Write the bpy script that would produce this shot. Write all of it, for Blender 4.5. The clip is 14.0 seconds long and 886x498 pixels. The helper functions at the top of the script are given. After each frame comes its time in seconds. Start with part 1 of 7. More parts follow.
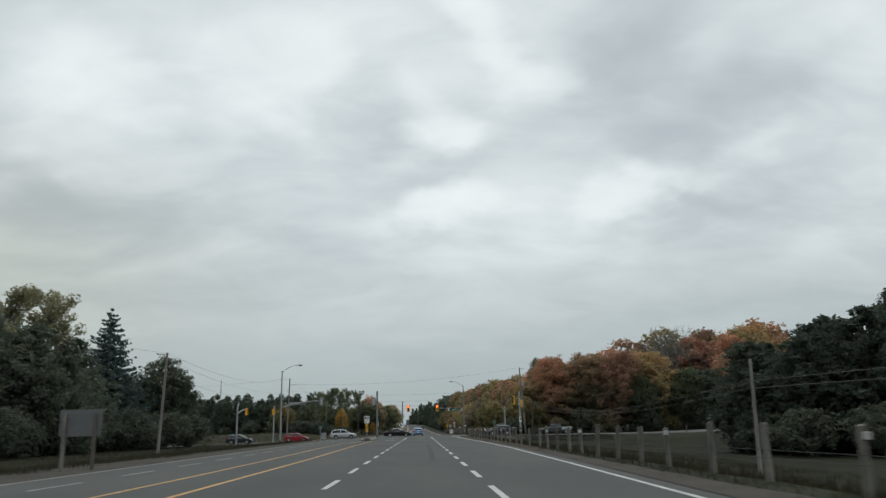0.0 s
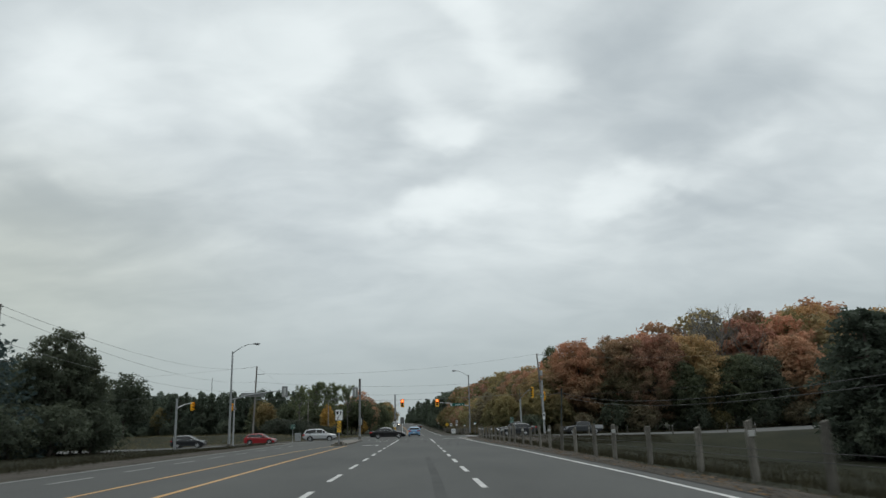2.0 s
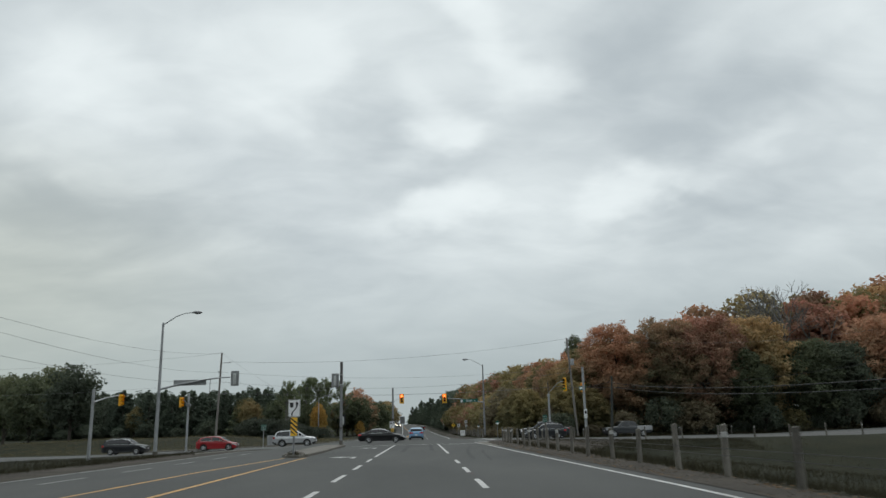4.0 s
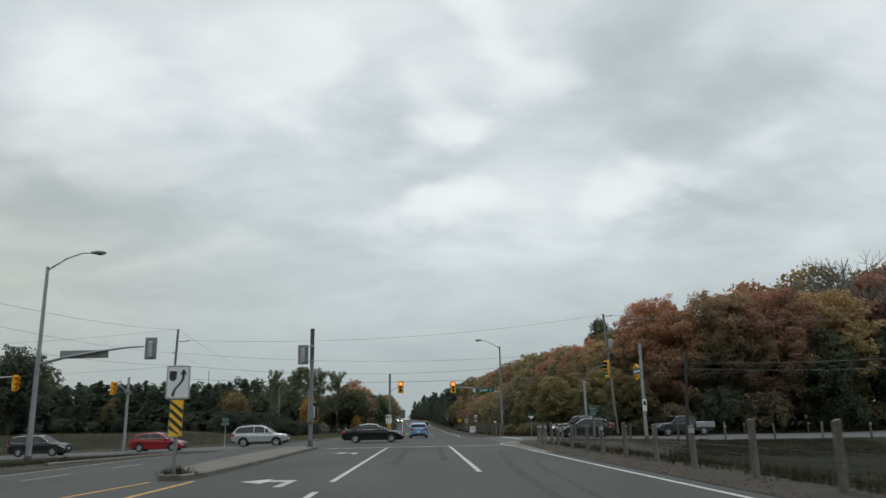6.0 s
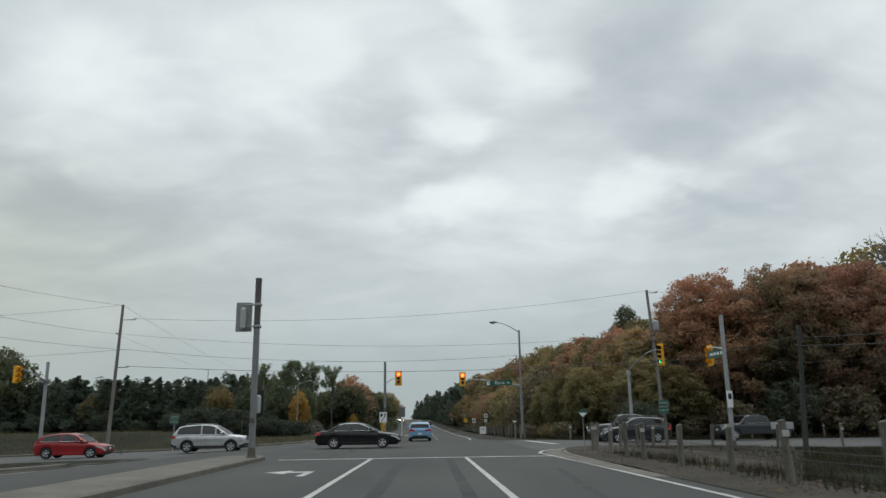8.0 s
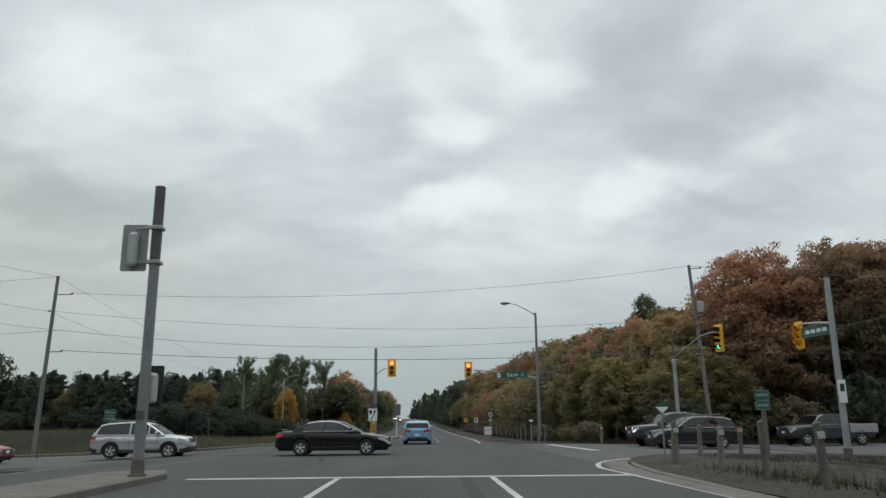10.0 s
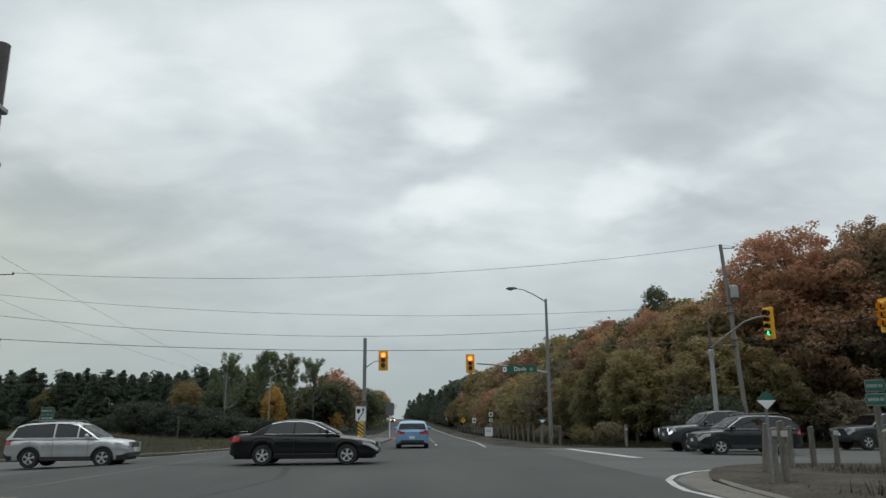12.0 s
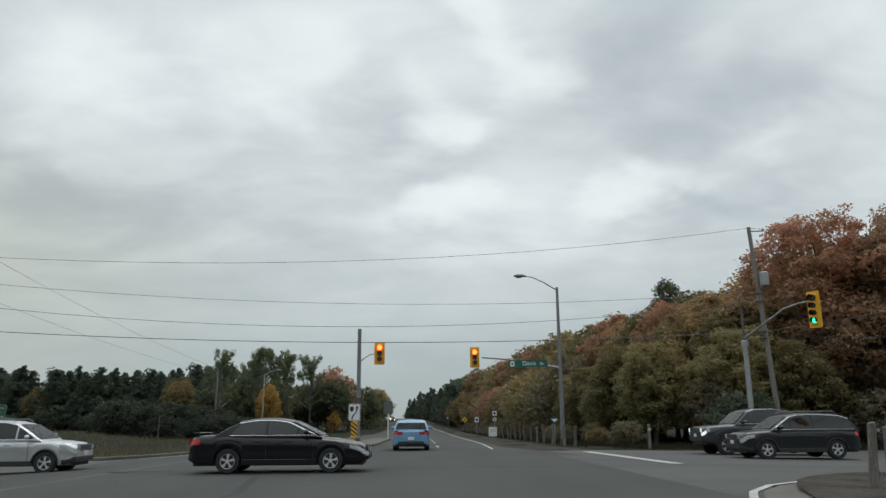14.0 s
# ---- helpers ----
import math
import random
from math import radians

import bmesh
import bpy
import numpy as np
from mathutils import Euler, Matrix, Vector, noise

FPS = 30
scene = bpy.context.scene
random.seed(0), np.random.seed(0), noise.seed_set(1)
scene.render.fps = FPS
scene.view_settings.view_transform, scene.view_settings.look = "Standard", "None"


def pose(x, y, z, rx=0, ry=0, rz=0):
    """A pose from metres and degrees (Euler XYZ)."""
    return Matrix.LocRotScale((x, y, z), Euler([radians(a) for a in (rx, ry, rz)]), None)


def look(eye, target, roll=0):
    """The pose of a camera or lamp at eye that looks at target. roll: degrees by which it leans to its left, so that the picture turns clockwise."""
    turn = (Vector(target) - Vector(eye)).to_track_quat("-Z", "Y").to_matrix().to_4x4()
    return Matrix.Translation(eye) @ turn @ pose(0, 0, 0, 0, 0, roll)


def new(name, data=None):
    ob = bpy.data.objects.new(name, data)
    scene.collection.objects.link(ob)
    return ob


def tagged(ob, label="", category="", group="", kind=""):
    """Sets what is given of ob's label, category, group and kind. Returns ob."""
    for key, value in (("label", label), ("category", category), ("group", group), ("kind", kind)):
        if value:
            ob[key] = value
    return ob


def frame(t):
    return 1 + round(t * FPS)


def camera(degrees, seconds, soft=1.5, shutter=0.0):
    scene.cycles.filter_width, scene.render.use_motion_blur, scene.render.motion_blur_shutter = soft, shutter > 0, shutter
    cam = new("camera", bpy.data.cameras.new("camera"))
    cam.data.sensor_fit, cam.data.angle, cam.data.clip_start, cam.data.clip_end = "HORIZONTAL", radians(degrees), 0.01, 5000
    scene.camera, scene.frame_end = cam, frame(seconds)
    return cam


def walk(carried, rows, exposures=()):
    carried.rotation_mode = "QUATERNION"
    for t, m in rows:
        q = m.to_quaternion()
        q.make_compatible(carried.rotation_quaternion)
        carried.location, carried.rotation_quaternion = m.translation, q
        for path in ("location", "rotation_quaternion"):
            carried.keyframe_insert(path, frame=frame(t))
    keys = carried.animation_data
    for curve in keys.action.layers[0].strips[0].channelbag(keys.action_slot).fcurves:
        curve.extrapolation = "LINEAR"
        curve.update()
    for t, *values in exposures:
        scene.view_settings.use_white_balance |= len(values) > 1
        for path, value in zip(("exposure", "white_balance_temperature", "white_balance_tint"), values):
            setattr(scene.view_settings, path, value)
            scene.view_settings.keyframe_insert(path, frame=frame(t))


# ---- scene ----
cam = camera(61.35, 14.0, soft=1.45, shutter=0.4)
ROWS = [
    (0.0, 0.000, 0.000, 1.237, -1.637, 13.514, 1.266),
    (0.5, 0.022, 7.251, 1.245, -1.718, 13.492, 1.084),
    (1.0, 0.047, 14.270, 1.250, -1.768, 13.447, 1.058),
    (1.5, 0.087, 21.057, 1.253, -1.845, 13.441, 1.188),
    (2.0, 0.119, 27.609, 1.253, -1.833, 13.436, 1.374),
    (2.5, 0.143, 33.917, 1.254, -1.874, 13.495, 1.475),
    (3.0, 0.139, 39.968, 1.255, -1.799, 13.537, 1.456),
    (5.5, 0.079, 66.208, 1.255, -1.385, 13.406, 1.114),
    (6.0, 0.018, 70.650, 1.252, -1.410, 13.225, 1.057),
    (6.5, -0.004, 74.875, 1.250, -1.402, 13.257, 1.070),
    (7.0, -0.002, 78.893, 1.247, -1.389, 13.286, 1.052),
    (7.5, 0.000, 82.688, 1.243, -1.290, 13.295, 0.957),
    (8.0, 0.009, 86.230, 1.237, -1.200, 13.240, 0.785),
    (8.5, -0.009, 89.504, 1.231, -1.138, 13.231, 0.614),
    (11.0, -0.165, 101.651, 1.215, -1.610, 13.187, 0.406),
    (11.5, -0.183, 103.272, 1.220, -1.705, 13.165, 0.438),
    (12.0, -0.180, 104.677, 1.232, -1.794, 13.251, 0.430),
    (12.5, -0.168, 105.927, 1.239, -1.807, 13.256, 0.428),
    (13.0, -0.155, 107.069, 1.243, -1.805, 13.247, 0.434),
    (13.5, -0.145, 108.123, 1.242, -1.791, 13.256, 0.387),
    (14.0, -0.138, 109.101, 1.238, -1.754, 13.207, 0.404),
]
walk(cam, [(t, pose(x, y, z, 90 + pitch, roll, yaw)) for t, x, y, z, yaw, pitch, roll in ROWS])


# ---------- world and light: a closed autumn overcast ----------
world = bpy.data.worlds.new("overcast_sky")
scene.world = world
world.use_nodes = True
wn, wl = world.node_tree.nodes, world.node_tree.links
wn.clear()


def wnode(kind, **values):
    n = wn.new(kind)
    for key, value in values.items():
        n.inputs[key].default_value = value
    return n


def wmath(op, a, b=None, clamp=False):
    n = wn.new("ShaderNodeMath")
    n.operation, n.use_clamp = op, clamp
    for k, v in enumerate((a, b)):
        if v is None:
            continue
        if isinstance(v, (int, float)):
            n.inputs[k].default_value = v
        else:
            wl.new(v, n.inputs[k])
    return n.outputs[0]


coord = wn.new("ShaderNodeTexCoord").outputs["Generated"]
sep = wn.new("ShaderNodeSeparateXYZ")
wl.new(coord, sep.inputs[0])
dx, dy, dz = sep.outputs
lift = wmath("MAXIMUM", wmath("ADD", dz, 0.34), 0.10)
comb = wn.new("ShaderNodeCombineXYZ")
wl.new(wmath("DIVIDE", dx, lift), comb.inputs[0])
wl.new(wmath("DIVIDE", dy, lift), comb.inputs[1])
plane = comb.outputs[0]


def cloud_noise(scale, detail, rough, shift, warp=0.0, squash=(1, 1, 1), turn=0, flat=True):
    m = wn.new("ShaderNodeMapping")
    m.inputs["Location"].default_value = shift
    m.inputs["Scale"].default_value = squash
    m.inputs["Rotation"].default_value = (0, 0, radians(turn))
    wl.new(plane if flat else coord, m.inputs[0])
    n = wnode("ShaderNodeTexNoise", Scale=scale, Detail=detail, Roughness=rough, Distortion=warp)
    wl.new(m.outputs[0], n.inputs["Vector"])
    return n.outputs["Fac"]


big = cloud_noise(1.3, 2, 0.5, (3.2, 1.4, 0), 0.4, (1, 1.1, 1), 20)
mid = cloud_noise(3.4, 3, 0.5, (7.1, 2.2, 0.4), 0.6, (0.8, 1.25, 1), -12)
fine = cloud_noise(8.5, 5, 0.55, (0.3, 5.0, 0.2), 0.5, (0.75, 1.25, 1), -14)
# brighter breaks and greyer folds in the deck: azimuth, elevation, reach along, reach across, tilt (degrees), strength
FOLDS = [(2.3, 22.0, 6.5, 3.6, -8, 0.20), (2.5, 16.3, 7.5, 2.6, 4, 0.18), (-12.0, 27.0, 17.0, 9.0, -15, 0.17), (-25.5, 24.0, 9.0, 7.0, 0, 0.14), (15.7, 17.0, 11.0, 2.8, 14, 0.16),
         (9.5, 25.5, 6.0, 4.5, 0, 0.17), (28.0, 18.5, 9.0, 3.5, 20, 0.08), (5.0, 30.0, 8.0, 3.0, -35, 0.13),
         (-4.2, 24.0, 6.0, 4.6, 40, -0.13), (16.5, 28.0, 12.0, 6.5, 12, -0.11), (24.0, 22.5, 13.0, 4.5, 14, -0.14), (2.0, 19.0, 10.0, 2.8, 2, -0.08), (-27.0, 15.0, 13.0, 4.0, 0, -0.10),
         (24.0, 16.5, 14.0, 3.5, 14, -0.13), (-12.0, 18.5, 11.0, 3.0, 6, -0.06)]
azimuth = wmath("MULTIPLY", wmath("ARCTAN2", dx, dy), 180 / math.pi)
elevation = wmath("MULTIPLY", wmath("ARCSINE", dz), 180 / math.pi)
angles = wn.new("ShaderNodeCombineXYZ")
wl.new(azimuth, angles.inputs[0])
wl.new(elevation, angles.inputs[1])
warp_noise = wnode("ShaderNodeTexNoise", Scale=4.2, Detail=4.0, Roughness=0.5)
wl.new(plane, warp_noise.inputs["Vector"])
centre = wn.new("ShaderNodeVectorMath")
centre.operation = "SUBTRACT"
wl.new(warp_noise.outputs["Color"], centre.inputs[0])
centre.inputs[1].default_value = (0.5, 0.5, 0.5)
bent = wn.new("ShaderNodeVectorMath")
bent.operation = "MULTIPLY_ADD"
wl.new(centre.outputs[0], bent.inputs[0])
bent.inputs[1].default_value = (13.0, 8.0, 0.0)
wl.new(angles.outputs[0], bent.inputs[2])
folds = None
for az, el, along, across, tilt, amount in FOLDS:
    m = wn.new("ShaderNodeMapping")
    m.vector_type = "TEXTURE"
    m.inputs["Location"].default_value = (az, el, 0)
    m.inputs["Rotation"].default_value = (0, 0, radians(tilt))
    m.inputs["Scale"].default_value = (along, across, 1)
    wl.new(bent.outputs[0], m.inputs[0])
    d = wn.new("ShaderNodeVectorMath")
    d.operation = "LENGTH"
    wl.new(m.outputs[0], d.inputs[0])
    lobe = wn.new("ShaderNodeMapRange")
    lobe.interpolation_type = "SMOOTHERSTEP"
    lobe.inputs["From Min"].default_value, lobe.inputs["From Max"].default_value = 1.0, 0.0
    lobe.inputs["To Min"].default_value, lobe.inputs["To Max"].default_value = 0.0, amount
    wl.new(d.outputs["Value"], lobe.inputs["Value"])
    folds = lobe.outputs[0] if folds is None else wmath("ADD", folds, lobe.outputs[0])
cloud = wmath("ADD", wmath("ADD", wmath("MULTIPLY", big, 0.42), wmath("MULTIPLY", mid, 0.40)), wmath("MULTIPLY", fine, 0.18))
tone = wn.new("ShaderNodeValToRGB")
tone.color_ramp.interpolation = "EASE"
tone.color_ramp.elements[0].position, tone.color_ramp.elements[0].color = 0.20, (0.435, 0.492, 0.520, 1)
tone.color_ramp.elements[1].position, tone.color_ramp.elements[1].color = 0.79, (0.865, 0.93, 0.935, 1)
wl.new(wmath("ADD", cloud, folds), tone.inputs[0])
# towards the horizon the deck thins out into an even blue-grey
low = wn.new("ShaderNodeMapRange")
low.interpolation_type = "SMOOTHSTEP"
low.inputs["From Min"].default_value, low.inputs["From Max"].default_value = 0.0, 0.31
wl.new(dz, low.inputs["Value"])
haze = wn.new("ShaderNodeMix")
haze.data_type = "RGBA"
haze.inputs["A"].default_value = (0.385, 0.445, 0.458, 1)
wl.new(low.outputs[0], haze.inputs["Factor"])
wl.new(tone.outputs[0], haze.inputs["B"])
# overcast skies brighten towards the zenith
zen = wn.new("ShaderNodeMapRange")
zen.interpolation_type = "SMOOTHSTEP"
zen.inputs["From Min"].default_value, zen.inputs["From Max"].default_value = 0.50, 0.95
zen.inputs["To Min"].default_value, zen.inputs["To Max"].default_value = 1.0, 1.9
wl.new(dz, zen.inputs["Value"])
sky = wn.new("ShaderNodeTexSky")
sky.sky_type, sky.sun_disc = "NISHITA", False
sky.sun_elevation, sky.sun_rotation = radians(62), radians(20)
# the deck is a shade warmer low in the west
warm_map = wn.new("ShaderNodeMapping")
warm_map.vector_type = "TEXTURE"
warm_map.inputs["Location"].default_value = (-34, 10, 0)
warm_map.inputs["Scale"].default_value = (30, 14, 1)
wl.new(angles.outputs[0], warm_map.inputs[0])
warm_far = wn.new("ShaderNodeVectorMath")
warm_far.operation = "LENGTH"
wl.new(warm_map.outputs[0], warm_far.inputs[0])
warm_share = wn.new("ShaderNodeMapRange")
warm_share.interpolation_type = "SMOOTHSTEP"
warm_share.inputs["From Min"].default_value, warm_share.inputs["From Max"].default_value = 1.0, 0.0
wl.new(warm_far.outputs["Value"], warm_share.inputs["Value"])
warm = wn.new("ShaderNodeMix")
warm.data_type, warm.blend_type = "RGBA", "MULTIPLY"
warm.inputs["B"].default_value = (1.03, 1.0, 0.90, 1)
wl.new(warm_share.outputs[0], warm.inputs["Factor"])
wl.new(haze.outputs["Result"], warm.inputs["A"])
veil = wn.new("ShaderNodeBackground")
wl.new(warm.outputs["Result"], veil.inputs["Color"])
wl.new(zen.outputs[0], veil.inputs["Strength"])
clear = wn.new("ShaderNodeBackground")
wl.new(sky.outputs[0], clear.inputs["Color"])
clear.inputs["Strength"].default_value = 0.10
mixed = wn.new("ShaderNodeMixShader")
mixed.inputs[0].default_value = 0.96
wl.new(clear.outputs[0], mixed.inputs[1])
wl.new(veil.outputs[0], mixed.inputs[2])
out = wn.new("ShaderNodeOutputWorld")
wl.new(mixed.outputs[0], out.inputs[0])

sun = new("sun", bpy.data.lights.new("sun", "SUN"))
sun.data.energy, sun.data.angle, sun.data.color = 0.9, radians(40), (1.0, 0.96, 0.91)
sun.matrix_basis = look((0, 0, 50), (-8.0, -22.0, 6))
scene.view_settings.exposure = 0.0


# ---------- materials ----------
def rgba(c):
    return (c[0], c[1], c[2], 1)


def surface(name, dark, light, scale=4.0, rough=0.7, bump=0.0, metal=0.0, fine_scale=None, spread=0.0, island=False, detail=5, spec=0.5, stretch=None, coat=0.0):
    """Two-scale mottled material: grain at fine_scale, stains at scale; spread: tone change from object to object (or piece to piece)."""
    m = bpy.data.materials.new(name)
    m.use_nodes = True
    n, l = m.node_tree.nodes, m.node_tree.links
    b = n["Principled BSDF"]
    where = n.new("ShaderNodeTexCoord").outputs["Object"]
    if stretch:
        mp = n.new("ShaderNodeMapping")
        mp.inputs["Scale"].default_value = stretch
        l.new(where, mp.inputs[0])
        where = mp.outputs[0]
    a = n.new("ShaderNodeTexNoise")
    a.inputs["Scale"].default_value, a.inputs["Detail"].default_value = scale, detail
    l.new(where, a.inputs["Vector"])
    g = n.new("ShaderNodeTexNoise")
    g.inputs["Scale"].default_value, g.inputs["Detail"].default_value = fine_scale or scale * 9, 3
    l.new(where, g.inputs["Vector"])
    add = n.new("ShaderNodeMath")
    add.operation = "MULTIPLY_ADD"
    l.new(g.outputs["Fac"], add.inputs[0])
    add.inputs[1].default_value = 0.5
    half = n.new("ShaderNodeMath")
    half.operation = "MULTIPLY"
    half.inputs[1].default_value = 0.5
    l.new(a.outputs["Fac"], half.inputs[0])
    l.new(half.outputs[0], add.inputs[2])
    value = add.outputs[0]
    ramp = n.new("ShaderNodeMapRange")
    ramp.inputs["From Min"].default_value, ramp.inputs["From Max"].default_value = 0.33, 0.67
    l.new(value, ramp.inputs["Value"])
    mix = n.new("ShaderNodeMix")
    mix.data_type = "RGBA"
    mix.inputs["A"].default_value, mix.inputs["B"].default_value = rgba(dark), rgba(light)
    l.new(ramp.outputs[0], mix.inputs["Factor"])
    colour = mix.outputs["Result"]
    if spread:
        rnd = n.new("ShaderNodeNewGeometry").outputs["Random Per Island"] if island else n.new("ShaderNodeObjectInfo").outputs["Random"]
        mr = n.new("ShaderNodeMapRange")
        mr.inputs["To Min"].default_value, mr.inputs["To Max"].default_value = 1 - spread, 1 + spread
        l.new(rnd, mr.inputs["Value"])
        hsv = n.new("ShaderNodeHueSaturation")
        l.new(mr.outputs[0], hsv.inputs["Value"])
        l.new(colour, hsv.inputs["Color"])
        colour = hsv.outputs["Color"]
    l.new(colour, b.inputs["Base Color"])
    b.inputs["Roughness"].default_value, b.inputs["Metallic"].default_value = rough, metal
    b.inputs["Specular IOR Level"].default_value = spec
    b.inputs["Coat Weight"].default_value = coat
    b.inputs["Coat Roughness"].default_value = 0.04
    if bump:
        bp = n.new("ShaderNodeBump")
        bp.inputs["Strength"].default_value, bp.inputs["Distance"].default_value = bump, 0.02
        l.new(g.outputs["Fac"], bp.inputs["Height"])
        l.new(bp.outputs[0], b.inputs["Normal"])
    return m


def foliage(name, stops, turned=0.45, grain=5.5):
    """Leaves: colour from leaf to leaf and bough to bough along the stops, shifted from tree to tree; the tops turn colour first."""
    m = bpy.data.materials.new(name)
    m.use_nodes = True
    n, l = m.node_tree.nodes, m.node_tree.links
    b = n["Principled BSDF"]
    geo = n.new("ShaderNodeNewGeometry").outputs["Random Per Island"]
    where = n.new("ShaderNodeTexCoord").outputs["Object"]
    ns = n.new("ShaderNodeTexNoise")
    ns.inputs["Scale"].default_value, ns.inputs["Detail"].default_value = grain, 2
    l.new(where, ns.inputs["Vector"])
    info = n.new("ShaderNodeObjectInfo").outputs["Random"]
    s = n.new("ShaderNodeMath")
    s.operation = "MULTIPLY_ADD"
    l.new(geo, s.inputs[0])
    s.inputs[1].default_value = 0.20
    t = n.new("ShaderNodeMath")
    t.operation = "MULTIPLY_ADD"
    l.new(ns.outputs["Fac"], t.inputs[0])
    t.inputs[1].default_value = 0.75
    u = n.new("ShaderNodeMath")
    u.operation = "MULTIPLY_ADD"
    l.new(info, u.inputs[0])
    u.inputs[1].default_value = 0.34
    axis = n.new("ShaderNodeSeparateXYZ")
    l.new(where, axis.inputs[0])
    up = n.new("ShaderNodeMath")
    up.operation = "MULTIPLY_ADD"
    l.new(axis.outputs[2], up.inputs[0])
    up.inputs[1].default_value, up.inputs[2].default_value = turned, -0.25 - turned * 0.5
    l.new(up.outputs[0], u.inputs[2])
    l.new(u.outputs[0], t.inputs[2])
    l.new(t.outputs[0], s.inputs[2])
    ramp = n.new("ShaderNodeValToRGB")
    for k, c in enumerate(stops):
        p = k / (len(stops) - 1)
        el = ramp.color_ramp.elements[k] if k < 2 else ramp.color_ramp.elements.new(p)
        el.position, el.color = p, rgba(c)
    els = sorted(zip([k / (len(stops) - 1) for k in range(len(stops))], stops))
    for el, (p, c) in zip(ramp.color_ramp.elements, els):
        el.position, el.color = p, rgba(c)
    l.new(s.outputs[0], ramp.inputs[0])
    l.new(ramp.outputs[0], b.inputs["Base Color"])
    b.inputs["Roughness"].default_value = 0.75
    b.inputs["Specular IOR Level"].default_value = 0.2
    thin = n.new("ShaderNodeBsdfTranslucent")
    l.new(ramp.outputs[0], thin.inputs["Color"])
    both = n.new("ShaderNodeMixShader")
    both.inputs[0].default_value = 0.45
    l.new(b.outputs[0], both.inputs[1])
    l.new(thin.outputs[0], both.inputs[2])
    l.new(both.outputs[0], n["Material Output"].inputs["Surface"])
    return m


def glowing(name, colour, strength):
    m = bpy.data.materials.new(name)
    m.use_nodes = True
    b = m.node_tree.nodes["Principled BSDF"]
    b.inputs["Base Color"].default_value = rgba(colour)
    b.inputs["Emission Color"].default_value = rgba(colour)
    b.inputs["Emission Strength"].default_value = strength
    return m


ASPHALT = surface("asphalt", (0.035, 0.037, 0.036), (0.068, 0.070, 0.067), 0.30, 0.85, 0.6, fine_scale=38, spec=0.22, stretch=(1, 0.25, 1))
CROSS_ASPHALT = surface("cross_asphalt", (0.055, 0.057, 0.056), (0.103, 0.105, 0.102), 0.30, 0.85, 0.5, fine_scale=36, spec=0.22, stretch=(0.3, 1, 1))
SKID = surface("tyre_rubber_stain", (0.030, 0.031, 0.031), (0.062, 0.064, 0.062), 0.8, 0.85, 0.2, fine_scale=22, spec=0.15)
GRAVEL = surface("gravel", (0.016, 0.0135, 0.010), (0.062, 0.054, 0.044), 0.45, 0.95, 1.0, fine_scale=17, spec=0.2)
DIRT = surface("bare_dirt", (0.016, 0.0135, 0.0105), (0.078, 0.068, 0.055), 0.7, 0.95, 1.0, fine_scale=9, spec=0.15)
CONCRETE = surface("concrete", (0.070, 0.065, 0.055), (0.150, 0.141, 0.122), 0.9, 0.85, 0.4, fine_scale=24, spec=0.3)
GROUND = surface("autumn_turf", (0.008, 0.011, 0.006), (0.026, 0.026, 0.015), 0.22, 0.95, 0.8, fine_scale=5, spec=0.1)
GRASS = surface("dry_grass", (0.020, 0.021, 0.012), (0.056, 0.048, 0.029), 0.5, 0.9, spread=0.45, island=True, spec=0.1)
TAN_GRASS = surface("tan_grass", (0.080, 0.076, 0.044), (0.20, 0.172, 0.102), 0.5, 0.9, spread=0.45, island=True, spec=0.1)
WHITE_PAINT = surface("white_road_paint", (0.20, 0.20, 0.195), (0.50, 0.50, 0.485), 1.4, 0.65, 0.2, fine_scale=26)
WORN_PAINT = surface("worn_road_paint", (0.10, 0.10, 0.098), (0.28, 0.28, 0.27), 1.1, 0.7, 0.2, fine_scale=30)
YELLOW_PAINT = surface("yellow_road_paint", (0.24, 0.135, 0.040), (0.48, 0.26, 0.055), 1.4, 0.65, 0.2, fine_scale=26)
WOOD = surface("weathered_wood", (0.060, 0.056, 0.048), (0.205, 0.192, 0.167), 2.0, 0.9, 0.6, fine_scale=16, spread=0.3, stretch=(4, 4, 0.5), spec=0.2)
POLE_WOOD = surface("utility_pole_wood", (0.12, 0.11, 0.10), (0.26, 0.245, 0.225), 1.2, 0.9, 0.5, fine_scale=14, stretch=(5, 5, 0.3), spec=0.2)
DARK_POLE = surface("tarred_pole", (0.018, 0.020, 0.018), (0.05, 0.054, 0.048), 1.2, 0.85, 0.4, fine_scale=14, stretch=(5, 5, 0.3))
STEEL = surface("galvanised_steel", (0.22, 0.23, 0.235), (0.38, 0.39, 0.395), 1.4, 0.55, 0.15, metal=0.3, fine_scale=16)
DULL_STEEL = surface("painted_grey_steel", (0.13, 0.135, 0.14), (0.22, 0.225, 0.23), 0.9, 0.6, 0.2, fine_scale=14)
DARK_STEEL = surface("rusty_dark_steel", (0.055, 0.050, 0.047), (0.11, 0.10, 0.095), 2.0, 0.7, 0.3, fine_scale=20)
SIGN_WHITE = surface("sign_white", (0.62, 0.63, 0.63), (0.74, 0.75, 0.75), 2.0, 0.45)
PLATE_WORN = surface("worn_reflector", (0.26, 0.26, 0.25), (0.42, 0.42, 0.40), 6.0, 0.6)
SIGN_BLACK = surface("sign_black", (0.012, 0.012, 0.013), (0.025, 0.025, 0.026), 2.0, 0.5)
SIGN_GREEN = surface("sign_green", (0.006, 0.078, 0.054), (0.010, 0.105, 0.074), 2.0, 0.4)
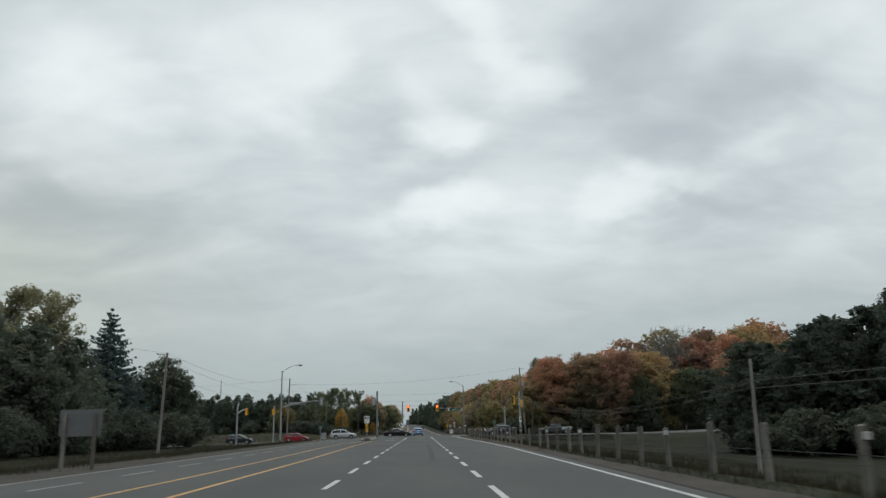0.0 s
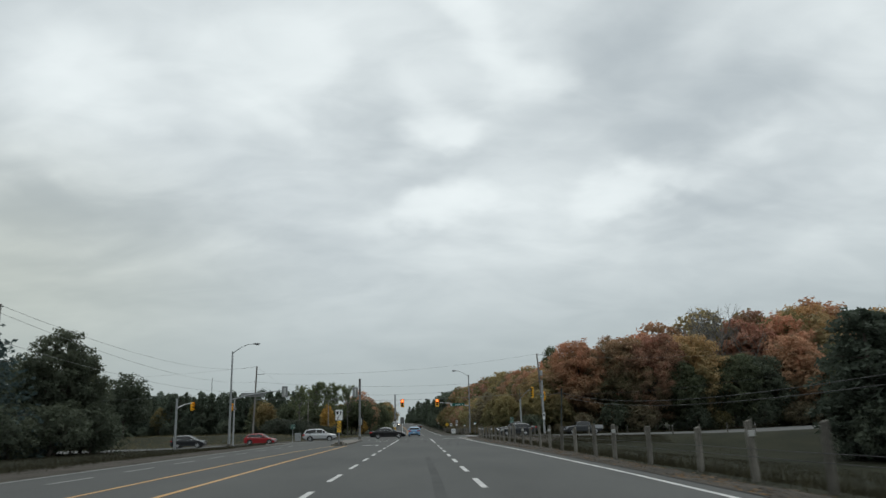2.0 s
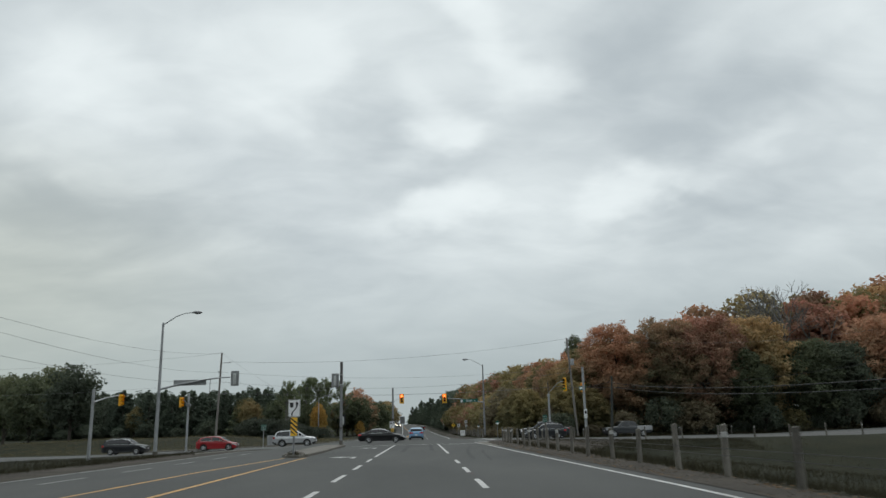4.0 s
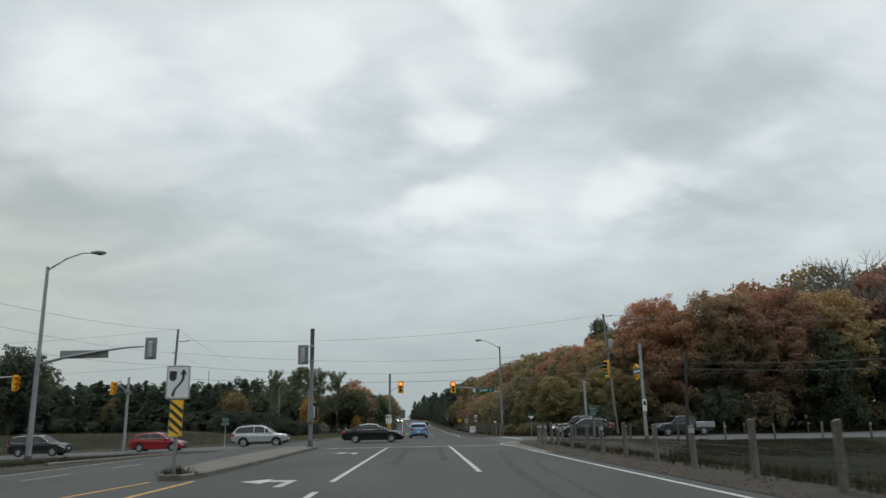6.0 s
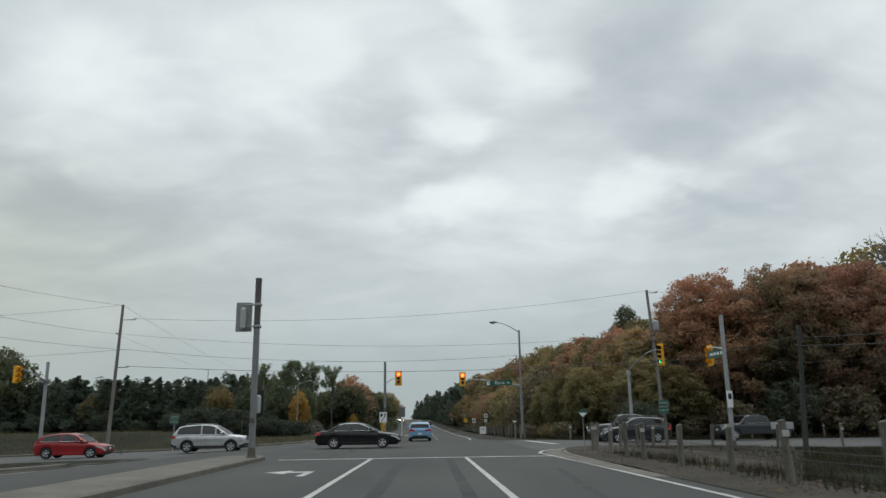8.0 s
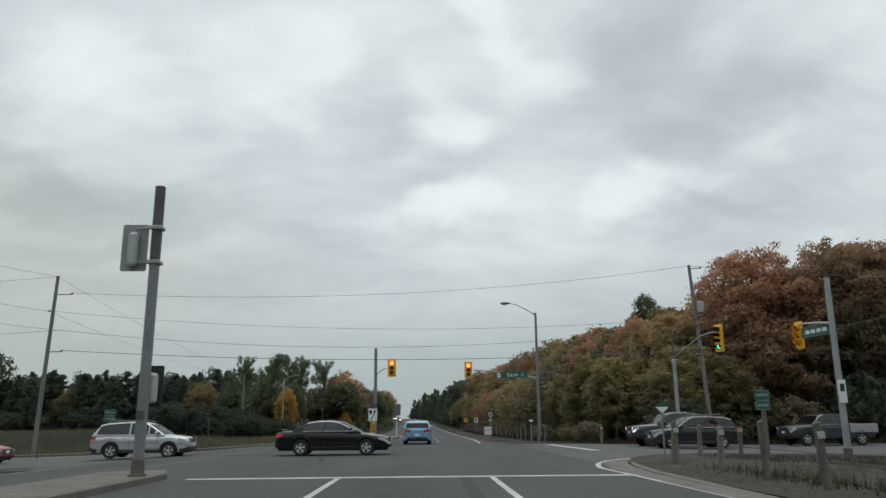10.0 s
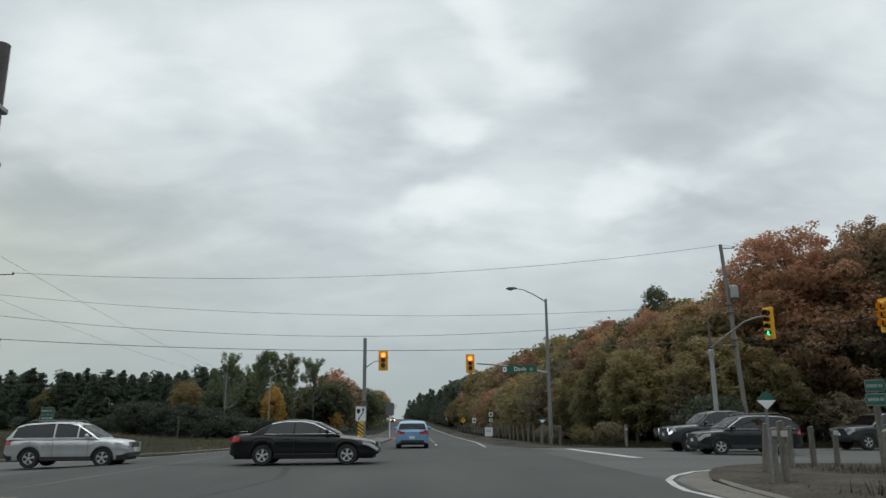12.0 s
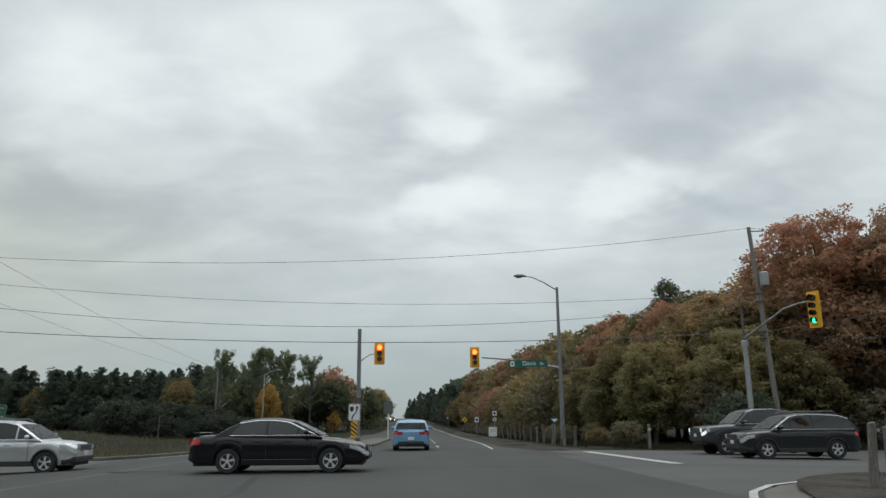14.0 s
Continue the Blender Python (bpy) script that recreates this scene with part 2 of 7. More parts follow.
SIGN_YELLOW = surface("sign_yellow", (0.72, 0.40, 0.02), (0.82, 0.48, 0.03), 2.0, 0.45)
HOUSING = surface("signal_housing_pale", (0.32, 0.335, 0.325), (0.42, 0.435, 0.425), 3.0, 0.55)
SIGN_BACK = surface("sign_back_aluminium", (0.19, 0.197, 0.197), (0.28, 0.288, 0.288), 1.5, 0.55, metal=0.2)
BOARD_GREY = surface("board_back_grey", (0.085, 0.09, 0.09), (0.13, 0.135, 0.135), 1.5, 0.7)
SIGNAL_YELLOW = surface("signal_yellow", (0.74, 0.36, 0.012), (0.82, 0.43, 0.02), 3.0, 0.4)
LENS_DARK = surface("signal_lens_dark", (0.03, 0.015, 0.01), (0.05, 0.028, 0.015), 6.0, 0.2)
RED_GLOW = glowing("red_signal_light", (1.0, 0.10, 0.02), 7.0)
GREEN_GLOW = glowing("green_signal_light", (0.02, 1.0, 0.45), 2.2)
CABLE = surface("black_cable", (0.02, 0.02, 0.021), (0.05, 0.05, 0.052), 2.0, 0.7)
WIRE = surface("overhead_wire", (0.12, 0.125, 0.13), (0.18, 0.185, 0.19), 2.0, 0.6)
BARK = surface("bark", (0.040, 0.035, 0.030), (0.12, 0.105, 0.09), 1.5, 0.95, 0.7, fine_scale=12, stretch=(3, 3, 0.6), spec=0.1)
GREY_BARK = surface("grey_bark", (0.10, 0.095, 0.085), (0.22, 0.21, 0.195), 1.5, 0.95, 0.5, fine_scale=12, stretch=(3, 3, 0.6), spec=0.1)
TYRE = surface("tyre_rubber", (0.012, 0.012, 0.012), (0.03, 0.03, 0.03), 6.0, 0.85, 0.2)
RIM = surface("wheel_alloy", (0.46, 0.47, 0.48), (0.60, 0.61, 0.62), 5.0, 0.35, metal=0.35)
DARK_TRIM = surface("black_plastic", (0.012, 0.012, 0.013), (0.028, 0.028, 0.029), 6.0, 0.6)
CHROME = surface("chrome", (0.62, 0.63, 0.64), (0.72, 0.73, 0.74), 6.0, 0.15, metal=1.0)
HEADLAMP = surface("headlamp_glass", (0.20, 0.21, 0.22), (0.34, 0.35, 0.36), 8.0, 0.12)
TAILLAMP = surface("taillamp_red", (0.30, 0.010, 0.010), (0.42, 0.018, 0.016), 8.0, 0.15)
HEAD_GLOW = glowing("lit_headlamp", (1.0, 0.86, 0.62), 5.0)
DAY_GLOW = glowing("daytime_running_lamp", (0.95, 0.97, 1.0), 0.45)
PLATE = surface("licence_plate_white", (0.55, 0.56, 0.58), (0.65, 0.66, 0.68), 9.0, 0.4)
CAR_GLASS = surface("tinted_car_glass", (0.008, 0.010, 0.011), (0.014, 0.016, 0.018), 4.0, 0.05, spec=0.6)


def paint(name, c, metal=0.0):
    return surface(name, tuple(v * 0.88 for v in c), tuple(min(1, v * 1.1) for v in c), 0.9, 0.30, 0.0, metal=metal, fine_scale=3.0, coat=0.5, spec=0.2)


# ---------- mesh helpers ----------
def mesh_of(name, bm, material, smooth=False, crease=0):
    me = bpy.data.meshes.new(name)
    bm.normal_update()
    bm.to_mesh(me)
    bm.free()
    if smooth or crease:
        me.polygons.foreach_set("use_smooth", [True] * len(me.polygons))
    if crease:
        me.set_sharp_from_angle(angle=radians(crease))
    if material:
        me.materials.append(material)
    return me


def raw_mesh(name, verts, faces, material, smooth=False):
    me = bpy.data.meshes.new(name)
    me.from_pydata([tuple(map(float, v)) for v in verts], [], [tuple(map(int, f)) for f in faces])
    me.update()
    if smooth:
        me.polygons.foreach_set("use_smooth", [True] * len(me.polygons))
    if material:
        me.materials.append(material)
    return me


def part(name, bm, material, parent, label="", smooth=False, crease=0):
    ob = new(name, mesh_of(name, bm, material, smooth, crease))
    ob.parent = parent
    if label:
        tagged(ob, label)
    return ob


def thing(name, x, y, z, label, category, group="", kind="", turn=0.0):
    ob = new(name)
    ob.empty_display_size = 0.3
    ob.matrix_basis = pose(x, y, z, 0, 0, turn)
    return tagged(ob, label, category, group, kind)


def box(bm, x0, y0, z0, x1, y1, z1, bevel=0.0, seg=1):
    vs = [bm.verts.new(p) for p in ((x0, y0, z0), (x1, y0, z0), (x1, y1, z0), (x0, y1, z0), (x0, y0, z1), (x1, y0, z1), (x1, y1, z1), (x0, y1, z1))]
    fs = [bm.faces.new([vs[k] for k in f]) for f in ((3, 2, 1, 0), (4, 5, 6, 7), (0, 1, 5, 4), (1, 2, 6, 5), (2, 3, 7, 6), (3, 0, 4, 7))]
    if bevel:
        bmesh.ops.bevel(bm, geom=list({e for f in fs for e in f.edges}), offset=bevel, segments=seg, affect="EDGES", profile=0.5)
    return bm


def tube(bm, path, radii, sides=10, caps=True):
    """A tapered round bar along a line of points."""
    path = [Vector(p) for p in path]
    rings = []
    side = None
    for k, p in enumerate(path):
        d = (path[min(k + 1, len(path) - 1)] - path[max(k - 1, 0)]).normalized()
        if side is None:
            side = d.orthogonal().normalized()
        side = (side - d * side.dot(d)).normalized()
        up = d.cross(side)
        r = radii[k] if isinstance(radii, (list, tuple)) else radii
        rings.append([bm.verts.new(p + (side * math.cos(a) + up * math.sin(a)) * r) for a in (2 * math.pi * j / sides for j in range(sides))])
    for a, b in zip(rings, rings[1:]):
        for j in range(sides):
            bm.faces.new((a[j], a[(j + 1) % sides], b[(j + 1) % sides], b[j]))
    if caps:
        bm.faces.new(rings[0][::-1])
        bm.faces.new(rings[-1])
    return bm


def slab(bm, outline, y0, y1):
    """A flat plate with an outline in x, z and a thickness from y0 to y1 (y0 is the front)."""
    a = [bm.verts.new((x, y0, z)) for x, z in outline]
    b = [bm.verts.new((x, y1, z)) for x, z in outline]
    bm.faces.new(a)
    bm.faces.new(b[::-1])
    for k in range(len(a)):
        j = (k + 1) % len(a)
        bm.faces.new((a[j], a[k], b[k], b[j]))
    bmesh.ops.recalc_face_normals(bm, faces=bm.faces)
    return bm


def B():
    return bmesh.new()


def rounded(w, h, r, n=4, cx=0, cz=0):
    pts = []
    for qx, qz, a0 in ((1, 1, 0), (-1, 1, 90), (-1, -1, 180), (1, -1, 270)):
        for k in range(n + 1):
            a = radians(a0 + 90 * k / n)
            pts.append((cx + qx * (w / 2 - r) + r * math.cos(a), cz + qz * (h / 2 - r) + r * math.sin(a)))
    return pts


# ---------- the lie of the land ----------
def ramp_of(points):
    xs, ys = [p[0] for p in points], [p[1] for p in points]
    return lambda v: float(np.interp(v, xs, ys))


def smooth01(v):
    v = min(1.0, max(0.0, v))
    return v * v * (3 - 2 * v)


HEIGHT_AHEAD = ramp_of([(-400, 0), (160, 0), (180, -0.1), (205, -0.22), (240, -0.2), (285, 0.05), (340, 1.0), (400, 2.6), (450, 3.7), (490, 4.2), (530, 3.9), (620, 1.5), (800, -4), (2600, -6)])
HEIGHT_CROSS = ramp_of([(-400, -0.4), (-120, -0.9), (-40, -0.85), (-26, -0.55), (-14, -0.25), (-9, -0.03), (0, 0), (8, 0), (14, -0.12), (22, -0.25), (45, -0.3), (70, 0.3), (110, 1.5), (400, 4)])


def bend(y):
    """How far the road beyond the crossing has swung to the left."""
    return -1.75e-4 * max(0.0, y - 225) ** 2 if y < 700 else -39.5 - 0.166 * (y - 700)


EDGE_RIGHT = ramp_of([(-80, 4.55), (13, 4.72), (30, 5.15), (48, 5.5), (68, 5.48), (93, 5.15), (110, 5.03), (116, 4.92), (120, 4.8)])
EDGE_LEFT = ramp_of([(-80, -11.3), (20, -11.4), (45, -11.7), (70, -12.2), (100, -12.6), (116, -12.9)])
POST_LINE = ramp_of([(-20, 7.25), (60, 7.25), (110, 7.15), (117, 7.33), (119, 7.35)])
GRAVEL_EDGE = ramp_of([(-80, 6.3), (20, 6.6), (50, 7.0), (75, 7.7), (95, 8.2), (119, 9.4)])


CROSS_NEAR = ramp_of([(-400, 128.0), (-30, 128), (-20, 126.0), (-15, 121.0), (-13.4, 114), (-13, 112), (4.7, 112), (5.2, 119.0), (5.7, 121.8), (6.9, 124.6), (9.6, 127.0), (14, 128.4), (22, 128.8), (400, 128.8)])
CROSS_FAR = ramp_of([(-400, 144.0), (-30, 144), (-20, 144.2), (-14, 145), (-11.5, 146), (-9, 150), (4, 150), (6, 146.5), (9, 145.9), (20, 148.3), (30, 149.8), (60, 151), (400, 152)])


def land(x, y):
    along = HEIGHT_AHEAD(y)
    near_cross = smooth01(1 - max(0, abs(y - 137) - 12) / 22)
    cross = HEIGHT_CROSS(x)
    z = along + cross * near_cross
    side = x - bend(y)
    if y < 127:
        z -= (0.12 + 0.17 * smooth01((95 - y) / 30)) * smooth01((side - 7.3) / 2.0) * smooth01((124 - y) / 8)
        ditch = smooth01((side - 8.9) / 5.0) * smooth01((126 - y) / 14)
        z -= ditch * (0.9 + 0.5 * smooth01((60 - y) / 40)) * (1 - 0.6 * smooth01((side - 45) / 40))
        z -= 1.8 * smooth01((side - 13) / 24) * smooth01((122 - y) / 18)
        z -= 0.35 * smooth01((-14.5 - side) / 7) * smooth01((126 - y) / 14)
    if y > 150:
        z -= 0.25 * smooth01((side - 7) / 4) * smooth01((y - 150) / 15)
        z += 2.5 * smooth01((side - 30) / 80) * smooth01((y - 152) / 20)
        z += 0.75 * math.exp(-((x + 30) / 9) ** 2 - ((y - 168) / 7) ** 2) + 0.5 * math.exp(-((x + 48) / 10) ** 2 - ((y - 172) / 8) ** 2)
        z += 0.5 * smooth01((-20 - side) / 15) * smooth01((y - 150) / 30)
    return z


def spaced(stops):
    """Coordinates with a step of their own between each pair of stops."""
    out_list = []
    for (a, step), (b, _) in zip(stops, stops[1:]):
        n = max(1, round((b - a) / step))
        out_list += [a + (b - a) * k / n for k in range(n)]
    return out_list + [stops[-1][0]]


gx = spaced([(-2600, 500), (-600, 120), (-240, 30), (-90, 8), (-40, 2.5), (-14, 1.2), (24, 2.5), (60, 8), (140, 30), (320, 120), (800, 500), (2600, 500)])
gy = spaced([(-600, 120), (-120, 20), (-20, 3), (110, 1.5), (165, 3), (220, 6), (340, 12), (620, 40), (1000, 250), (2600, 250)])


def paved(x, y):
    s = x - bend(y)
    main = -13.6 < s < 5.6 if y < 150 else -8.5 < s < 4.6
    cross = 128.0 < y < CROSS_FAR(x) + 0.2
    corner = 110 < y < 160 and -13 < s < 9.0 and (s - 9.0) + (128 - y) * 0 < 0 and 122 < y < 152
    return main or cross or corner


def sunk(x, y):
    """The turf lies lower under asphalt and gravel."""
    if paved(x, y):
        return 0.14
    if y < 128 and 4.5 < x < (GRAVEL_EDGE(y) - 0.4 if y < 112 else 13):
        return 0.12
    return 0.0


verts = [(x, y, land(x, y) - sunk(x, y) + (0.04 * noise.noise((x * 0.35, y * 0.35, 0)) if not paved(x, y) else 0)) for y in gy for x in gx]
nx = len(gx)
faces = [(j * nx + i, j * nx + i + 1, (j + 1) * nx + i + 1, (j + 1) * nx + i) for j in range(len(gy) - 1) for i in range(nx - 1)]
ground = tagged(new("ground", raw_mesh("ground", verts, faces, GROUND, True)), "rough autumn grass and dry weeds beside the road", "ground", kind="structure")


def sheet(name, left, right, ys, lift_up, material, label, cols=10, kind="structure", category="road"):
    """A surface laid on the land between two lines x = left(y) and x = right(y)."""
    v, f = [], []
    for y in ys:
        for k in range(cols + 1):
            x = left(y) + (right(y) - left(y)) * k / cols
            v.append((x, y, land_road(x, y) + lift_up))
    for j in range(len(ys) - 1):
        for k in range(cols):
            a = j * (cols + 1) + k
            f.append((a, a + 1, a + cols + 2, a + cols + 1))
    return tagged(new(name, raw_mesh(name, v, f, material, True)), label, category, kind=kind)


def land_road(x, y):
    """Road surfaces: the land without ditches."""
    near_cross = smooth01(1 - max(0, abs(y - 137) - 12) / 22)
    return HEIGHT_AHEAD(y) + HEIGHT_CROSS(x) * near_cross


near_ys = spaced([(-120, 20), (-20, 3), (150, 3)])
far_ys = spaced([(140, 3), (240, 6), (340, 12), (640, 20), (900, 20)])
sheet("road", lambda y: EDGE_LEFT(y) - 0.25, lambda y: EDGE_RIGHT(y) + 0.55, near_ys, 0.0, ASPHALT, "worn grey asphalt carriageway with faded tyre tracks")
FAR_LEFT = ramp_of([(140, -12.9), (144, -11.6), (150, -10.4), (164, -8.7), (190, -7.6), (260, -7.2), (900, -7.2)])
FAR_RIGHT = ramp_of([(140, 6.5), (146, 5.6), (152, 4.4), (170, 4.6), (215, 4.9), (900, 4.7)])
sheet("road_ahead", lambda y: bend(y) + FAR_LEFT(y), lambda y: bend(y) + FAR_RIGHT(y), far_ys, -0.006, ASPHALT, "worn grey asphalt carriageway climbing to a crest")


def cross_sheet(name, y0, y1, xs, lift_up, material, label):
    v, f = [], []
    rows_across = 8
    for x in xs:
        for k in range(rows_across + 1):
            y = y0(x) + (y1(x) - y0(x)) * k / rows_across
            v.append((x, y, land_road(x, y) + lift_up))
    for j in range(len(xs) - 1):
        for k in range(rows_across):
            a = j * (rows_across + 1) + k
            f.append((a + rows_across + 1, a + rows_across + 2, a + 1, a))
    return tagged(new(name, raw_mesh(name, v, f, material, True)), label, "road", kind="structure")


cross_sheet("cross_road", CROSS_NEAR, CROSS_FAR, spaced([(-400, 60), (-100, 8), (-32, 1), (26, 4), (80, 20), (400, 20)]), -0.012, CROSS_ASPHALT, "grey asphalt cross road with patched surface")


# ---------- road markings ----------
def strip(name, line, width, material, label, group="", lift_up=0.004, category="road marking"):
    """A painted line of some width along a list of (x, y)."""
    pts = []
    for (xa, ya), (xb, yb) in zip(line, line[1:]):
        n = max(1, int(math.hypot(xb - xa, yb - ya) / 3))
        pts += [(xa + (xb - xa) * k / n, ya + (yb - ya) * k / n) for k in range(n)]
    pts.append(line[-1])
    v, f = [], []
    for k, (x, y) in enumerate(pts):
        ax, ay = pts[max(k - 1, 0)]
        bx, by = pts[min(k + 1, len(pts) - 1)]
        d = math.hypot(bx - ax, by - ay)
        nx_, ny_ = (by - ay) / d * width / 2, -(bx - ax) / d * width / 2
        for s in (-1, 1):
            v.append((x + s * nx_, y + s * ny_, land_road(x + s * nx_, y + s * ny_) + lift_up))
    for k in range(len(pts) - 1):
        f.append((2 * k, 2 * k + 1, 2 * k + 3, 2 * k + 2))
    return tagged(new(name, raw_mesh(name, v, f, material)), label, category, group)


def curve_line(fn, y0, y1, step=3.0):
    n = max(1, int((y1 - y0) / step))
    return [(fn(y0 + (y1 - y0) * k / n), y0 + (y1 - y0) * k / n) for k in range(n + 1)]


strip("edge_line", curve_line(EDGE_RIGHT, -80, 119), 0.13, WHITE_PAINT, "solid white line along the edge of the carriageway")
strip("edge_line", curve_line(EDGE_LEFT, -80, 112), 0.12, WORN_PAINT, "faint worn white line along the oncoming lanes")
strip("corner_line", [(4.8, 119), (5.0, 120.3), (5.35, 121.8), (5.95, 123.2), (6.9, 124.6), (8.0, 125.5), (9.6, 126.5), (12, 127.4), (15, 127.9)], 0.15, WHITE_PAINT, "white line curving round the gravel corner")
LANE_LEFT, LANE_RIGHT = -2.14, 1.50
for k in range(-8, 12):
    y = 17.15 + 6 * k
    if y + 3 < 87:
        strip("lane_dash", [(LANE_LEFT, y), (LANE_LEFT, y + 3)], 0.14, WHITE_PAINT, "short white lane dash worn by traffic", "lane dashes")
    y = 14.0 + 6 * k
    if y + 3 < 91:
        strip("lane_dash", [(LANE_RIGHT, y), (LANE_RIGHT, y + 3)], 0.14, WHITE_PAINT, "short white lane dash worn by traffic", "lane dashes")
strip("lane_line", [(LANE_LEFT, 88.8), (LANE_LEFT, 116)], 0.14, WHITE_PAINT, "solid white lane line before the stop line")
strip("lane_line", [(LANE_RIGHT, 91.5), (LANE_RIGHT, 116)], 0.14, WHITE_PAINT, "solid white lane line before the stop line")
strip("stop_line", [(-5.75, 116.3), (4.85, 116.2)], 0.42, WHITE_PAINT, "broad white stop line across the carriageway", category="stop line", lift_up=0.007)
YELLOW_NEAR = ramp_of([(-80, -5.0), (35, -5.12), (60, -5.48), (90, -5.68)])
YELLOW_FAR = ramp_of([(-80, -6.6), (25, -6.85), (45, -7.25), (62, -7.65), (78, -7.5), (86, -7.0), (90, -6.75)])
strip("centre_line", curve_line(YELLOW_NEAR, -80, 90), 0.15, YELLOW_PAINT, "solid yellow centre line", "centre lines")
strip("centre_line", curve_line(YELLOW_FAR, -80, 90), 0.13, YELLOW_PAINT, "solid yellow centre line", "centre lines")
for k in range(-8, 14):
    y = 18.9 + 6.05 * k
    x = float(np.interp(y, [20, 43, 65, 110], [-9.4, -9.8, -10.5, -10.8]))
    if y < 106:
        strip("lane_dash", [(x, y), (x, y + 3)], 0.12, WORN_PAINT, "short worn dash between the oncoming lanes", "lane dashes")
# beyond the crossing
strip("edge_line", [(3.55, 148)] + curve_line(lambda y: bend(y) + FAR_RIGHT(y) - 0.65, 156, 560, 8), 0.13, WHITE_PAINT, "solid white line along the edge of the far carriageway")
for k in range(26):
    y = 152 + 9 * k
    strip("lane_dash", [(bend(y) + 0.9, y), (bend(y + 3) + 0.9, y + 3)], 0.13, WHITE_PAINT, "short white dash on the road ahead", "far lane dashes")
for off in (-2.75, -3.0):
    strip("centre_line", curve_line(lambda y: bend(y) + off, 182, 560, 8), 0.12, YELLOW_PAINT, "yellow centre line on the road ahead", "centre lines")
strip("stop_line", [(7.35, 143.6), (7.85, 132.9)], 0.45, WHITE_PAINT, "broad white stop line on the cross road", category="stop line")
strip("edge_line", [(-30, 143.2), (-20, 143.3), (-14.0, 144.2), (-12.0, 145.8), (-10.2, 151), (-8.3, 164), (-7.0, 192)], 0.12, WHITE_PAINT, "faint white line along the far kerb")


def turn_arrow(x, y, name="turn_arrow"):
    """A left-turn arrow, painted: shaft, bend and head."""
    bm = B()
    for piece in (((0.50, 0), (0.72, 0), (0.72, 2.1), (0.50, 2.1)), ((0.0, 1.6), (0.50, 1.6), (0.50, 2.1), (0.0, 2.1)), ((-0.72, 1.85), (0.0, 1.05), (0.0, 2.65))):
        bm.faces.new([bm.verts.new((x + px_ * 0.95, y + py_, land_road(x, y) + 0.005)) for px_, py_ in piece])
    return tagged(new(name, mesh_of(name, bm, WHITE_PAINT)), "worn white left-turn arrow painted on the asphalt", "turn arrow", "turn arrows")


turn_arrow(-3.75, 87.6)
turn_arrow(-3.85, 106.2)
# dark rubber tracks and sealed cracks on the asphalt
random.seed(4)
for line, w in (([(2.3, 84), (2.55, 92), (3.1, 101), (3.7, 108)], 0.20), ([(0.45, 30), (0.55, 47), (0.5, 62)], 0.24), ([(2.9, 82), (3.35, 92), (3.75, 97)], 0.14), ([(-4.6, 117.2), (-3.9, 120.5), (-3.6, 124.0), (-4.2, 128.5)], 0.22), ([(-9.0, 131.6), (-3.0, 132.2), (4.0, 132.0)], 0.26), ([(-1.0, 96), (-0.9, 108), (-0.8, 115)], 0.30), ([(0.75, 98), (0.8, 110), (0.85, 116)], 0.26)):
    strip("tyre_track", line, w, SKID, "dark tyre rubber track on the asphalt", "tyre tracks", 0.002, "tyre track")


# ---------- shoulders, median and kerbs ----------
def shoulder(name, left, right, ys, label, lift_up=0.0):
    v, f = [], []
    cols = 6
    for y in ys:
        for k in range(cols + 1):
            x = left(y) + (right(y) - left(y)) * k / cols
            bumpy = 0.035 * noise.noise((x * 1.3, y * 0.9, 2)) if 0 < k < cols else 0
            z = max(land(x, y), land_road(x, y) - 0.03 - 0.05 * k / cols) if k < cols else land(x, y) - 0.12
            v.append((x, y, z + lift_up + bumpy))
    for j in range(len(ys) - 1):
        for k in range(cols):
            a = j * (cols + 1) + k
            f.append((a, a + 1, a + cols + 2, a + cols + 1))
    return tagged(new(name, raw_mesh(name, v, f, GRAVEL, True)), label, "shoulder", kind="structure")


shoulder("shoulder", lambda y: EDGE_RIGHT(y) + 0.5 + 0.32 * smooth01((y - 104) / 4), lambda y: GRAVEL_EDGE(y), spaced([(-80, 4), (-20, 1.5), (118, 1)]), "grey gravel shoulder strewn with dry leaves", 0.012)
shoulder("shoulder", lambda y: EDGE_LEFT(y) - 3.2, lambda y: EDGE_LEFT(y) - 0.2, spaced([(-80, 4), (-20, 2), (116, 2)]), "brown gravel shoulder along the oncoming lanes", 0.012)
shoulder("shoulder", lambda y: bend(y) + FAR_RIGHT(y) - 0.1, lambda y: bend(y) + FAR_RIGHT(y) + 3.2, spaced([(145.6, 1.5), (150, 2), (240, 5), (420, 20), (600, 20)]), "grey gravel shoulder of the road ahead", 0.006)

# the gravel corner between the two roads
KERB_CORNER = [(5.5, 116.5), (5.75, 118.9), (6.1, 121.2), (6.75, 123.1), (7.5, 124.7), (8.4, 125.9), (9.4, 126.9), (10.6, 127.7), (13, 128.3), (17, 128.7)]
v, f = [], []
for k, (x, y) in enumerate(KERB_CORNER):
    ex, ey = 14 + k * 0.6, 112 + k * 1.2
    rise = min(1.0, k / 3)
    for j in range(7):
        s = j / 6
        px_, py_ = x + (ex - x) * s, y + (ey - y) * s
        v.append((px_, py_, max(land_road(px_, py_) * (1 - s) + land(px_, py_) * s + 0.09 * (1 - s) * rise + (0.05 * noise.noise((px_, py_, 5)) if j else 0), land(px_, py_) + 0.01) - (0.25 if k == 0 else 0) if j < 6 else land(px_, py_) - 0.15))
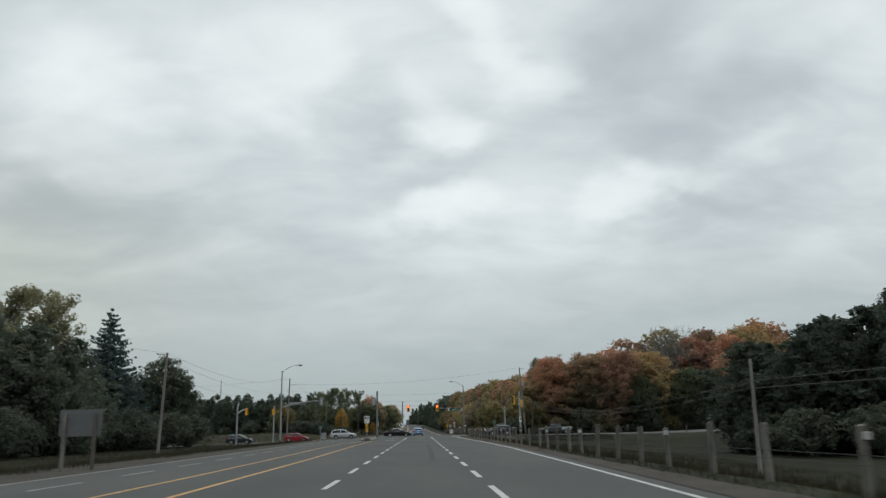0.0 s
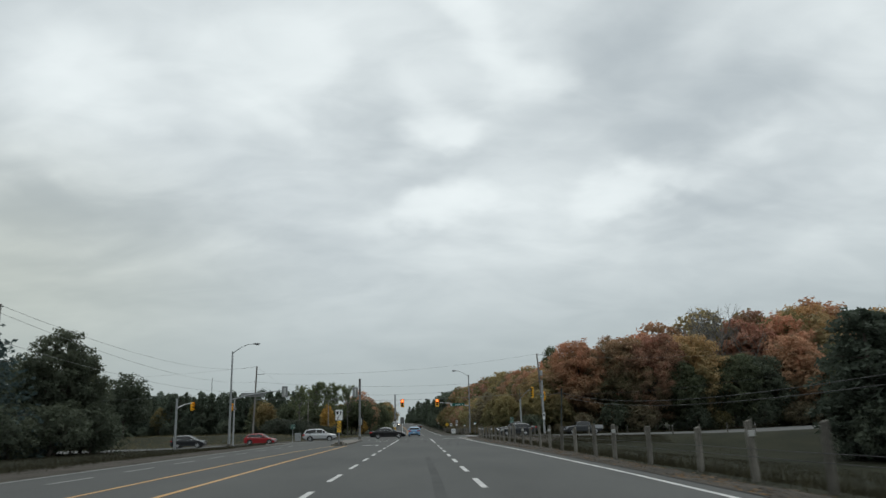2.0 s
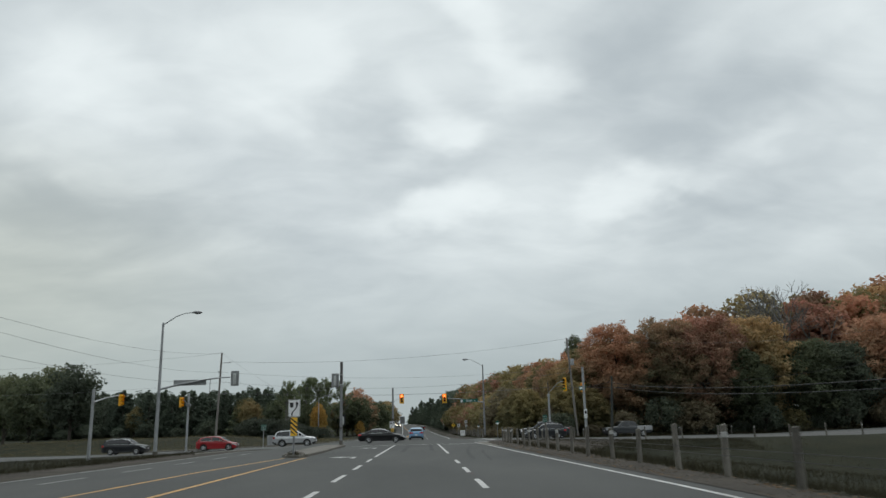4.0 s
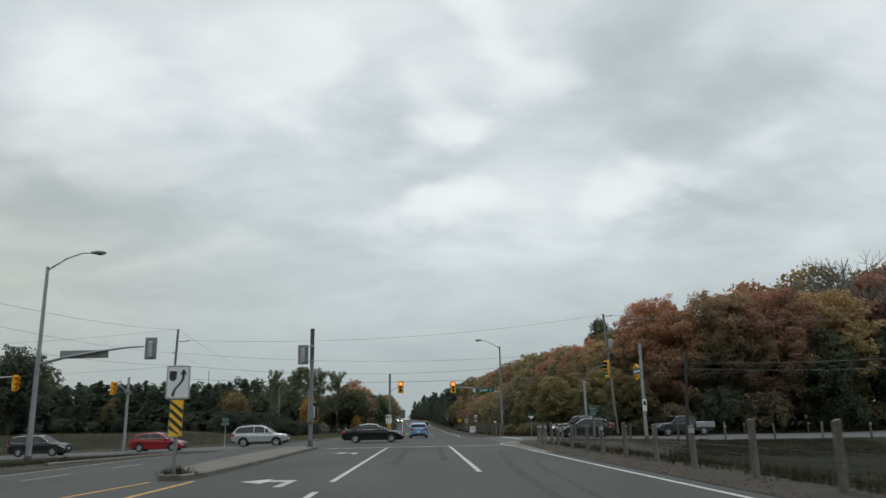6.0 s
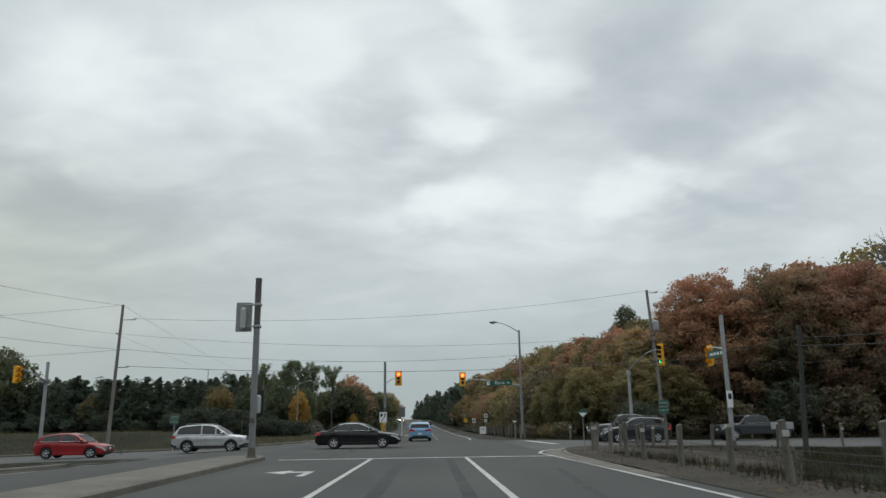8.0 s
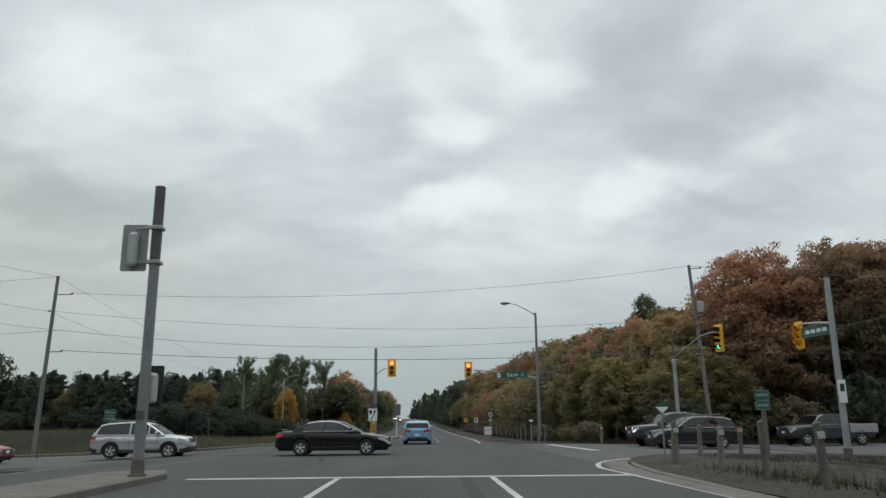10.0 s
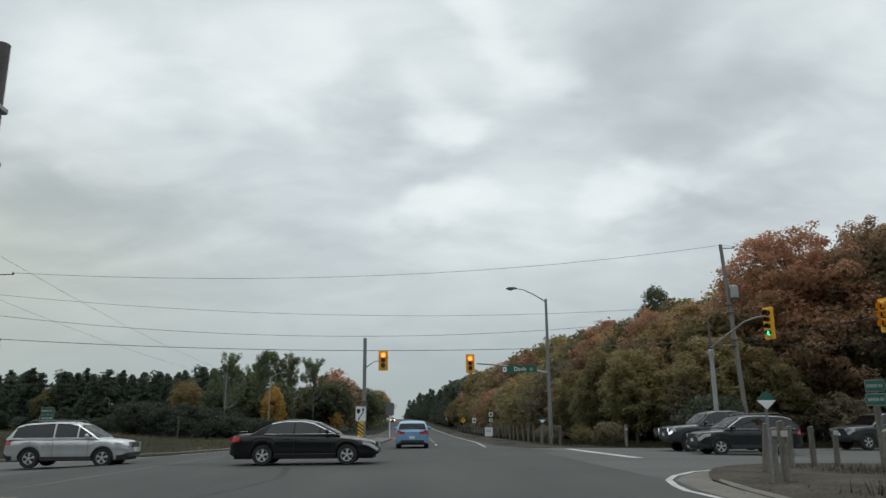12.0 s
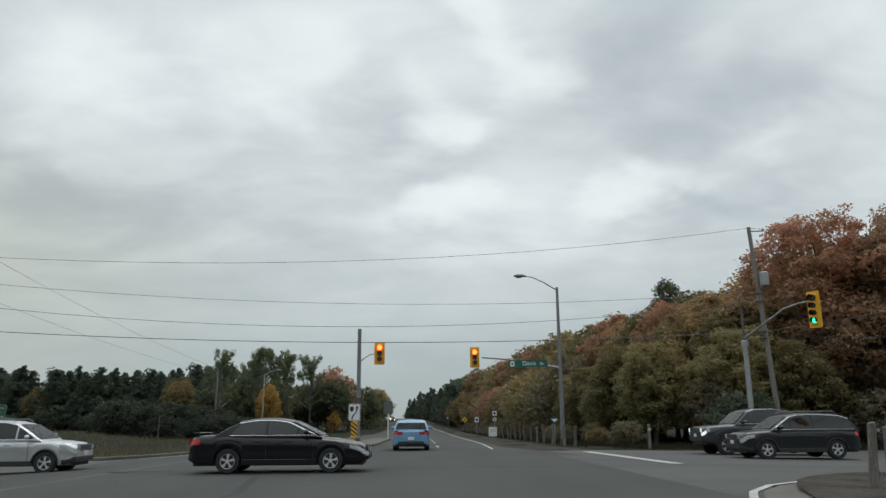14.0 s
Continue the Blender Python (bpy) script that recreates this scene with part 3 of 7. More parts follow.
for k in range(len(KERB_CORNER) - 1):
    for j in range(6):
        a = k * 7 + j
        f.append((a, a + 1, a + 8, a + 7))
tagged(new("gravel_corner", raw_mesh("gravel_corner", v, f, DIRT, True)), "bare dirt and gravel corner behind the kerb", "ground", kind="structure")


def kerb(name, line, width, height, label, parent=None):
    """A rounded concrete kerb along a line of (x, y); width to the right of the line."""
    bm = B()
    prof = [(0, -0.1), (0.02, height * 0.75), (0.07, height), (width, height + 0.005), (width, -0.1)]
    rings = []
    for k, (x, y) in enumerate(line):
        ax, ay = line[max(k - 1, 0)]
        bx, by = line[min(k + 1, len(line) - 1)]
        d = math.hypot(bx - ax, by - ay)
        nx_, ny_ = (by - ay) / d, -(bx - ax) / d
        rings.append([bm.verts.new((x + nx_ * o, y + ny_ * o, land_road(x, y) + (h * min(1.0, (k + 0.4) / 4) if h > 0 else h))) for o, h in prof])
    for a, b in zip(rings, rings[1:]):
        for j in range(len(prof) - 1):
            bm.faces.new((a[j], b[j], b[j + 1], a[j + 1]))
    bm.faces.new(rings[0])
    bm.faces.new(rings[-1][::-1])
    bmesh.ops.recalc_face_normals(bm, faces=bm.faces)
    if parent:
        return part(name, bm, CONCRETE, parent)
    return tagged(new(name, mesh_of(name, bm, CONCRETE)), label, "kerb", kind="structure")


KERB_RUN = [(5.42, 104), (5.44, 108), (5.45, 112), (5.47, 114.5)] + KERB_CORNER
kerb("kerb_1", KERB_RUN, 0.2, 0.055, "weathered concrete kerb round the gravel corner")
# concrete gutter apron between the corner line and the kerb
v, f = [], []
GUTTER = [(5.22, 104), (5.05, 108), (4.97, 112), (4.98, 114.5), (4.98, 116.5), (5.08, 119.2), (5.45, 121.6), (6.1, 123.1), (7.0, 124.45), (8.05, 125.35), (9.4, 126.2), (10.9, 126.9), (13, 127.5), (17, 128.0)]
for (xa, ya), (xb, yb) in zip(GUTTER, KERB_RUN):
    v += [(xa, ya, land_road(xa, ya) + 0.004), (xb + 0.02, yb, land_road(xb, yb) + 0.022)]
f = [(2 * k, 2 * k + 1, 2 * k + 3, 2 * k + 2) for k in range(len(GUTTER) - 1)]
tagged(new("gutter", raw_mesh("gutter", v, f, CONCRETE)), "pale concrete gutter along the corner kerb", "gutter", kind="structure")


def median(name, ring, top, label):
    """A raised concrete island inside a closed ring of (x, y)."""
    bm = B()
    prof = [(0.0, -0.1), (0.02, top * 0.8), (0.08, top)]
    rings = []
    n = len(ring)
    cx, cy = sum(p[0] for p in ring) / n, sum(p[1] for p in ring) / n
    for o, h in prof:
        loop = []
        for k, (x, y) in enumerate(ring):
            ax, ay = ring[k - 1]
            bx, by = ring[(k + 1) % n]
            d = math.hypot(bx - ax, by - ay)
            loop.append(bm.verts.new((x - (by - ay) / d * o, y + (bx - ax) / d * o, land_road(x, y) + h)))
        rings.append(loop)
    for a, b in zip(rings, rings[1:]):
        for k in range(n):
            j = (k + 1) % n
            bm.faces.new((a[k], a[j], b[j], b[k]))
    bmesh.ops.triangulate(bm, faces=[bm.faces.new(rings[-1])])
    bmesh.ops.recalc_face_normals(bm, faces=bm.faces)
    return tagged(new(name, mesh_of(name, bm, CONCRETE)), label, "median island", kind="structure")


median("median_1", [(-6.0, 90.2), (-5.8, 91.5), (-5.85, 100), (-6.15, 110), (-6.3, 116.6), (-6.7, 117.8), (-7.6, 118.0), (-8.2, 117.2), (-8.1, 110), (-7.8, 100), (-7.2, 92), (-6.7, 90.4)], 0.15, "long weathered concrete median with a rounded nose")
median("median_2", [(-4.0, 148.2), (-3.3, 150.0), (-2.75, 156), (-2.7, 180), (-3.05, 182), (-4.3, 180), (-4.6, 158), (-4.7, 150)], 0.15, "concrete median island beyond the crossing")
kerb("kerb_2", [(-34, 144.4), (-22, 144.6), (-15.5, 145.2), (-13.0, 146.6), (-11.6, 148.8), (-10.7, 151.5), (-8.9, 164), (-7.8, 190), (-7.4, 225)][::-1], 0.2, 0.13, "concrete kerb round the far grass corner")
kerb("kerb_3", [(-14.0, 100), (-14.2, 113), (-15.5, 120), (-19, 125), (-26, 127.4)][::-1], 0.2, 0.12, "concrete kerb of the near grass corner")


# loose stones and fallen leaves on the shoulder and the corner
def litter(name, count, place, size, material, label, seed, flat=0.6):
    rng = np.random.default_rng(seed)
    v_, f_ = [], []
    for _ in range(count):
        x, y, z = place(rng)
        s = size * (0.4 + 1.2 * rng.random() ** 2)
        a = rng.random() * 6.283
        base = len(v_)
        for j in range(3):
            t = a + 2.094 * j + rng.normal() * 0.25
            v_.append((x + s * math.cos(t), y + s * math.sin(t), z - s * 0.2))
        v_.append((x + rng.normal() * s * 0.2, y + rng.normal() * s * 0.2, z + s * flat))
        f_ += [(base, base + 1, base + 3), (base + 1, base + 2, base + 3), (base + 2, base, base + 3)]
    return tagged(new(name, raw_mesh(name, v_, f_, material)), label, "gravel", kind="stuff")


def on_shoulder(rng):
    y = rng.uniform(40, 119)
    x0 = EDGE_RIGHT(y) + 0.6
    x = x0 + rng.random() * (GRAVEL_EDGE(y) - x0)
    return x, y, max(land(x, y), land_road(x, y) - 0.06) + 0.015


def on_corner(rng):
    y = rng.uniform(113, 126.5)
    x = float(np.interp(y, [p[1] for p in KERB_CORNER], [p[0] for p in KERB_CORNER])) + 0.35 + 5.5 * rng.random()
    return x, y, land_road(x, y) * 0.6 + land(x, y) * 0.4 + 0.05


STONE = surface("loose_stones", (0.03, 0.027, 0.023), (0.12, 0.11, 0.095), 3.0, 0.95, spread=0.5, island=True, spec=0.2)
DEAD_LEAF = surface("fallen_leaves", (0.07, 0.045, 0.025), (0.17, 0.105, 0.05), 3.0, 0.9, spread=0.5, island=True, spec=0.1)
litter("stones", 5200, on_shoulder, 0.028, STONE, "loose stones on the gravel shoulder", 31)
litter("stones", 1100, on_corner, 0.026, STONE, "loose stones and clods on the dirt corner", 32)
litter("fallen_leaves", 2600, on_shoulder, 0.045, DEAD_LEAF, "fallen brown leaves on the shoulder", 33, 0.15)


# ---------- guide posts with cables ----------
def post_mesh(h, seed):
    random.seed(seed)
    bm = B()
    lean = (random.uniform(-0.03, 0.03), random.uniform(-0.03, 0.03))
    tube(bm, [(0, 0, -0.3), (0, 0, 0.02), (lean[0] * 0.5, lean[1] * 0.5, h * 0.5), (lean[0], lean[1], h - 0.03), (lean[0], lean[1], h)], [0.085, 0.085, 0.081, 0.078, 0.065], 12)
    for v_ in bm.verts:
        if v_.co.z > h - 0.02:
            v_.co.z += v_.co.x * 0.25
    return mesh_of("guide_post", bm, WOOD)


POSTS = [post_mesh(1.10 + 0.05 * k, k) for k in range(4)]


def reflector(post, h):
    bm = B()
    box(bm, -0.075, -0.100, h - 0.19, 0.075, -0.080, h - 0.06, 0.006)
    part("reflector", bm, PLATE_WORN, post, "small worn white reflector plate")


random.seed(11)
run_right = []
POST_YS = [12.6 - 3.3 * k for k in range(9, 0, -1)] + [12.6, 16.0, 19.2, 22.7, 25.5, 28.2, 31.4, 34.6, 37.7, 40.8, 43.8, 47.2, 51.2, 55.4, 58.7, 62.3, 65.7, 69.2, 72.7, 76.4, 80.0, 83.8, 87.3, 91.0, 94.4, 98.1, 101.4, 104.3, 108.0, 111.5, 114.2, 116.8]
for k, y in enumerate(POST_YS):
    x = POST_LINE(y) + random.uniform(-0.05, 0.05)
    p = new("guide_post", POSTS[k % 4])
    p.matrix_basis = pose(x, y, land(x, y), random.uniform(-3, 3), random.uniform(-2.5, 2.5), random.uniform(-9, 9))
    tagged(p, "weathered round wooden guide post beside the gravel shoulder", "guide post", "guide posts along the shoulder")
    if y in (12.6, 22.7, 34.6, 43.8, 55.4, 69.2, 80.0, 91.0, 101.4, 111.5, 116.8):
        reflector(p, 1.1)
    run_right.append((x, y, land(x, y)))
corner_run = [run_right[-1]]
for x, y, h in ((7.45, 120.6, 3), (7.75, 121.8, 0), (8.15, 123.1, 2), (9.85, 125.3, 1), (11.0, 126.3, 1), (12.0, 126.9, 0), (15.2, 127.0, 2), (18.8, 127.2, 2), (22.4, 127.3, 3), (26.1, 127.3, 1), (29.7, 127.3, 2), (33.4, 127.3, 0), (37, 127.3, 1), (40.7, 127.3, 2), (44.4, 127.3, 3)):
    p = new("guide_post", POSTS[h])
    p.matrix_basis = pose(x, y, land(x, y) + 0.02, random.uniform(-3, 3), random.uniform(-4, 4), random.uniform(-9, 9))
    tagged(p, "weathered wooden guide post on the gravel corner", "guide post", "guide posts round the corner")
    corner_run.append((x, y, land(x, y)))
    if h in (0, 3):
        reflector(p, 1.1)
far_run = []
for k in range(36):
    y = 149.5 + 3.66 * k
    x = bend(y) + 8.1 + 0.6 * smooth01((y - 150) / 40) + random.uniform(-0.08, 0.08)
    p = new("guide_post", POSTS[k % 4])
    p.matrix_basis = pose(x, y, land(x, y), random.uniform(-3, 3), random.uniform(-3, 3), random.uniform(0, 40))
    tagged(p, "weathered wooden guide post beside the road ahead", "guide post", "guide posts beyond the crossing")
    far_run.append((x, y, land(x, y)))
for x in (11.5, 15.5, 21, 27.5, 34, 41):
    p = new("guide_post", POSTS[int(x) % 4])
    y = CROSS_FAR(x) + 1.4
    p.matrix_basis = pose(x, y, land(x, y), random.uniform(-3, 3), random.uniform(-3, 3), 0)
    tagged(p, "pale wooden marker post at the edge of the trees", "guide post", "guide posts along the cross road")
    reflector(p, 1.1)


def cable_run(name, run, heights, label, material=CABLE, r=0.007, off=-0.11):
    for h in heights:
        bm = B()
        tube(bm, [(x + off, y, z + h) for x, y, z in run], r, 5)
        tagged(new(name, mesh_of(name, bm, material)), label, "cable", "guide cables")


cable_run("guide_cable", run_right, (0.50, 0.66), "dark steel guide cable strung along the posts")
cable_run("guide_cable", far_run, (0.5, 0.7), "dark steel guide cable strung along the posts")


# ---------- poles, wires and signals ----------
def pole(name, x, y, h, r0, r1, material, label, lean=(0, 0), category="pole", z=None, steps=6):
    t_ = thing(name, x, y, land(x, y) if z is None else z, label, category)
    bm = B()
    tube(bm, [(lean[0] * k / steps, lean[1] * k / steps, -0.3 + (h + 0.3) * k / steps) for k in range(steps + 1)], [r0 + (r1 - r0) * k / steps for k in range(steps + 1)], 14)
    part("shaft", bm, material, t_, smooth=False)
    return t_


def banded(t_, h0, h1, r, lean=(0, 0), label="dark weathered upper section"):
    bm = B()
    tube(bm, [(lean[0], lean[1], h0), (lean[0], lean[1], h1)], r, 14)
    part("upper_section", bm, DARK_STEEL, t_, label)


def sag(a, b, drop, n=16):
    a, b = Vector(a), Vector(b)
    return [a.lerp(b, k / n) - Vector((0, 0, 4 * drop * (k / n) * (1 - k / n))) for k in range(n + 1)]


def wire(a, b, drop, r=0.02, material=WIRE, name="overhead_wire", label="thin overhead wire strung between poles", group="overhead wires"):
    bm = B()
    tube(bm, sag(a, b, drop), r, 5)
    return tagged(new(name, mesh_of(name, bm, material)), label, "wire", group)


def signal_head(parent, at, face, lenses=3, lit=0, board=True, material=SIGNAL_YELLOW, arrow=False):
    """A traffic signal hung at a place of its pole (the pole's frame); face: the way it looks, degrees from -y."""
    head = new("signal_head")
    head.parent = parent
    head.matrix_basis = pose(*at, 0, 0, face)
    tagged(head, "yellow traffic signal head with a backboard")
    h = 0.33 * lenses + 0.08
    bm = B()
    box(bm, -0.17, 0.0, -h / 2, 0.17, 0.2, h / 2, 0.02)
    part("housing", bm, material, head)
    if board:
        bm = B()
        slab(bm, rounded(0.60, h + 0.22, 0.06), 0.06, 0.075)
        part("backboard", bm, material, head)
    for k in range(lenses):
        z = h / 2 - 0.2 - 0.33 * k
        r = 0.145 if k == 0 or not arrow else 0.11
        bm = B()
        tube(bm, [(0, -0.012, z), (0, 0.004, z)], r, 20)
        on = k == lit
        glow = (RED_GLOW if k == 0 else GREEN_GLOW) if on else LENS_DARK
        part("lens", bm, glow, head, "lit lens" if on else "dark lens")
        bm = B()
        n = 14
        ring = [[bm.verts.new(((r + 0.018) * math.cos(a), yy, z + (r + 0.018) * math.sin(a))) for a in (math.pi * (-0.22 + 1.44 * j / n) for j in range(n + 1))] for yy in (0.0, -0.19)]
        for j in range(n):
            bm.faces.new((ring[0][j], ring[0][j + 1], ring[1][j + 1], ring[1][j]))
        bmesh.ops.solidify(bm, geom=bm.faces[:], thickness=0.012)
        part("visor", bm, material if not arrow else SIGN_BLACK, head)
    return head


def signal_back(parent, at, face=0, name="signal_head", w=0.62, h=1.15, dark=False):
    """A signal seen from behind: grey backboard, domed rear housing and brackets."""
    head = new(name)
    head.parent = parent
    head.matrix_basis = pose(*at, 0, 0, face)
    tagged(head, "grey rear of a traffic signal head")
    bm = B()
    slab(bm, rounded(w, h, 0.05), 0.0, 0.02)
    part("backboard", bm, SIGN_BLACK if dark else SIGN_BACK, head)
    bm = B()
    tube(bm, [(0, -0.09, -h * 0.40), (0, -0.10, -h * 0.36), (0, -0.10, h * 0.25), (0, -0.09, h * 0.30)], [0.10, 0.12, 0.12, 0.08], 14)
    part("housing", bm, HOUSING, head)
    bm = B()
    for k in range(3):
        tube(bm, [(0, 0.02, h * 0.28 * (k - 1)), (0, 0.22, h * 0.28 * (k - 1) - 0.02)], 0.14, 14)
    part("visors", bm, SIGN_BLACK, head)
    return head


def arm(parent, pts, r0=0.07, r1=0.04, name="mast_arm", material=None):
    bm = B()
    tube(bm, pts, [r0 + (r1 - r0) * k / (len(pts) - 1) for k in range(len(pts))], 10)
    return part(name, bm, material or STEEL, parent)


def luminaire(parent, at, face):
    head = new("lamp_head")
    head.parent = parent
    head.matrix_basis = pose(*at, 0, 0, face)
    bm = B()
    bmesh.ops.create_uvsphere(bm, u_segments=16, v_segments=8, radius=1)
    for v_ in bm.verts:
        v_.co = Vector((v_.co.x * 0.17, v_.co.y * 0.42, max(v_.co.z, -0.35) * 0.13))
    part("cowl", bm, DULL_STEEL, head, smooth=True)
    bm = B()
    bmesh.ops.create_uvsphere(bm, u_segments=14, v_segments=8, radius=1)
    for v_ in bm.verts:
        v_.co = Vector((v_.co.x * 0.13, 0.08 - v_.co.y * 0.24, -0.045 + min(v_.co.z, 0.1) * 0.09))
    part("lens_bowl", bm, HEADLAMP, head, "clear glass bowl", smooth=True)
    return head


def fixed_base(t_, r, h=0.35):
    bm = B()
    tube(bm, [(0, 0, -0.1), (0, 0, h * 0.1), (0, 0, h * 0.12), (0, 0, h)], [r * 1.5, r * 1.5, r * 1.15, r * 1.1], 14)
    part("base", bm, CONCRETE, t_)


# median signal pole
mp = pole("signal_pole", -6.56, 115.3, 6.8, 0.125, 0.115, DULL_STEEL, "octagonal grey steel signal pole standing on the median", category="signal pole", z=0.15)
banded(mp, 4.95, 6.8, 0.122)
fixed_base(mp, 0.13)
signal_back(mp, (-0.53, 0.06, 5.28))
for z in (4.9, 5.75):
    bm = B()
    tube(bm, [(-0.1, -0.02, z), (-0.5, 0.0, z)], 0.022, 8)
    box(bm, -0.15, -0.15, z - 0.05, 0.15, 0.15, z + 0.05, 0.02)
    part("bracket", bm, STEEL, mp)
signal_back(mp, (0.10, 0.34, 2.0), 0, "aux_signal", 0.42, 0.95, dark=True)
bm = B()
box(bm, -0.09, -0.15, 1.25, 0.09, -0.1, 1.43, 0.01)
part("hand_hole_cover", bm, DARK_STEEL, mp)

# near-left lamp pole with mast arm
lp = pole("street_lamp", -20.06, 110.4, 10.3, 0.15, 0.08, STEEL, "tall galvanised street lamp with a signal mast arm", category="street lamp")
fixed_base(lp, 0.17, 0.5)
arm(lp, [(0, 0, 10.1), (0.9, 0.1, 10.75), (1.6, 0.2, 11.05), (2.1, 0.26, 11.1)], 0.045, 0.03, "lamp_arm")
luminaire(lp, (2.5, 0.3, 11.1), -83)
arm(lp, [(0, 0, 5.1), (1.4, 0, 5.45), (3.2, 0, 5.75), (4.6, 0, 5.92), (5.4, 0, 5.95)], 0.085, 0.045)
signal_back(lp, (5.75, 0.08, 5.85))
bm = B()
slab(bm, rounded(2.5, 0.42, 0.03, cx=2.3, cz=5.6), 0.10, 0.125)
part("name_board", bm, SIGN_BACK, lp, "grey back of a street name board")

# far median pole with signal
pa = pole("signal_pole", -3.64, 152.9, 6.55, 0.13, 0.11, DULL_STEEL, "grey steel signal pole on the far median", category="signal pole", z=0.15)
banded(pa, 1.9, 2.6, 0.135, label="darker painted band")
fixed_base(pa, 0.13)
arm(pa, [(0, 0, 4.6), (0.3, 0, 4.85), (0.6, 0, 5.05), (0.95, 0, 5.12)], 0.035, 0.025)
signal_head(pa, (1.18, -0.1, 5.12), 0)

# far-right lamp pole with mast arm, signal and street name board
lr = pole("street_lamp", 8.82, 156.9, 9.95, 0.15, 0.085, DULL_STEEL, "tall grey street lamp with a long signal mast arm", category="street lamp")
fixed_base(lr, 0.17, 0.4)
arm(lr, [(0, 0, 9.75), (-0.9, 0, 10.3), (-1.6, 0, 10.62), (-2.0, 0, 10.68)], 0.045, 0.03, "lamp_arm")
luminaire(lr, (-2.4, 0, 10.7), 90)
arm(lr, [(0, 0, 4.75), (-1.6, 0, 5.0), (-3.4, 0, 5.3), (-5.0, 0, 5.42)], 0.085, 0.05)
signal_head(lr, (-5.45, -0.12, 5.42), 0)
board = new("name_board")
board.parent = lr
board.matrix_basis = pose(-2.05, -0.16, 5.02, 0, -1.5, 0)
tagged(board, "green street name board with white lettering")
bm = B()
slab(bm, rounded(2.45, 0.46, 0.04), 0, 0.02)
part("panel", bm, SIGN_GREEN, board)
bm = B()
slab(bm, rounded(0.27, 0.34, 0.05, cx=-1.02), -0.008, 0.0)
part("crest", bm, SIGN_WHITE, board, "small white road shield")
bm = B()
slab(bm, rounded(0.09, 0.14, 0.02, cx=-1.02), -0.012, -0.008)
part("crest_mark", bm, SIGN_BLACK, board)


def lettering(text, size, parent, x, z, material, y=-0.004, name="lettering"):
    cu = bpy.data.curves.new(name, "FONT")
    cu.body, cu.size, cu.extrude = text, size, 0.002
    cu.align_x, cu.align_y = "CENTER", "CENTER"
    tmp = new("tmp_text", cu)
    me = bpy.data.meshes.new_from_object(tmp.evaluated_get(bpy.context.evaluated_depsgraph_get()))
    bpy.data.objects.remove(tmp)
    me.materials.clear()
    me.materials.append(material)
    ob = new(name, me)
    ob.parent = parent
    ob.matrix_basis = pose(x, y, z, 90, 0, 0)
    return ob


lettering("Davis", 0.40, board, 0.05, 0.0, SIGN_WHITE)
lettering("Dr", 0.25, board, 0.86, -0.04, SIGN_WHITE)

# right-hand signal poles for the cross road
pc = pole("signal_pole", 16.05, 145.9, 5.25, 0.13, 0.12, STEEL, "stout galvanised signal pole with a curved arm", category="signal pole")
bm = B()
tube(bm, [(0, 0, 5.05), (0, 0, 5.3), (0, 0, 5.36)], [0.17, 0.17, 0.1], 14)
part("cap", bm, STEEL, pc)
bm = B()
tube(bm, [(0.0, 0, 5.3), (-0.02, 0, 7.0)], [0.06, 0.05], 10)
part("upper_section", bm, DARK_STEEL, pc)
arm(pc, [(0, 0, 5.45), (0.35, -1.6, 6.0), (0.7, -3.0, 6.5), (0.95, -3.9, 6.6), (1.1, -4.4, 6.6)], 0.05, 0.035)
signal_head(pc, (1.2, -4.6, 6.22), -60, 4, 3, arrow=True)
pd = pole("signal_pole", 16.6, 127.7, 7.2, 0.135, 0.11, STEEL, "galvanised signal pole on the gravel corner", category="signal pole")
fixed_base(pd, 0.15)
arm(pd, [(0, 0, 5.3), (0.35, 1.9, 5.55), (0.7, 3.6, 5.75), (0.85, 4.4, 5.8)], 0.06, 0.04)
signal_head(pd, (0.92, 4.7, 5.35), -80, 3, 9)
nb = new("name_board")
nb.parent = pd
nb.matrix_basis = pose(0.22, 1.75, 5.2, 0, 0, -84)
tagged(nb, "green street name board with white bars of lettering")
bm = B()
slab(bm, rounded(2.1, 0.46, 0.04), 0, 0.02)
part("panel", bm, SIGN_GREEN, nb)
bm = B()
for k in range(4):
    slab(bm, rounded(0.3, 0.16, 0.02, cx=-0.6 + 0.4 * k), -0.006, 0)
part("lettering", bm, SIGN_WHITE, nb, "white bars")
bm = B()
box(bm, -0.16, -0.16, 2.1, 0.16, -0.12, 3.0, 0.01)
part("notice_plate", bm, SIGN_WHITE, pd, "narrow white notice plate")
bm = B()
box(bm, -0.09, -0.17, 2.55, 0.09, -0.16, 2.85)
part("notice_mark", bm, SIGN_BLACK, pd)

# left-hand signal poles for the cross road
pg = pole("signal_pole", -26.7, 140.0, 6.5, 0.13, 0.11, STEEL, "galvanised signal pole at the far grass corner", category="signal pole")
arm(pg, [(0, 0, 5.15), (0.4, -2.6, 5.5), (0.8, -5.2, 5.75)], 0.06, 0.04)
signal_head(pg, (1.0, -5.7, 5.25), 78, 3, 9, board=False)
bm = B()
box(bm, -0.25, -0.2, 5.0, 0.25, 0.2, 5.3, 0.03)
part("junction_box", bm, DULL_STEEL, pg)
pf = pole("signal_pole", -27.9, 117.2, 5.9, 0.14, 0.12, STEEL, "galvanised signal pole at the near grass corner", category="signal pole")
arm(pf, [(0, 0, 4.8), (0.05, 2.6, 5.3), (0.1, 5.3, 5.6)], 0.07, 0.045)
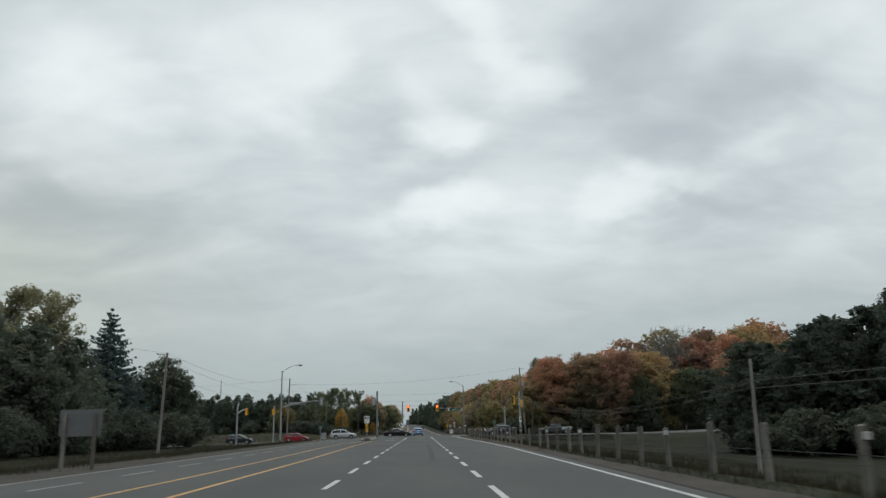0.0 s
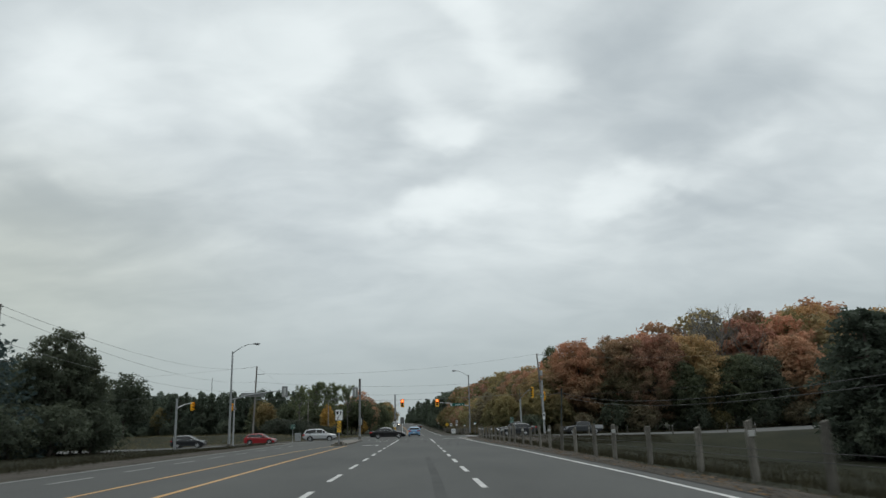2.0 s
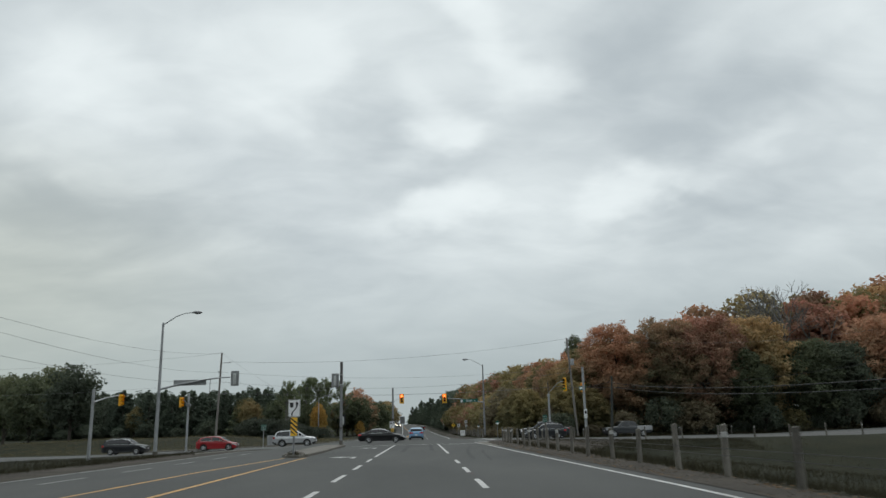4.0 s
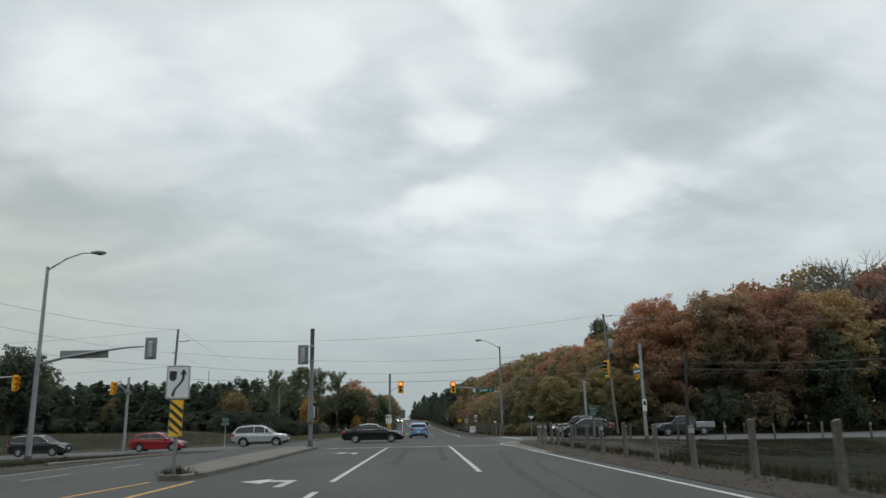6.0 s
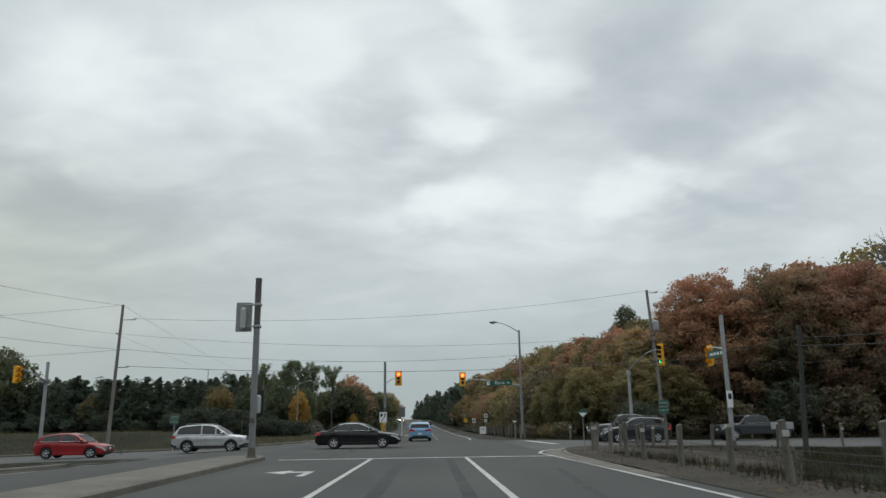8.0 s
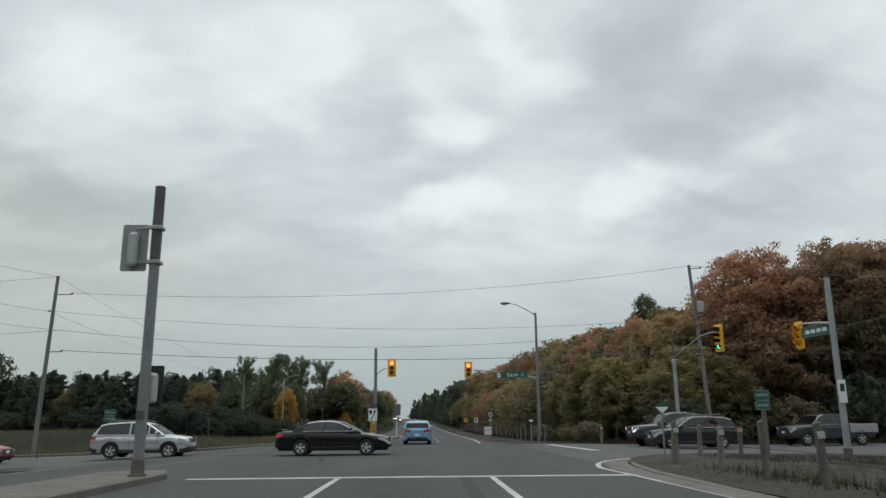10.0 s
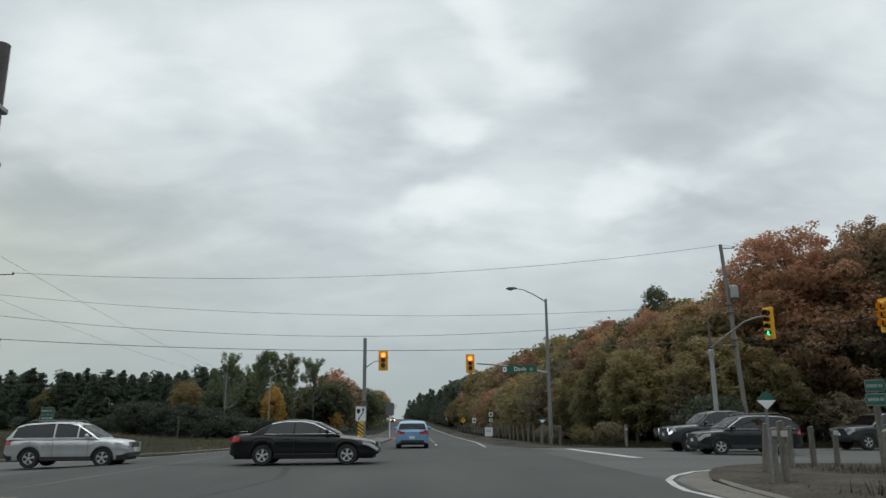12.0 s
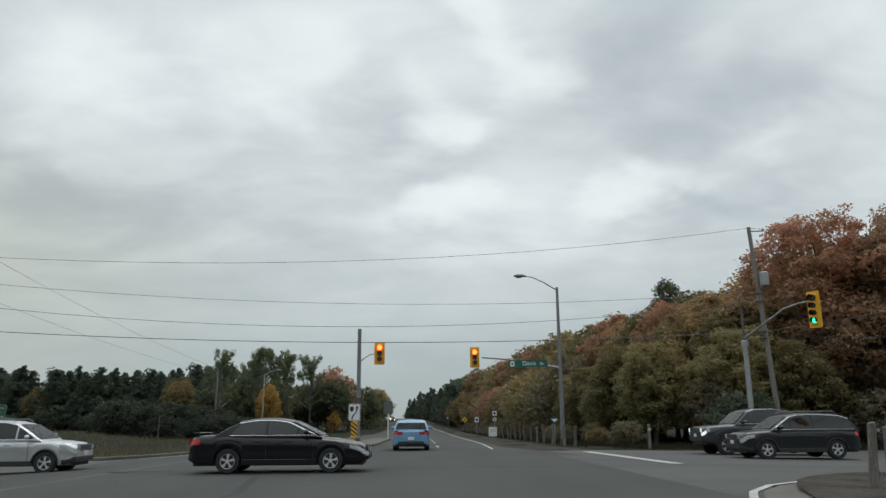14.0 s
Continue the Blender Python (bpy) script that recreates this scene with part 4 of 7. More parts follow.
signal_head(pf, (0.1, 5.9, 5.2), 76, 3, 9, board=False)


# utility poles
def utility(x, y, top, label, r=0.15, lean=(0, 0), material=POLE_WOOD, arms=()):
    z = land(x, y)
    u = pole("utility_pole", x - lean[0], y - lean[1], top - z, r, r * 0.68, material, label, lean, "utility pole", steps=10)
    for h, dx_, dy_ in arms:
        bm = B()
        tube(bm, [(lean[0] * (h - z) / (top - z), lean[1] * (h - z) / (top - z), h - z), (lean[0] + dx_, lean[1] + dy_, h - z + 0.02)], 0.035, 8)
        bmesh.ops.create_uvsphere(bm, u_segments=8, v_segments=6, radius=0.08, matrix=Matrix.Translation((lean[0] + dx_, lean[1] + dy_, h - z + 0.08)))
        part("insulator_arm", bm, DULL_STEEL, u)
    return u


utility(-25.6, 149.4, 11.5, "tall grey wooden utility pole leaning slightly", 0.16, (0.35, 0), arms=((10.2, 1.1, 0), (6.25, 0.75, 0.1), (9.0, -0.35, 0)))
ur = utility(20.16, 153.1, 12.95, "tall weathered wooden utility pole with a transformer", 0.17, (-0.75, 0), arms=((12.7, 0.9, 0),))
bm = B()
tube(bm, [(-0.25, -0.32, 9.45), (-0.25, -0.32, 9.5), (-0.25, -0.32, 10.25), (-0.25, -0.32, 10.32)], [0.2, 0.26, 0.26, 0.18], 16)
part("transformer", bm, STEEL, ur, "grey cylindrical transformer")
for z in (6.1, 6.5, 8.3, 8.8):
    bm = B()
    box(bm, -0.75, -0.2, z + 0.2, -0.35, 0.12, z + 0.28, 0.01)
    part("clamp", bm, DARK_STEEL, ur)
utility(-23.3, 70.0, 8.6, "grey wooden utility pole beside the dark trees", 0.14, (0.3, 0), arms=((8.45, -0.9, 0),))
utility(-25.0, 203, 8.2, "grey wooden pole beyond the crossing", 0.13)
utility(-27.5, 262, 8.0, "grey wooden pole beside the poplars", 0.13)
utility(18.09, 122.0, 5.7, "dark tarred pole in the roadside field", 0.13, (0.4, 0), DARK_POLE)
r0 = utility(18.2, 41, 4.6, "leaning grey pole in the roadside field", 0.12, (0.15, 0), POLE_WOOD)
utility(18.2, -38, 4.6, "leaning grey pole in the roadside field", 0.13, (0, 0), POLE_WOOD)
TOP_R, TOP_L = (20.16, 153.1, 12.9), (-25.6, 149.4, 11.45)
wire((-24.5, 149.4, 10.3), TOP_R, 1.1, 0.012)
wire((-25.9, 149.4, 9.05), (19.7, 153.1, 8.9), 1.05, 0.011)
wire((-25.3, 149.4, 7.75), (19.6, 153.1, 8.3), 1.4, 0.013)
wire((-24.9, 149.5, 6.35), (19.5, 153.1, 6.5), 0.68, 0.019)
wire(TOP_L, (-23.3, 70, 8.55), 1.6, 0.011)
wire((-25.9, 149.4, 9.0), (-24.2, 70, 8.5), 1.4, 0.011)
wire((-25.2, 149.4, 7.7), (-23.4, 70, 6.6), 1.2, 0.012)
wire(TOP_L, (-25.0, 203, 8.15), 0.5, 0.010)
wire((-25.9, 149.4, 9.0), (-25.0, 203, 7.4), 0.5, 0.009)
wire(TOP_L, (-90, 146, 11), 1.5, 0.011)
wire((-25.3, 149.4, 7.7), (-90, 146, 8), 1.3, 0.011)
wire((-23.3, 70, 8.55), (-22.5, -10, 8.5), 1.2, 0.011)
for h, d in ((4.9, 1.5), (4.5, 1.45)):
    wire((18.0, 122, h + 0.2), (17.9, 41, h - 1.5), d, 0.018, CABLE, "phone_cable", "slack black phone cable between field poles", "phone cables")
    wire((17.9, 41, h - 1.5), (18.2, -38, h - 1.1), 0.6, 0.018, CABLE, "phone_cable", "slack black phone cable between field poles", "phone cables")
wire((17.9, 122, 5.2), (19.5, 153, 6.4), 0.3, 0.02, CABLE, "phone_cable", "slack black phone cable between field poles", "phone cables")
wire((19.6, 153.1, 6.3), (60, 150, 8.5), 1.0, 0.02, CABLE, "phone_cable", "slack black phone cable along the trees", "phone cables")
wire((19.6, 153.1, 6.1), (13.5, 190, 1.8), 0.6, 0.018, CABLE, "phone_cable", "slack black phone cable along the trees", "phone cables")
wire(TOP_R, (62, 151, 13), 1.2, 0.011)


# ---------- signs ----------
def sign_post(t_, h, w=0.05, material=None, x=0, y=0.03):
    bm = B()
    box(bm, x - w, y, -0.3, x + w, y + 2 * w, h, 0.008)
    part("post", bm, material or STEEL, t_)


def keep_right(x, y, z, s, middle, foot, drop):
    """s: size of the upper panel; middle: its height; foot, drop: the striped panel's lower edge and height."""

    def up(q):
        return middle + (q - 2.22) * s

    def lower(q):
        return foot + (min(max(q, 0.725), 1.635) - 0.725) / 0.91 * drop

    t_ = thing("median_sign", x, y, z, "white lane-shift sign above a striped hazard marker on a post", "traffic sign")
    sign_post(t_, up(2.7), 0.045, DULL_STEEL)
    bm = B()
    slab(bm, rounded(0.78 * s, 1.08 * s, 0.07 * s, cz=middle), 0.0, 0.012)
    part("panel", bm, SIGN_WHITE, t_)
    bm = B()
    slab(bm, rounded(0.74 * s, 1.04 * s, 0.06 * s, cz=middle), -0.003, -0.001)
    part("border", bm, SIGN_BLACK, t_)
    bm = B()
    slab(bm, rounded(0.70 * s, 1.0 * s, 0.05 * s, cz=middle), -0.006, -0.003)
    part("face", bm, SIGN_WHITE, t_)
    bm = B()
    slab(bm, [(p * s, up(q)) for p, q in ((-0.29, 2.58), (-0.05, 2.58), (-0.05, 2.36), (-0.09, 2.29), (-0.17, 2.24), (-0.25, 2.29), (-0.29, 2.36))], -0.010, -0.006)
    part("island_symbol", bm, SIGN_BLACK, t_)
    bm = B()
    path = [(-0.14, 1.76), (-0.14, 1.86), (-0.08, 2.0), (0.06, 2.16), (0.15, 2.28), (0.17, 2.4), (0.17, 2.48)]
    left_side = [(p - 0.045, q) for p, q in path]
    right_side = [(p + 0.045, q) for p, q in path]
    slab(bm, [(p * s, up(q)) for p, q in left_side + [(0.055, 2.46), (0.17, 2.66), (0.285, 2.46)] + right_side[::-1]], -0.010, -0.006)
    part("arrow_symbol", bm, SIGN_BLACK, t_)
    bm = B()
    slab(bm, [(-0.21 * s, foot), (0.21 * s, foot), (0.21 * s, foot + drop), (-0.21 * s, foot + drop)], 0.0, 0.012)
    part("hazard_panel", bm, SIGN_YELLOW, t_)
    for k in range(5):
        z0 = 0.62 + 0.22 * k
        pts = [(-0.205, z0 + 0.28), (0.205, z0), (0.205, z0 + 0.11), (-0.205, z0 + 0.39)]
        pts = [(p * s, lower(q)) for p, q in pts]
        if len(set(pts)) < 4:
            continue
        bm = B()
        slab(bm, pts, -0.004, 0.0)
        part("stripe", bm, SIGN_BLACK, t_)
    return t_


keep_right(-6.36, 90.5, 0.15, 0.79, 2.30, 0.93, 0.91)
keep_right(-3.66, 150.6, 0.15, 0.82, 1.76, 0.42, 0.88)

# large board seen from behind beside the oncoming lanes
t_ = thing("road_sign_board", -12.95, 29.6, land(-12.95, 29.6), "large grey road sign board seen from behind on two posts", "road sign", turn=4)
bm = B()
slab(bm, rounded(1.55, 1.0, 0.05, cz=1.75), 0, 0.03)
part("panel", bm, BOARD_GREY, t_)
for x in (-0.55, 0.55):
    bm = B()
    box(bm, x - 0.06, -0.13, -0.3, x + 0.06, -0.005, 2.1, 0.01)
    part("post", bm, WOOD, t_)

# green-and-white marker at the corner
def half_marker(x, y, h, s, label):
    t_ = thing("delineator", x, y, land_road(x, y), label, "road marker")
    sign_post(t_, h, 0.022, DULL_STEEL)
    bm = B()
    slab(bm, [(-0.44 * s, h), (0.44 * s, h), (0.05 * s, h + 0.37 * s), (-0.05 * s, h + 0.37 * s)], 0, 0.012)
    part("upper_panel", bm, SIGN_GREEN, t_, "green upper half")
    bm = B()
    slab(bm, [(-0.44 * s, h - 0.004), (0, h - 0.42 * s), (0.44 * s, h - 0.004)], 0, 0.012)
    part("lower_panel", bm, SIGN_WHITE, t_, "white lower triangle")


half_marker(6.95, 120.1, 1.68, 0.46, "green-and-white triangular marker on a thin post at the corner")
half_marker(7.7, 153.4, 1.5, 0.45, "green-and-white triangular marker beside the far guide posts")


def stacked_guide(x, y, h, post_mat, turn, label, w=0.5):
    t_ = thing("direction_sign", x, y, land(x, y), label, "direction sign", turn=turn)
    bm = B()
    tube(bm, [(0, 0.07, -0.3), (0, 0.07, h)], 0.085 if post_mat is WOOD else 0.04, 10)
    part("post", bm, post_mat, t_)
    for k, flip in ((0, -1), (1, 1)):
        z = h - 0.12 - 0.36 * k
        bm = B()
        outline = ((-w * 0.6, 0), (-w * 0.48, 0.16), (w * 0.5, 0.16), (w * 0.5, -0.16), (-w * 0.48, -0.16))
        slab(bm, [(p * flip, q + z) for p, q in outline], -0.022, -0.015)
        panel = part("panel", bm, PLATE_WORN, t_, "pale edge of a green panel")
        bm = B()
        slab(bm, [(p * flip * 0.955, q * 0.90 + z) for p, q in outline], -0.03, -0.022)
        part("face", bm, SIGN_GREEN, panel, "green face")
        for cx in [-w * 0.36 + w * 0.115 * j for j in range(5)] + [w * 0.25, w * 0.36]:
            bm = B()
            slab(bm, rounded(w * 0.075, 0.085, 0.008, cx=cx, cz=z), -0.036, -0.03)
            part("lettering", bm, PLATE_WORN, t_, "white bar")


stacked_guide(12.0, 124.6, 2.38, WOOD, -28, "two small green direction signs on a wooden post", 0.46)
stacked_guide(-18.7, 143.4, 2.55, STEEL, 0, "two small green direction signs on a steel post", 0.62)


def plain_sign(name, x, y, zc, w, h, material, label, category="traffic sign", diamond=False, marks=()):
    z = land(x, y)
    t_ = thing(name, x, y, z, label, category)
    sign_post(t_, zc - z + h / 2, 0.035)
    bm = B()
    c = zc - z
    slab(bm, [(0, c - h / 2), (w / 2, c), (0, c + h / 2), (-w / 2, c)] if diamond else rounded(w, h, 0.04, cz=c), 0, 0.012)
    part("panel", bm, material, t_)
    for mx, mz, mw, mh in marks:
        bm = B()
        slab(bm, rounded(mw, mh, 0.01, cx=mx, cz=c + mz), -0.005, 0)
        part("symbol", bm, SIGN_BLACK, t_)
    return t_


plain_sign("notice_board", 7.45, 188.5, 0.45, 0.85, 0.95, SIGN_WHITE, "low white notice board beside the far shoulder", "notice board", marks=((0, 0.2, 0.5, 0.03), (0, 0.05, 0.55, 0.03)))
plain_sign("warning_sign", 8.9, 262, 2.1, 1.15, 1.15, SIGN_YELLOW, "yellow diamond warning sign with a dark symbol", diamond=True, marks=((0, 0, 0.12, 0.5), (0, 0.12, 0.36, 0.12)))
plain_sign("route_marker", 8.7, 199, 2.45, 0.5, 0.55, SIGN_WHITE, "white route marker with a shield", marks=((0, 0, 0.22, 0.26),))
plain_sign("route_plate", 8.7, 199.15, 1.75, 0.45, 0.4, SIGN_WHITE, "small white plate under the route marker", marks=((0, 0, 0.2, 0.08),))
plain_sign("speed_sign", 8.6, 226, 1.9, 0.6, 0.75, SIGN_WHITE, "white regulatory sign beside the far guide posts", marks=((0, -0.05, 0.34, 0.3), (0, 0.24, 0.4, 0.06)))
plain_sign("regulatory_sign", 8.2, 330, 3.4, 0.95, 1.5, SIGN_WHITE, "tall white sign far along the shoulder", marks=((0, 0, 0.5, 0.5),))
t_ = thing("traffic_sign", -3.1, 181.5, 0.12, "dark back of a sign on a pale median post", "traffic sign")
sign_post(t_, 3.2, 0.05, SIGN_WHITE)
bm = B()
slab(bm, rounded(0.8, 1.2, 0.05, cz=2.7), -0.02, 0)
part("panel", bm, BOARD_GREY, t_)
t_ = thing("road_sign_board", -19.9, 283, land(-19.9, 283), "small grey road sign board on two posts beyond the crossing", "road sign")
bm = B()
slab(bm, rounded(2.0, 1.1, 0.04, cz=2.0), 0, 0.03)
part("panel", bm, BOARD_GREY, t_)
for x in (-0.5, 0.5):
    bm = B()
    box(bm, x - 0.05, 0.03, -0.3, x + 0.05, 0.12, 2.4, 0.01)
    part("post", bm, WOOD, t_)

# grey cabinet, marker posts and far lamp on the left corner
t_ = thing("utility_cabinet", -18.6, 147.8, land(-18.6, 147.8), "grey metal utility cabinet on a concrete pad in the grass", "cabinet")
bm = B()
box(bm, -0.55, -0.35, -0.2, 0.55, 0.35, 0.12, 0.02)
part("pad", bm, CONCRETE, t_)
bm = B()
box(bm, -0.45, -0.25, 0.12, 0.45, 0.25, 1.3, 0.025)
part("body", bm, STEEL, t_)
bm = B()
box(bm, -0.40, -0.262, 0.18, 0.40, -0.25, 1.22, 0.006)
part("door", bm, STEEL, t_)
bm = B()
box(bm, 0.28, -0.29, 0.62, 0.33, -0.262, 0.8, 0.008)
part("handle", bm, DARK_TRIM, t_)
for x, y, h in ((-18.8, 164.6, 2.0), (-21.3, 140.5, 1.1), (-16.8, 146.0, 1.0)):
    t_ = thing("marker_post", x, y, land(x, y), "thin pale marker post in the grass", "marker post", "marker posts")
    bm = B()
    tube(bm, [(0, 0, -0.3), (0.03, 0, h)], 0.055, 8)
    part("post", bm, WOOD, t_)
fl = pole("street_lamp", -21.9, 216, 8.4, 0.1, 0.06, STEEL, "slim grey street lamp far along the verge", category="street lamp")
arm(fl, [(0, 0, 8.3), (0.8, 0, 8.8), (1.6, 0, 9.0)], 0.04, 0.03, "lamp_arm")
luminaire(fl, (2.0, 0, 9.0), -90)
# distant lattice mast
t_ = thing("radio_mast", -245, 940, land(-245, 940), "distant thin steel radio mast above the pines", "radio mast")
bm = B()
for sx, sy in ((-1, -1), (1, -1), (0, 1)):
    tube(bm, [(sx * 0.9, sy * 0.9, -0.5), (sx * 0.25, sy * 0.25, 69)], 0.13, 5)
for k in range(33):
    w = 0.9 - 0.65 * k / 33
    z = 1 + 2 * k
    tube(bm, [(-w, -w, z), (w, -w, z + 1)], 0.05, 4)
    tube(bm, [(w, -w, z + 1), (0, w, z + 2)], 0.05, 4)
part("lattice", bm, DARK_STEEL, t_)


# ---------- vehicles ----------
def wheel_parts(r, w):
    bm = B()
    prof = [(-w / 2, r * 0.62), (-w / 2, r * 0.92), (-w * 0.36, r), (w * 0.36, r), (w / 2, r * 0.92), (w / 2, r * 0.62)]
    n = 24
    rings = [[bm.verts.new((rr * math.cos(a), yy, rr * math.sin(a))) for yy, rr in prof] for a in (2 * math.pi * k / n for k in range(n))]
    for k in range(n):
        a, b = rings[k], rings[(k + 1) % n]
        for j in range(len(prof)):
            i = (j + 1) % len(prof)
            bm.faces.new((a[j], a[i], b[i], b[j]))
    bmesh.ops.recalc_face_normals(bm, faces=bm.faces)
    tyre = mesh_of("tyre", bm, TYRE)
    bm = B()
    tube(bm, [(0, -w * 0.30, 0), (0, -w * 0.25, 0), (0, w * 0.25, 0), (0, w * 0.30, 0)], [r * 0.60, r * 0.64, r * 0.64, r * 0.60], 24)
    disc = mesh_of("rim_disc", bm, DARK_TRIM)
    bm = B()
    y = -w * 0.36
    n = 25
    hub = [bm.verts.new((r * 0.17 * math.cos(2 * math.pi * k / n), y - 0.012, r * 0.17 * math.sin(2 * math.pi * k / n))) for k in range(n)]
    inner = [bm.verts.new((r * 0.56 * math.cos(2 * math.pi * k / n), y, r * 0.56 * math.sin(2 * math.pi * k / n))) for k in range(n)]
    outer = [bm.verts.new((r * 0.645 * math.cos(2 * math.pi * k / n), y - 0.006, r * 0.645 * math.sin(2 * math.pi * k / n))) for k in range(n)]
    bm.faces.new(hub[::-1])
    for k in range(n):
        j = (k + 1) % n
        bm.faces.new((inner[k], outer[k], outer[j], inner[j]))
        if k % 5 in (0, 1):
            bm.faces.new((hub[k], inner[k], inner[j], hub[j]))
    return tyre, disc, mesh_of("rim", bm, RIM)


def sorted_box(x0, y0, z0, x1, y1, z1):
    return min(x0, x1), min(y0, y1), min(z0, z1), max(x0, x1), max(y0, y1), max(z0, z1)


WHEELS = {}
SHAPES = {
    # length, width, wheel radius, front axle, rear axle, sill, the upper line of the body from the tail to the nose, the cabin's side view, split places and ends of its side windows
    "sedan": (4.85, 1.82, 0.325, 1.42, -1.33, 0.24, [(-2.42, 0.62), (-2.40, 0.92), (-2.28, 1.00), (-1.75, 1.02), (0.80, 0.97), (1.55, 0.90), (2.15, 0.78), (2.36, 0.66), (2.42, 0.45)],
              [(-1.80, 0.97), (-1.42, 1.19), (-1.04, 1.385), (-0.6, 1.445), (-0.1, 1.445), (0.26, 1.395), (0.70, 1.19), (1.18, 0.94)], (-0.32, 0.52), (-1.30, 0.96)),
    "suv": (4.6, 1.86, 0.355, 1.38, -1.28, 0.28, [(-2.28, 0.55), (-2.30, 0.90), (-2.22, 1.08), (-1.2, 1.08), (0.75, 1.08), (1.55, 1.04), (2.05, 0.97), (2.24, 0.85), (2.30, 0.48)],
            [(-2.20, 1.06), (-2.02, 1.32), (-1.84, 1.55), (-1.5, 1.64), (-0.6, 1.69), (0.0, 1.68), (0.36, 1.60), (0.78, 1.35), (1.22, 1.05)], (-0.45, 0.42), (-1.98, 0.98)),
    "hatch": (4.25, 1.80, 0.33, 1.30, -1.28, 0.23, [(-2.10, 0.55), (-2.12, 0.88), (-2.02, 1.00), (-1.2, 1.01), (0.70, 0.95), (1.40, 0.88), (1.95, 0.76), (2.10, 0.62), (2.12, 0.42)],
              [(-1.98, 0.98), (-1.84, 1.145), (-1.66, 1.33), (-0.9, 1.46), (-0.1, 1.48), (0.32, 1.40), (0.72, 1.17), (1.12, 0.92)], (-0.5, 0.40), (-1.72, 0.90)),
    "pickup": (5.85, 2.04, 0.42, 1.95, -1.75, 0.48, [(-2.92, 0.62), (-2.92, 1.26), (-2.85, 1.30), (-0.95, 1.30), (-0.9, 1.30), (1.15, 1.30), (2.0, 1.27), (2.72, 1.20), (2.88, 1.06), (2.92, 0.55)],
               [(-1.02, 1.28), (-0.96, 1.55), (-0.88, 1.86), (-0.3, 1.95), (0.55, 1.94), (0.88, 1.85), (1.22, 1.56), (1.55, 1.27)], (0.02, 0.78), (-0.86, 1.33)),
}


def car(shape, x, y, turn, colour, label, category="car", lit=False, tail_up=False, bed_colour=None, z=None):
    length, width, wr, fa, ra, sill, upper, cabin, splits, glazed = SHAPES[shape]
    t_ = thing(category.replace(" ", "_"), x, y, (land_road(x, y) if z is None else z), label, category, "vehicles at the crossing", turn=turn)

    half = width / 2
    ux, uz = [p[0] for p in upper], [p[1] for p in upper]
    lo_x, hi_x = -length / 2, length / 2
    order = sorted(range(len(ux)), key=lambda k: ux[k])
    # the upper line as a height over x, with the bumper faces left to the end caps
    top_x = [ux[k] for k in order if uz[k] > 0.6 * max(uz)]
    top_z = [uz[k] for k in order if uz[k] > 0.6 * max(uz)]

    def top_at(xx):
        return float(np.interp(xx, top_x, top_z))

    def bottom_at(xx):
        z_ = sill + 0.10 * smooth01((abs(xx) - length * 0.44) / (length * 0.06))
        for cx in (fa, ra):
            rr = wr * 1.15
            if abs(xx - cx) < rr:
                z_ = max(z_, wr + math.sqrt(rr * rr - (xx - cx) ** 2))
        return z_

    stations = set(np.linspace(lo_x, hi_x, 25).tolist()) | set(top_x) | {q * (hi_x - 0.45 + 0.45 * f_) for q in (-1, 1) for f_ in (0.25, 0.5, 0.7, 0.85, 0.94)}
    for cx in (fa, ra):
        stations |= {cx + wr * 1.15 * math.cos(math.pi * k / 10) for k in range(11)} | {cx + s * (wr * 1.15 + 0.004) for s in (-1, 1)}
    stations = sorted(s for s in stations if lo_x <= s <= hi_x)
    kept = [stations[0]]
    for s in stations[1:]:
        if s - kept[-1] > 0.003:
            kept.append(s)

    def side_of(xx):
        """Half a cross-section of the body, from the sill up to the middle of the bonnet or boot."""
        end = max(0.0, (abs(xx) - hi_x + 0.45) / 0.45)
        plan = (1 - 0.05 * max(0.0, (abs(xx) - length * 0.28) / (length * 0.22)) ** 2) * math.sqrt(1 - 0.40 * end ** 2.6)
        zt_, zb0 = top_at(xx), bottom_at(xx)
        drop = 0.05 + 0.09 * smooth01((abs(xx) - length * 0.42) / (length * 0.08))
        side = [(half * plan * yy, zb0 + (zt_ - drop - zb0) * f_) for f_, yy in ((0.0, 0.955), (0.10, 0.985), (0.38, 0.996), (0.60, 0.984), (0.66, 0.999), (0.80, 0.990), (0.92, 0.962), (1.0, 0.918))]
        return side + [(half * plan * 0.84, zt_ - drop * 0.35), (half * plan * 0.55, zt_ - drop * 0.08), (0.0, zt_)]

    def skin(xx, z_):
        side = side_of(xx)[:8]
        return float(np.interp(z_, [p[1] for p in side], [p[0] for p in side]))

    def patch(bm_, xa, xb, low_at, high_at, s, proud=0.008, n=9):
        """A panel that lies on the flank of the body and follows it round the corner."""
        cols = []
        for xx in np.linspace(xa, xb, n):
            end = max(0.0, (abs(xx) - hi_x + 0.45) / 0.45)
            z0_, z1_ = low_at(xx), high_at(xx)
            cols.append([bm_.verts.new((xx + math.copysign(proud * end, xx), s * (skin(xx, z0_ + (z1_ - z0_) * q_) + proud), z0_ + (z1_ - z0_) * q_)) for q_ in (0.0, 0.33, 0.67, 1.0)])
        for p_, q_ in zip(cols, cols[1:]):
            for k in range(3):
                bm_.faces.new((p_[k], q_[k], q_[k + 1], p_[k + 1]))
        bmesh.ops.recalc_face_normals(bm_, faces=bm_.faces)

    bm = B()
    rings = []
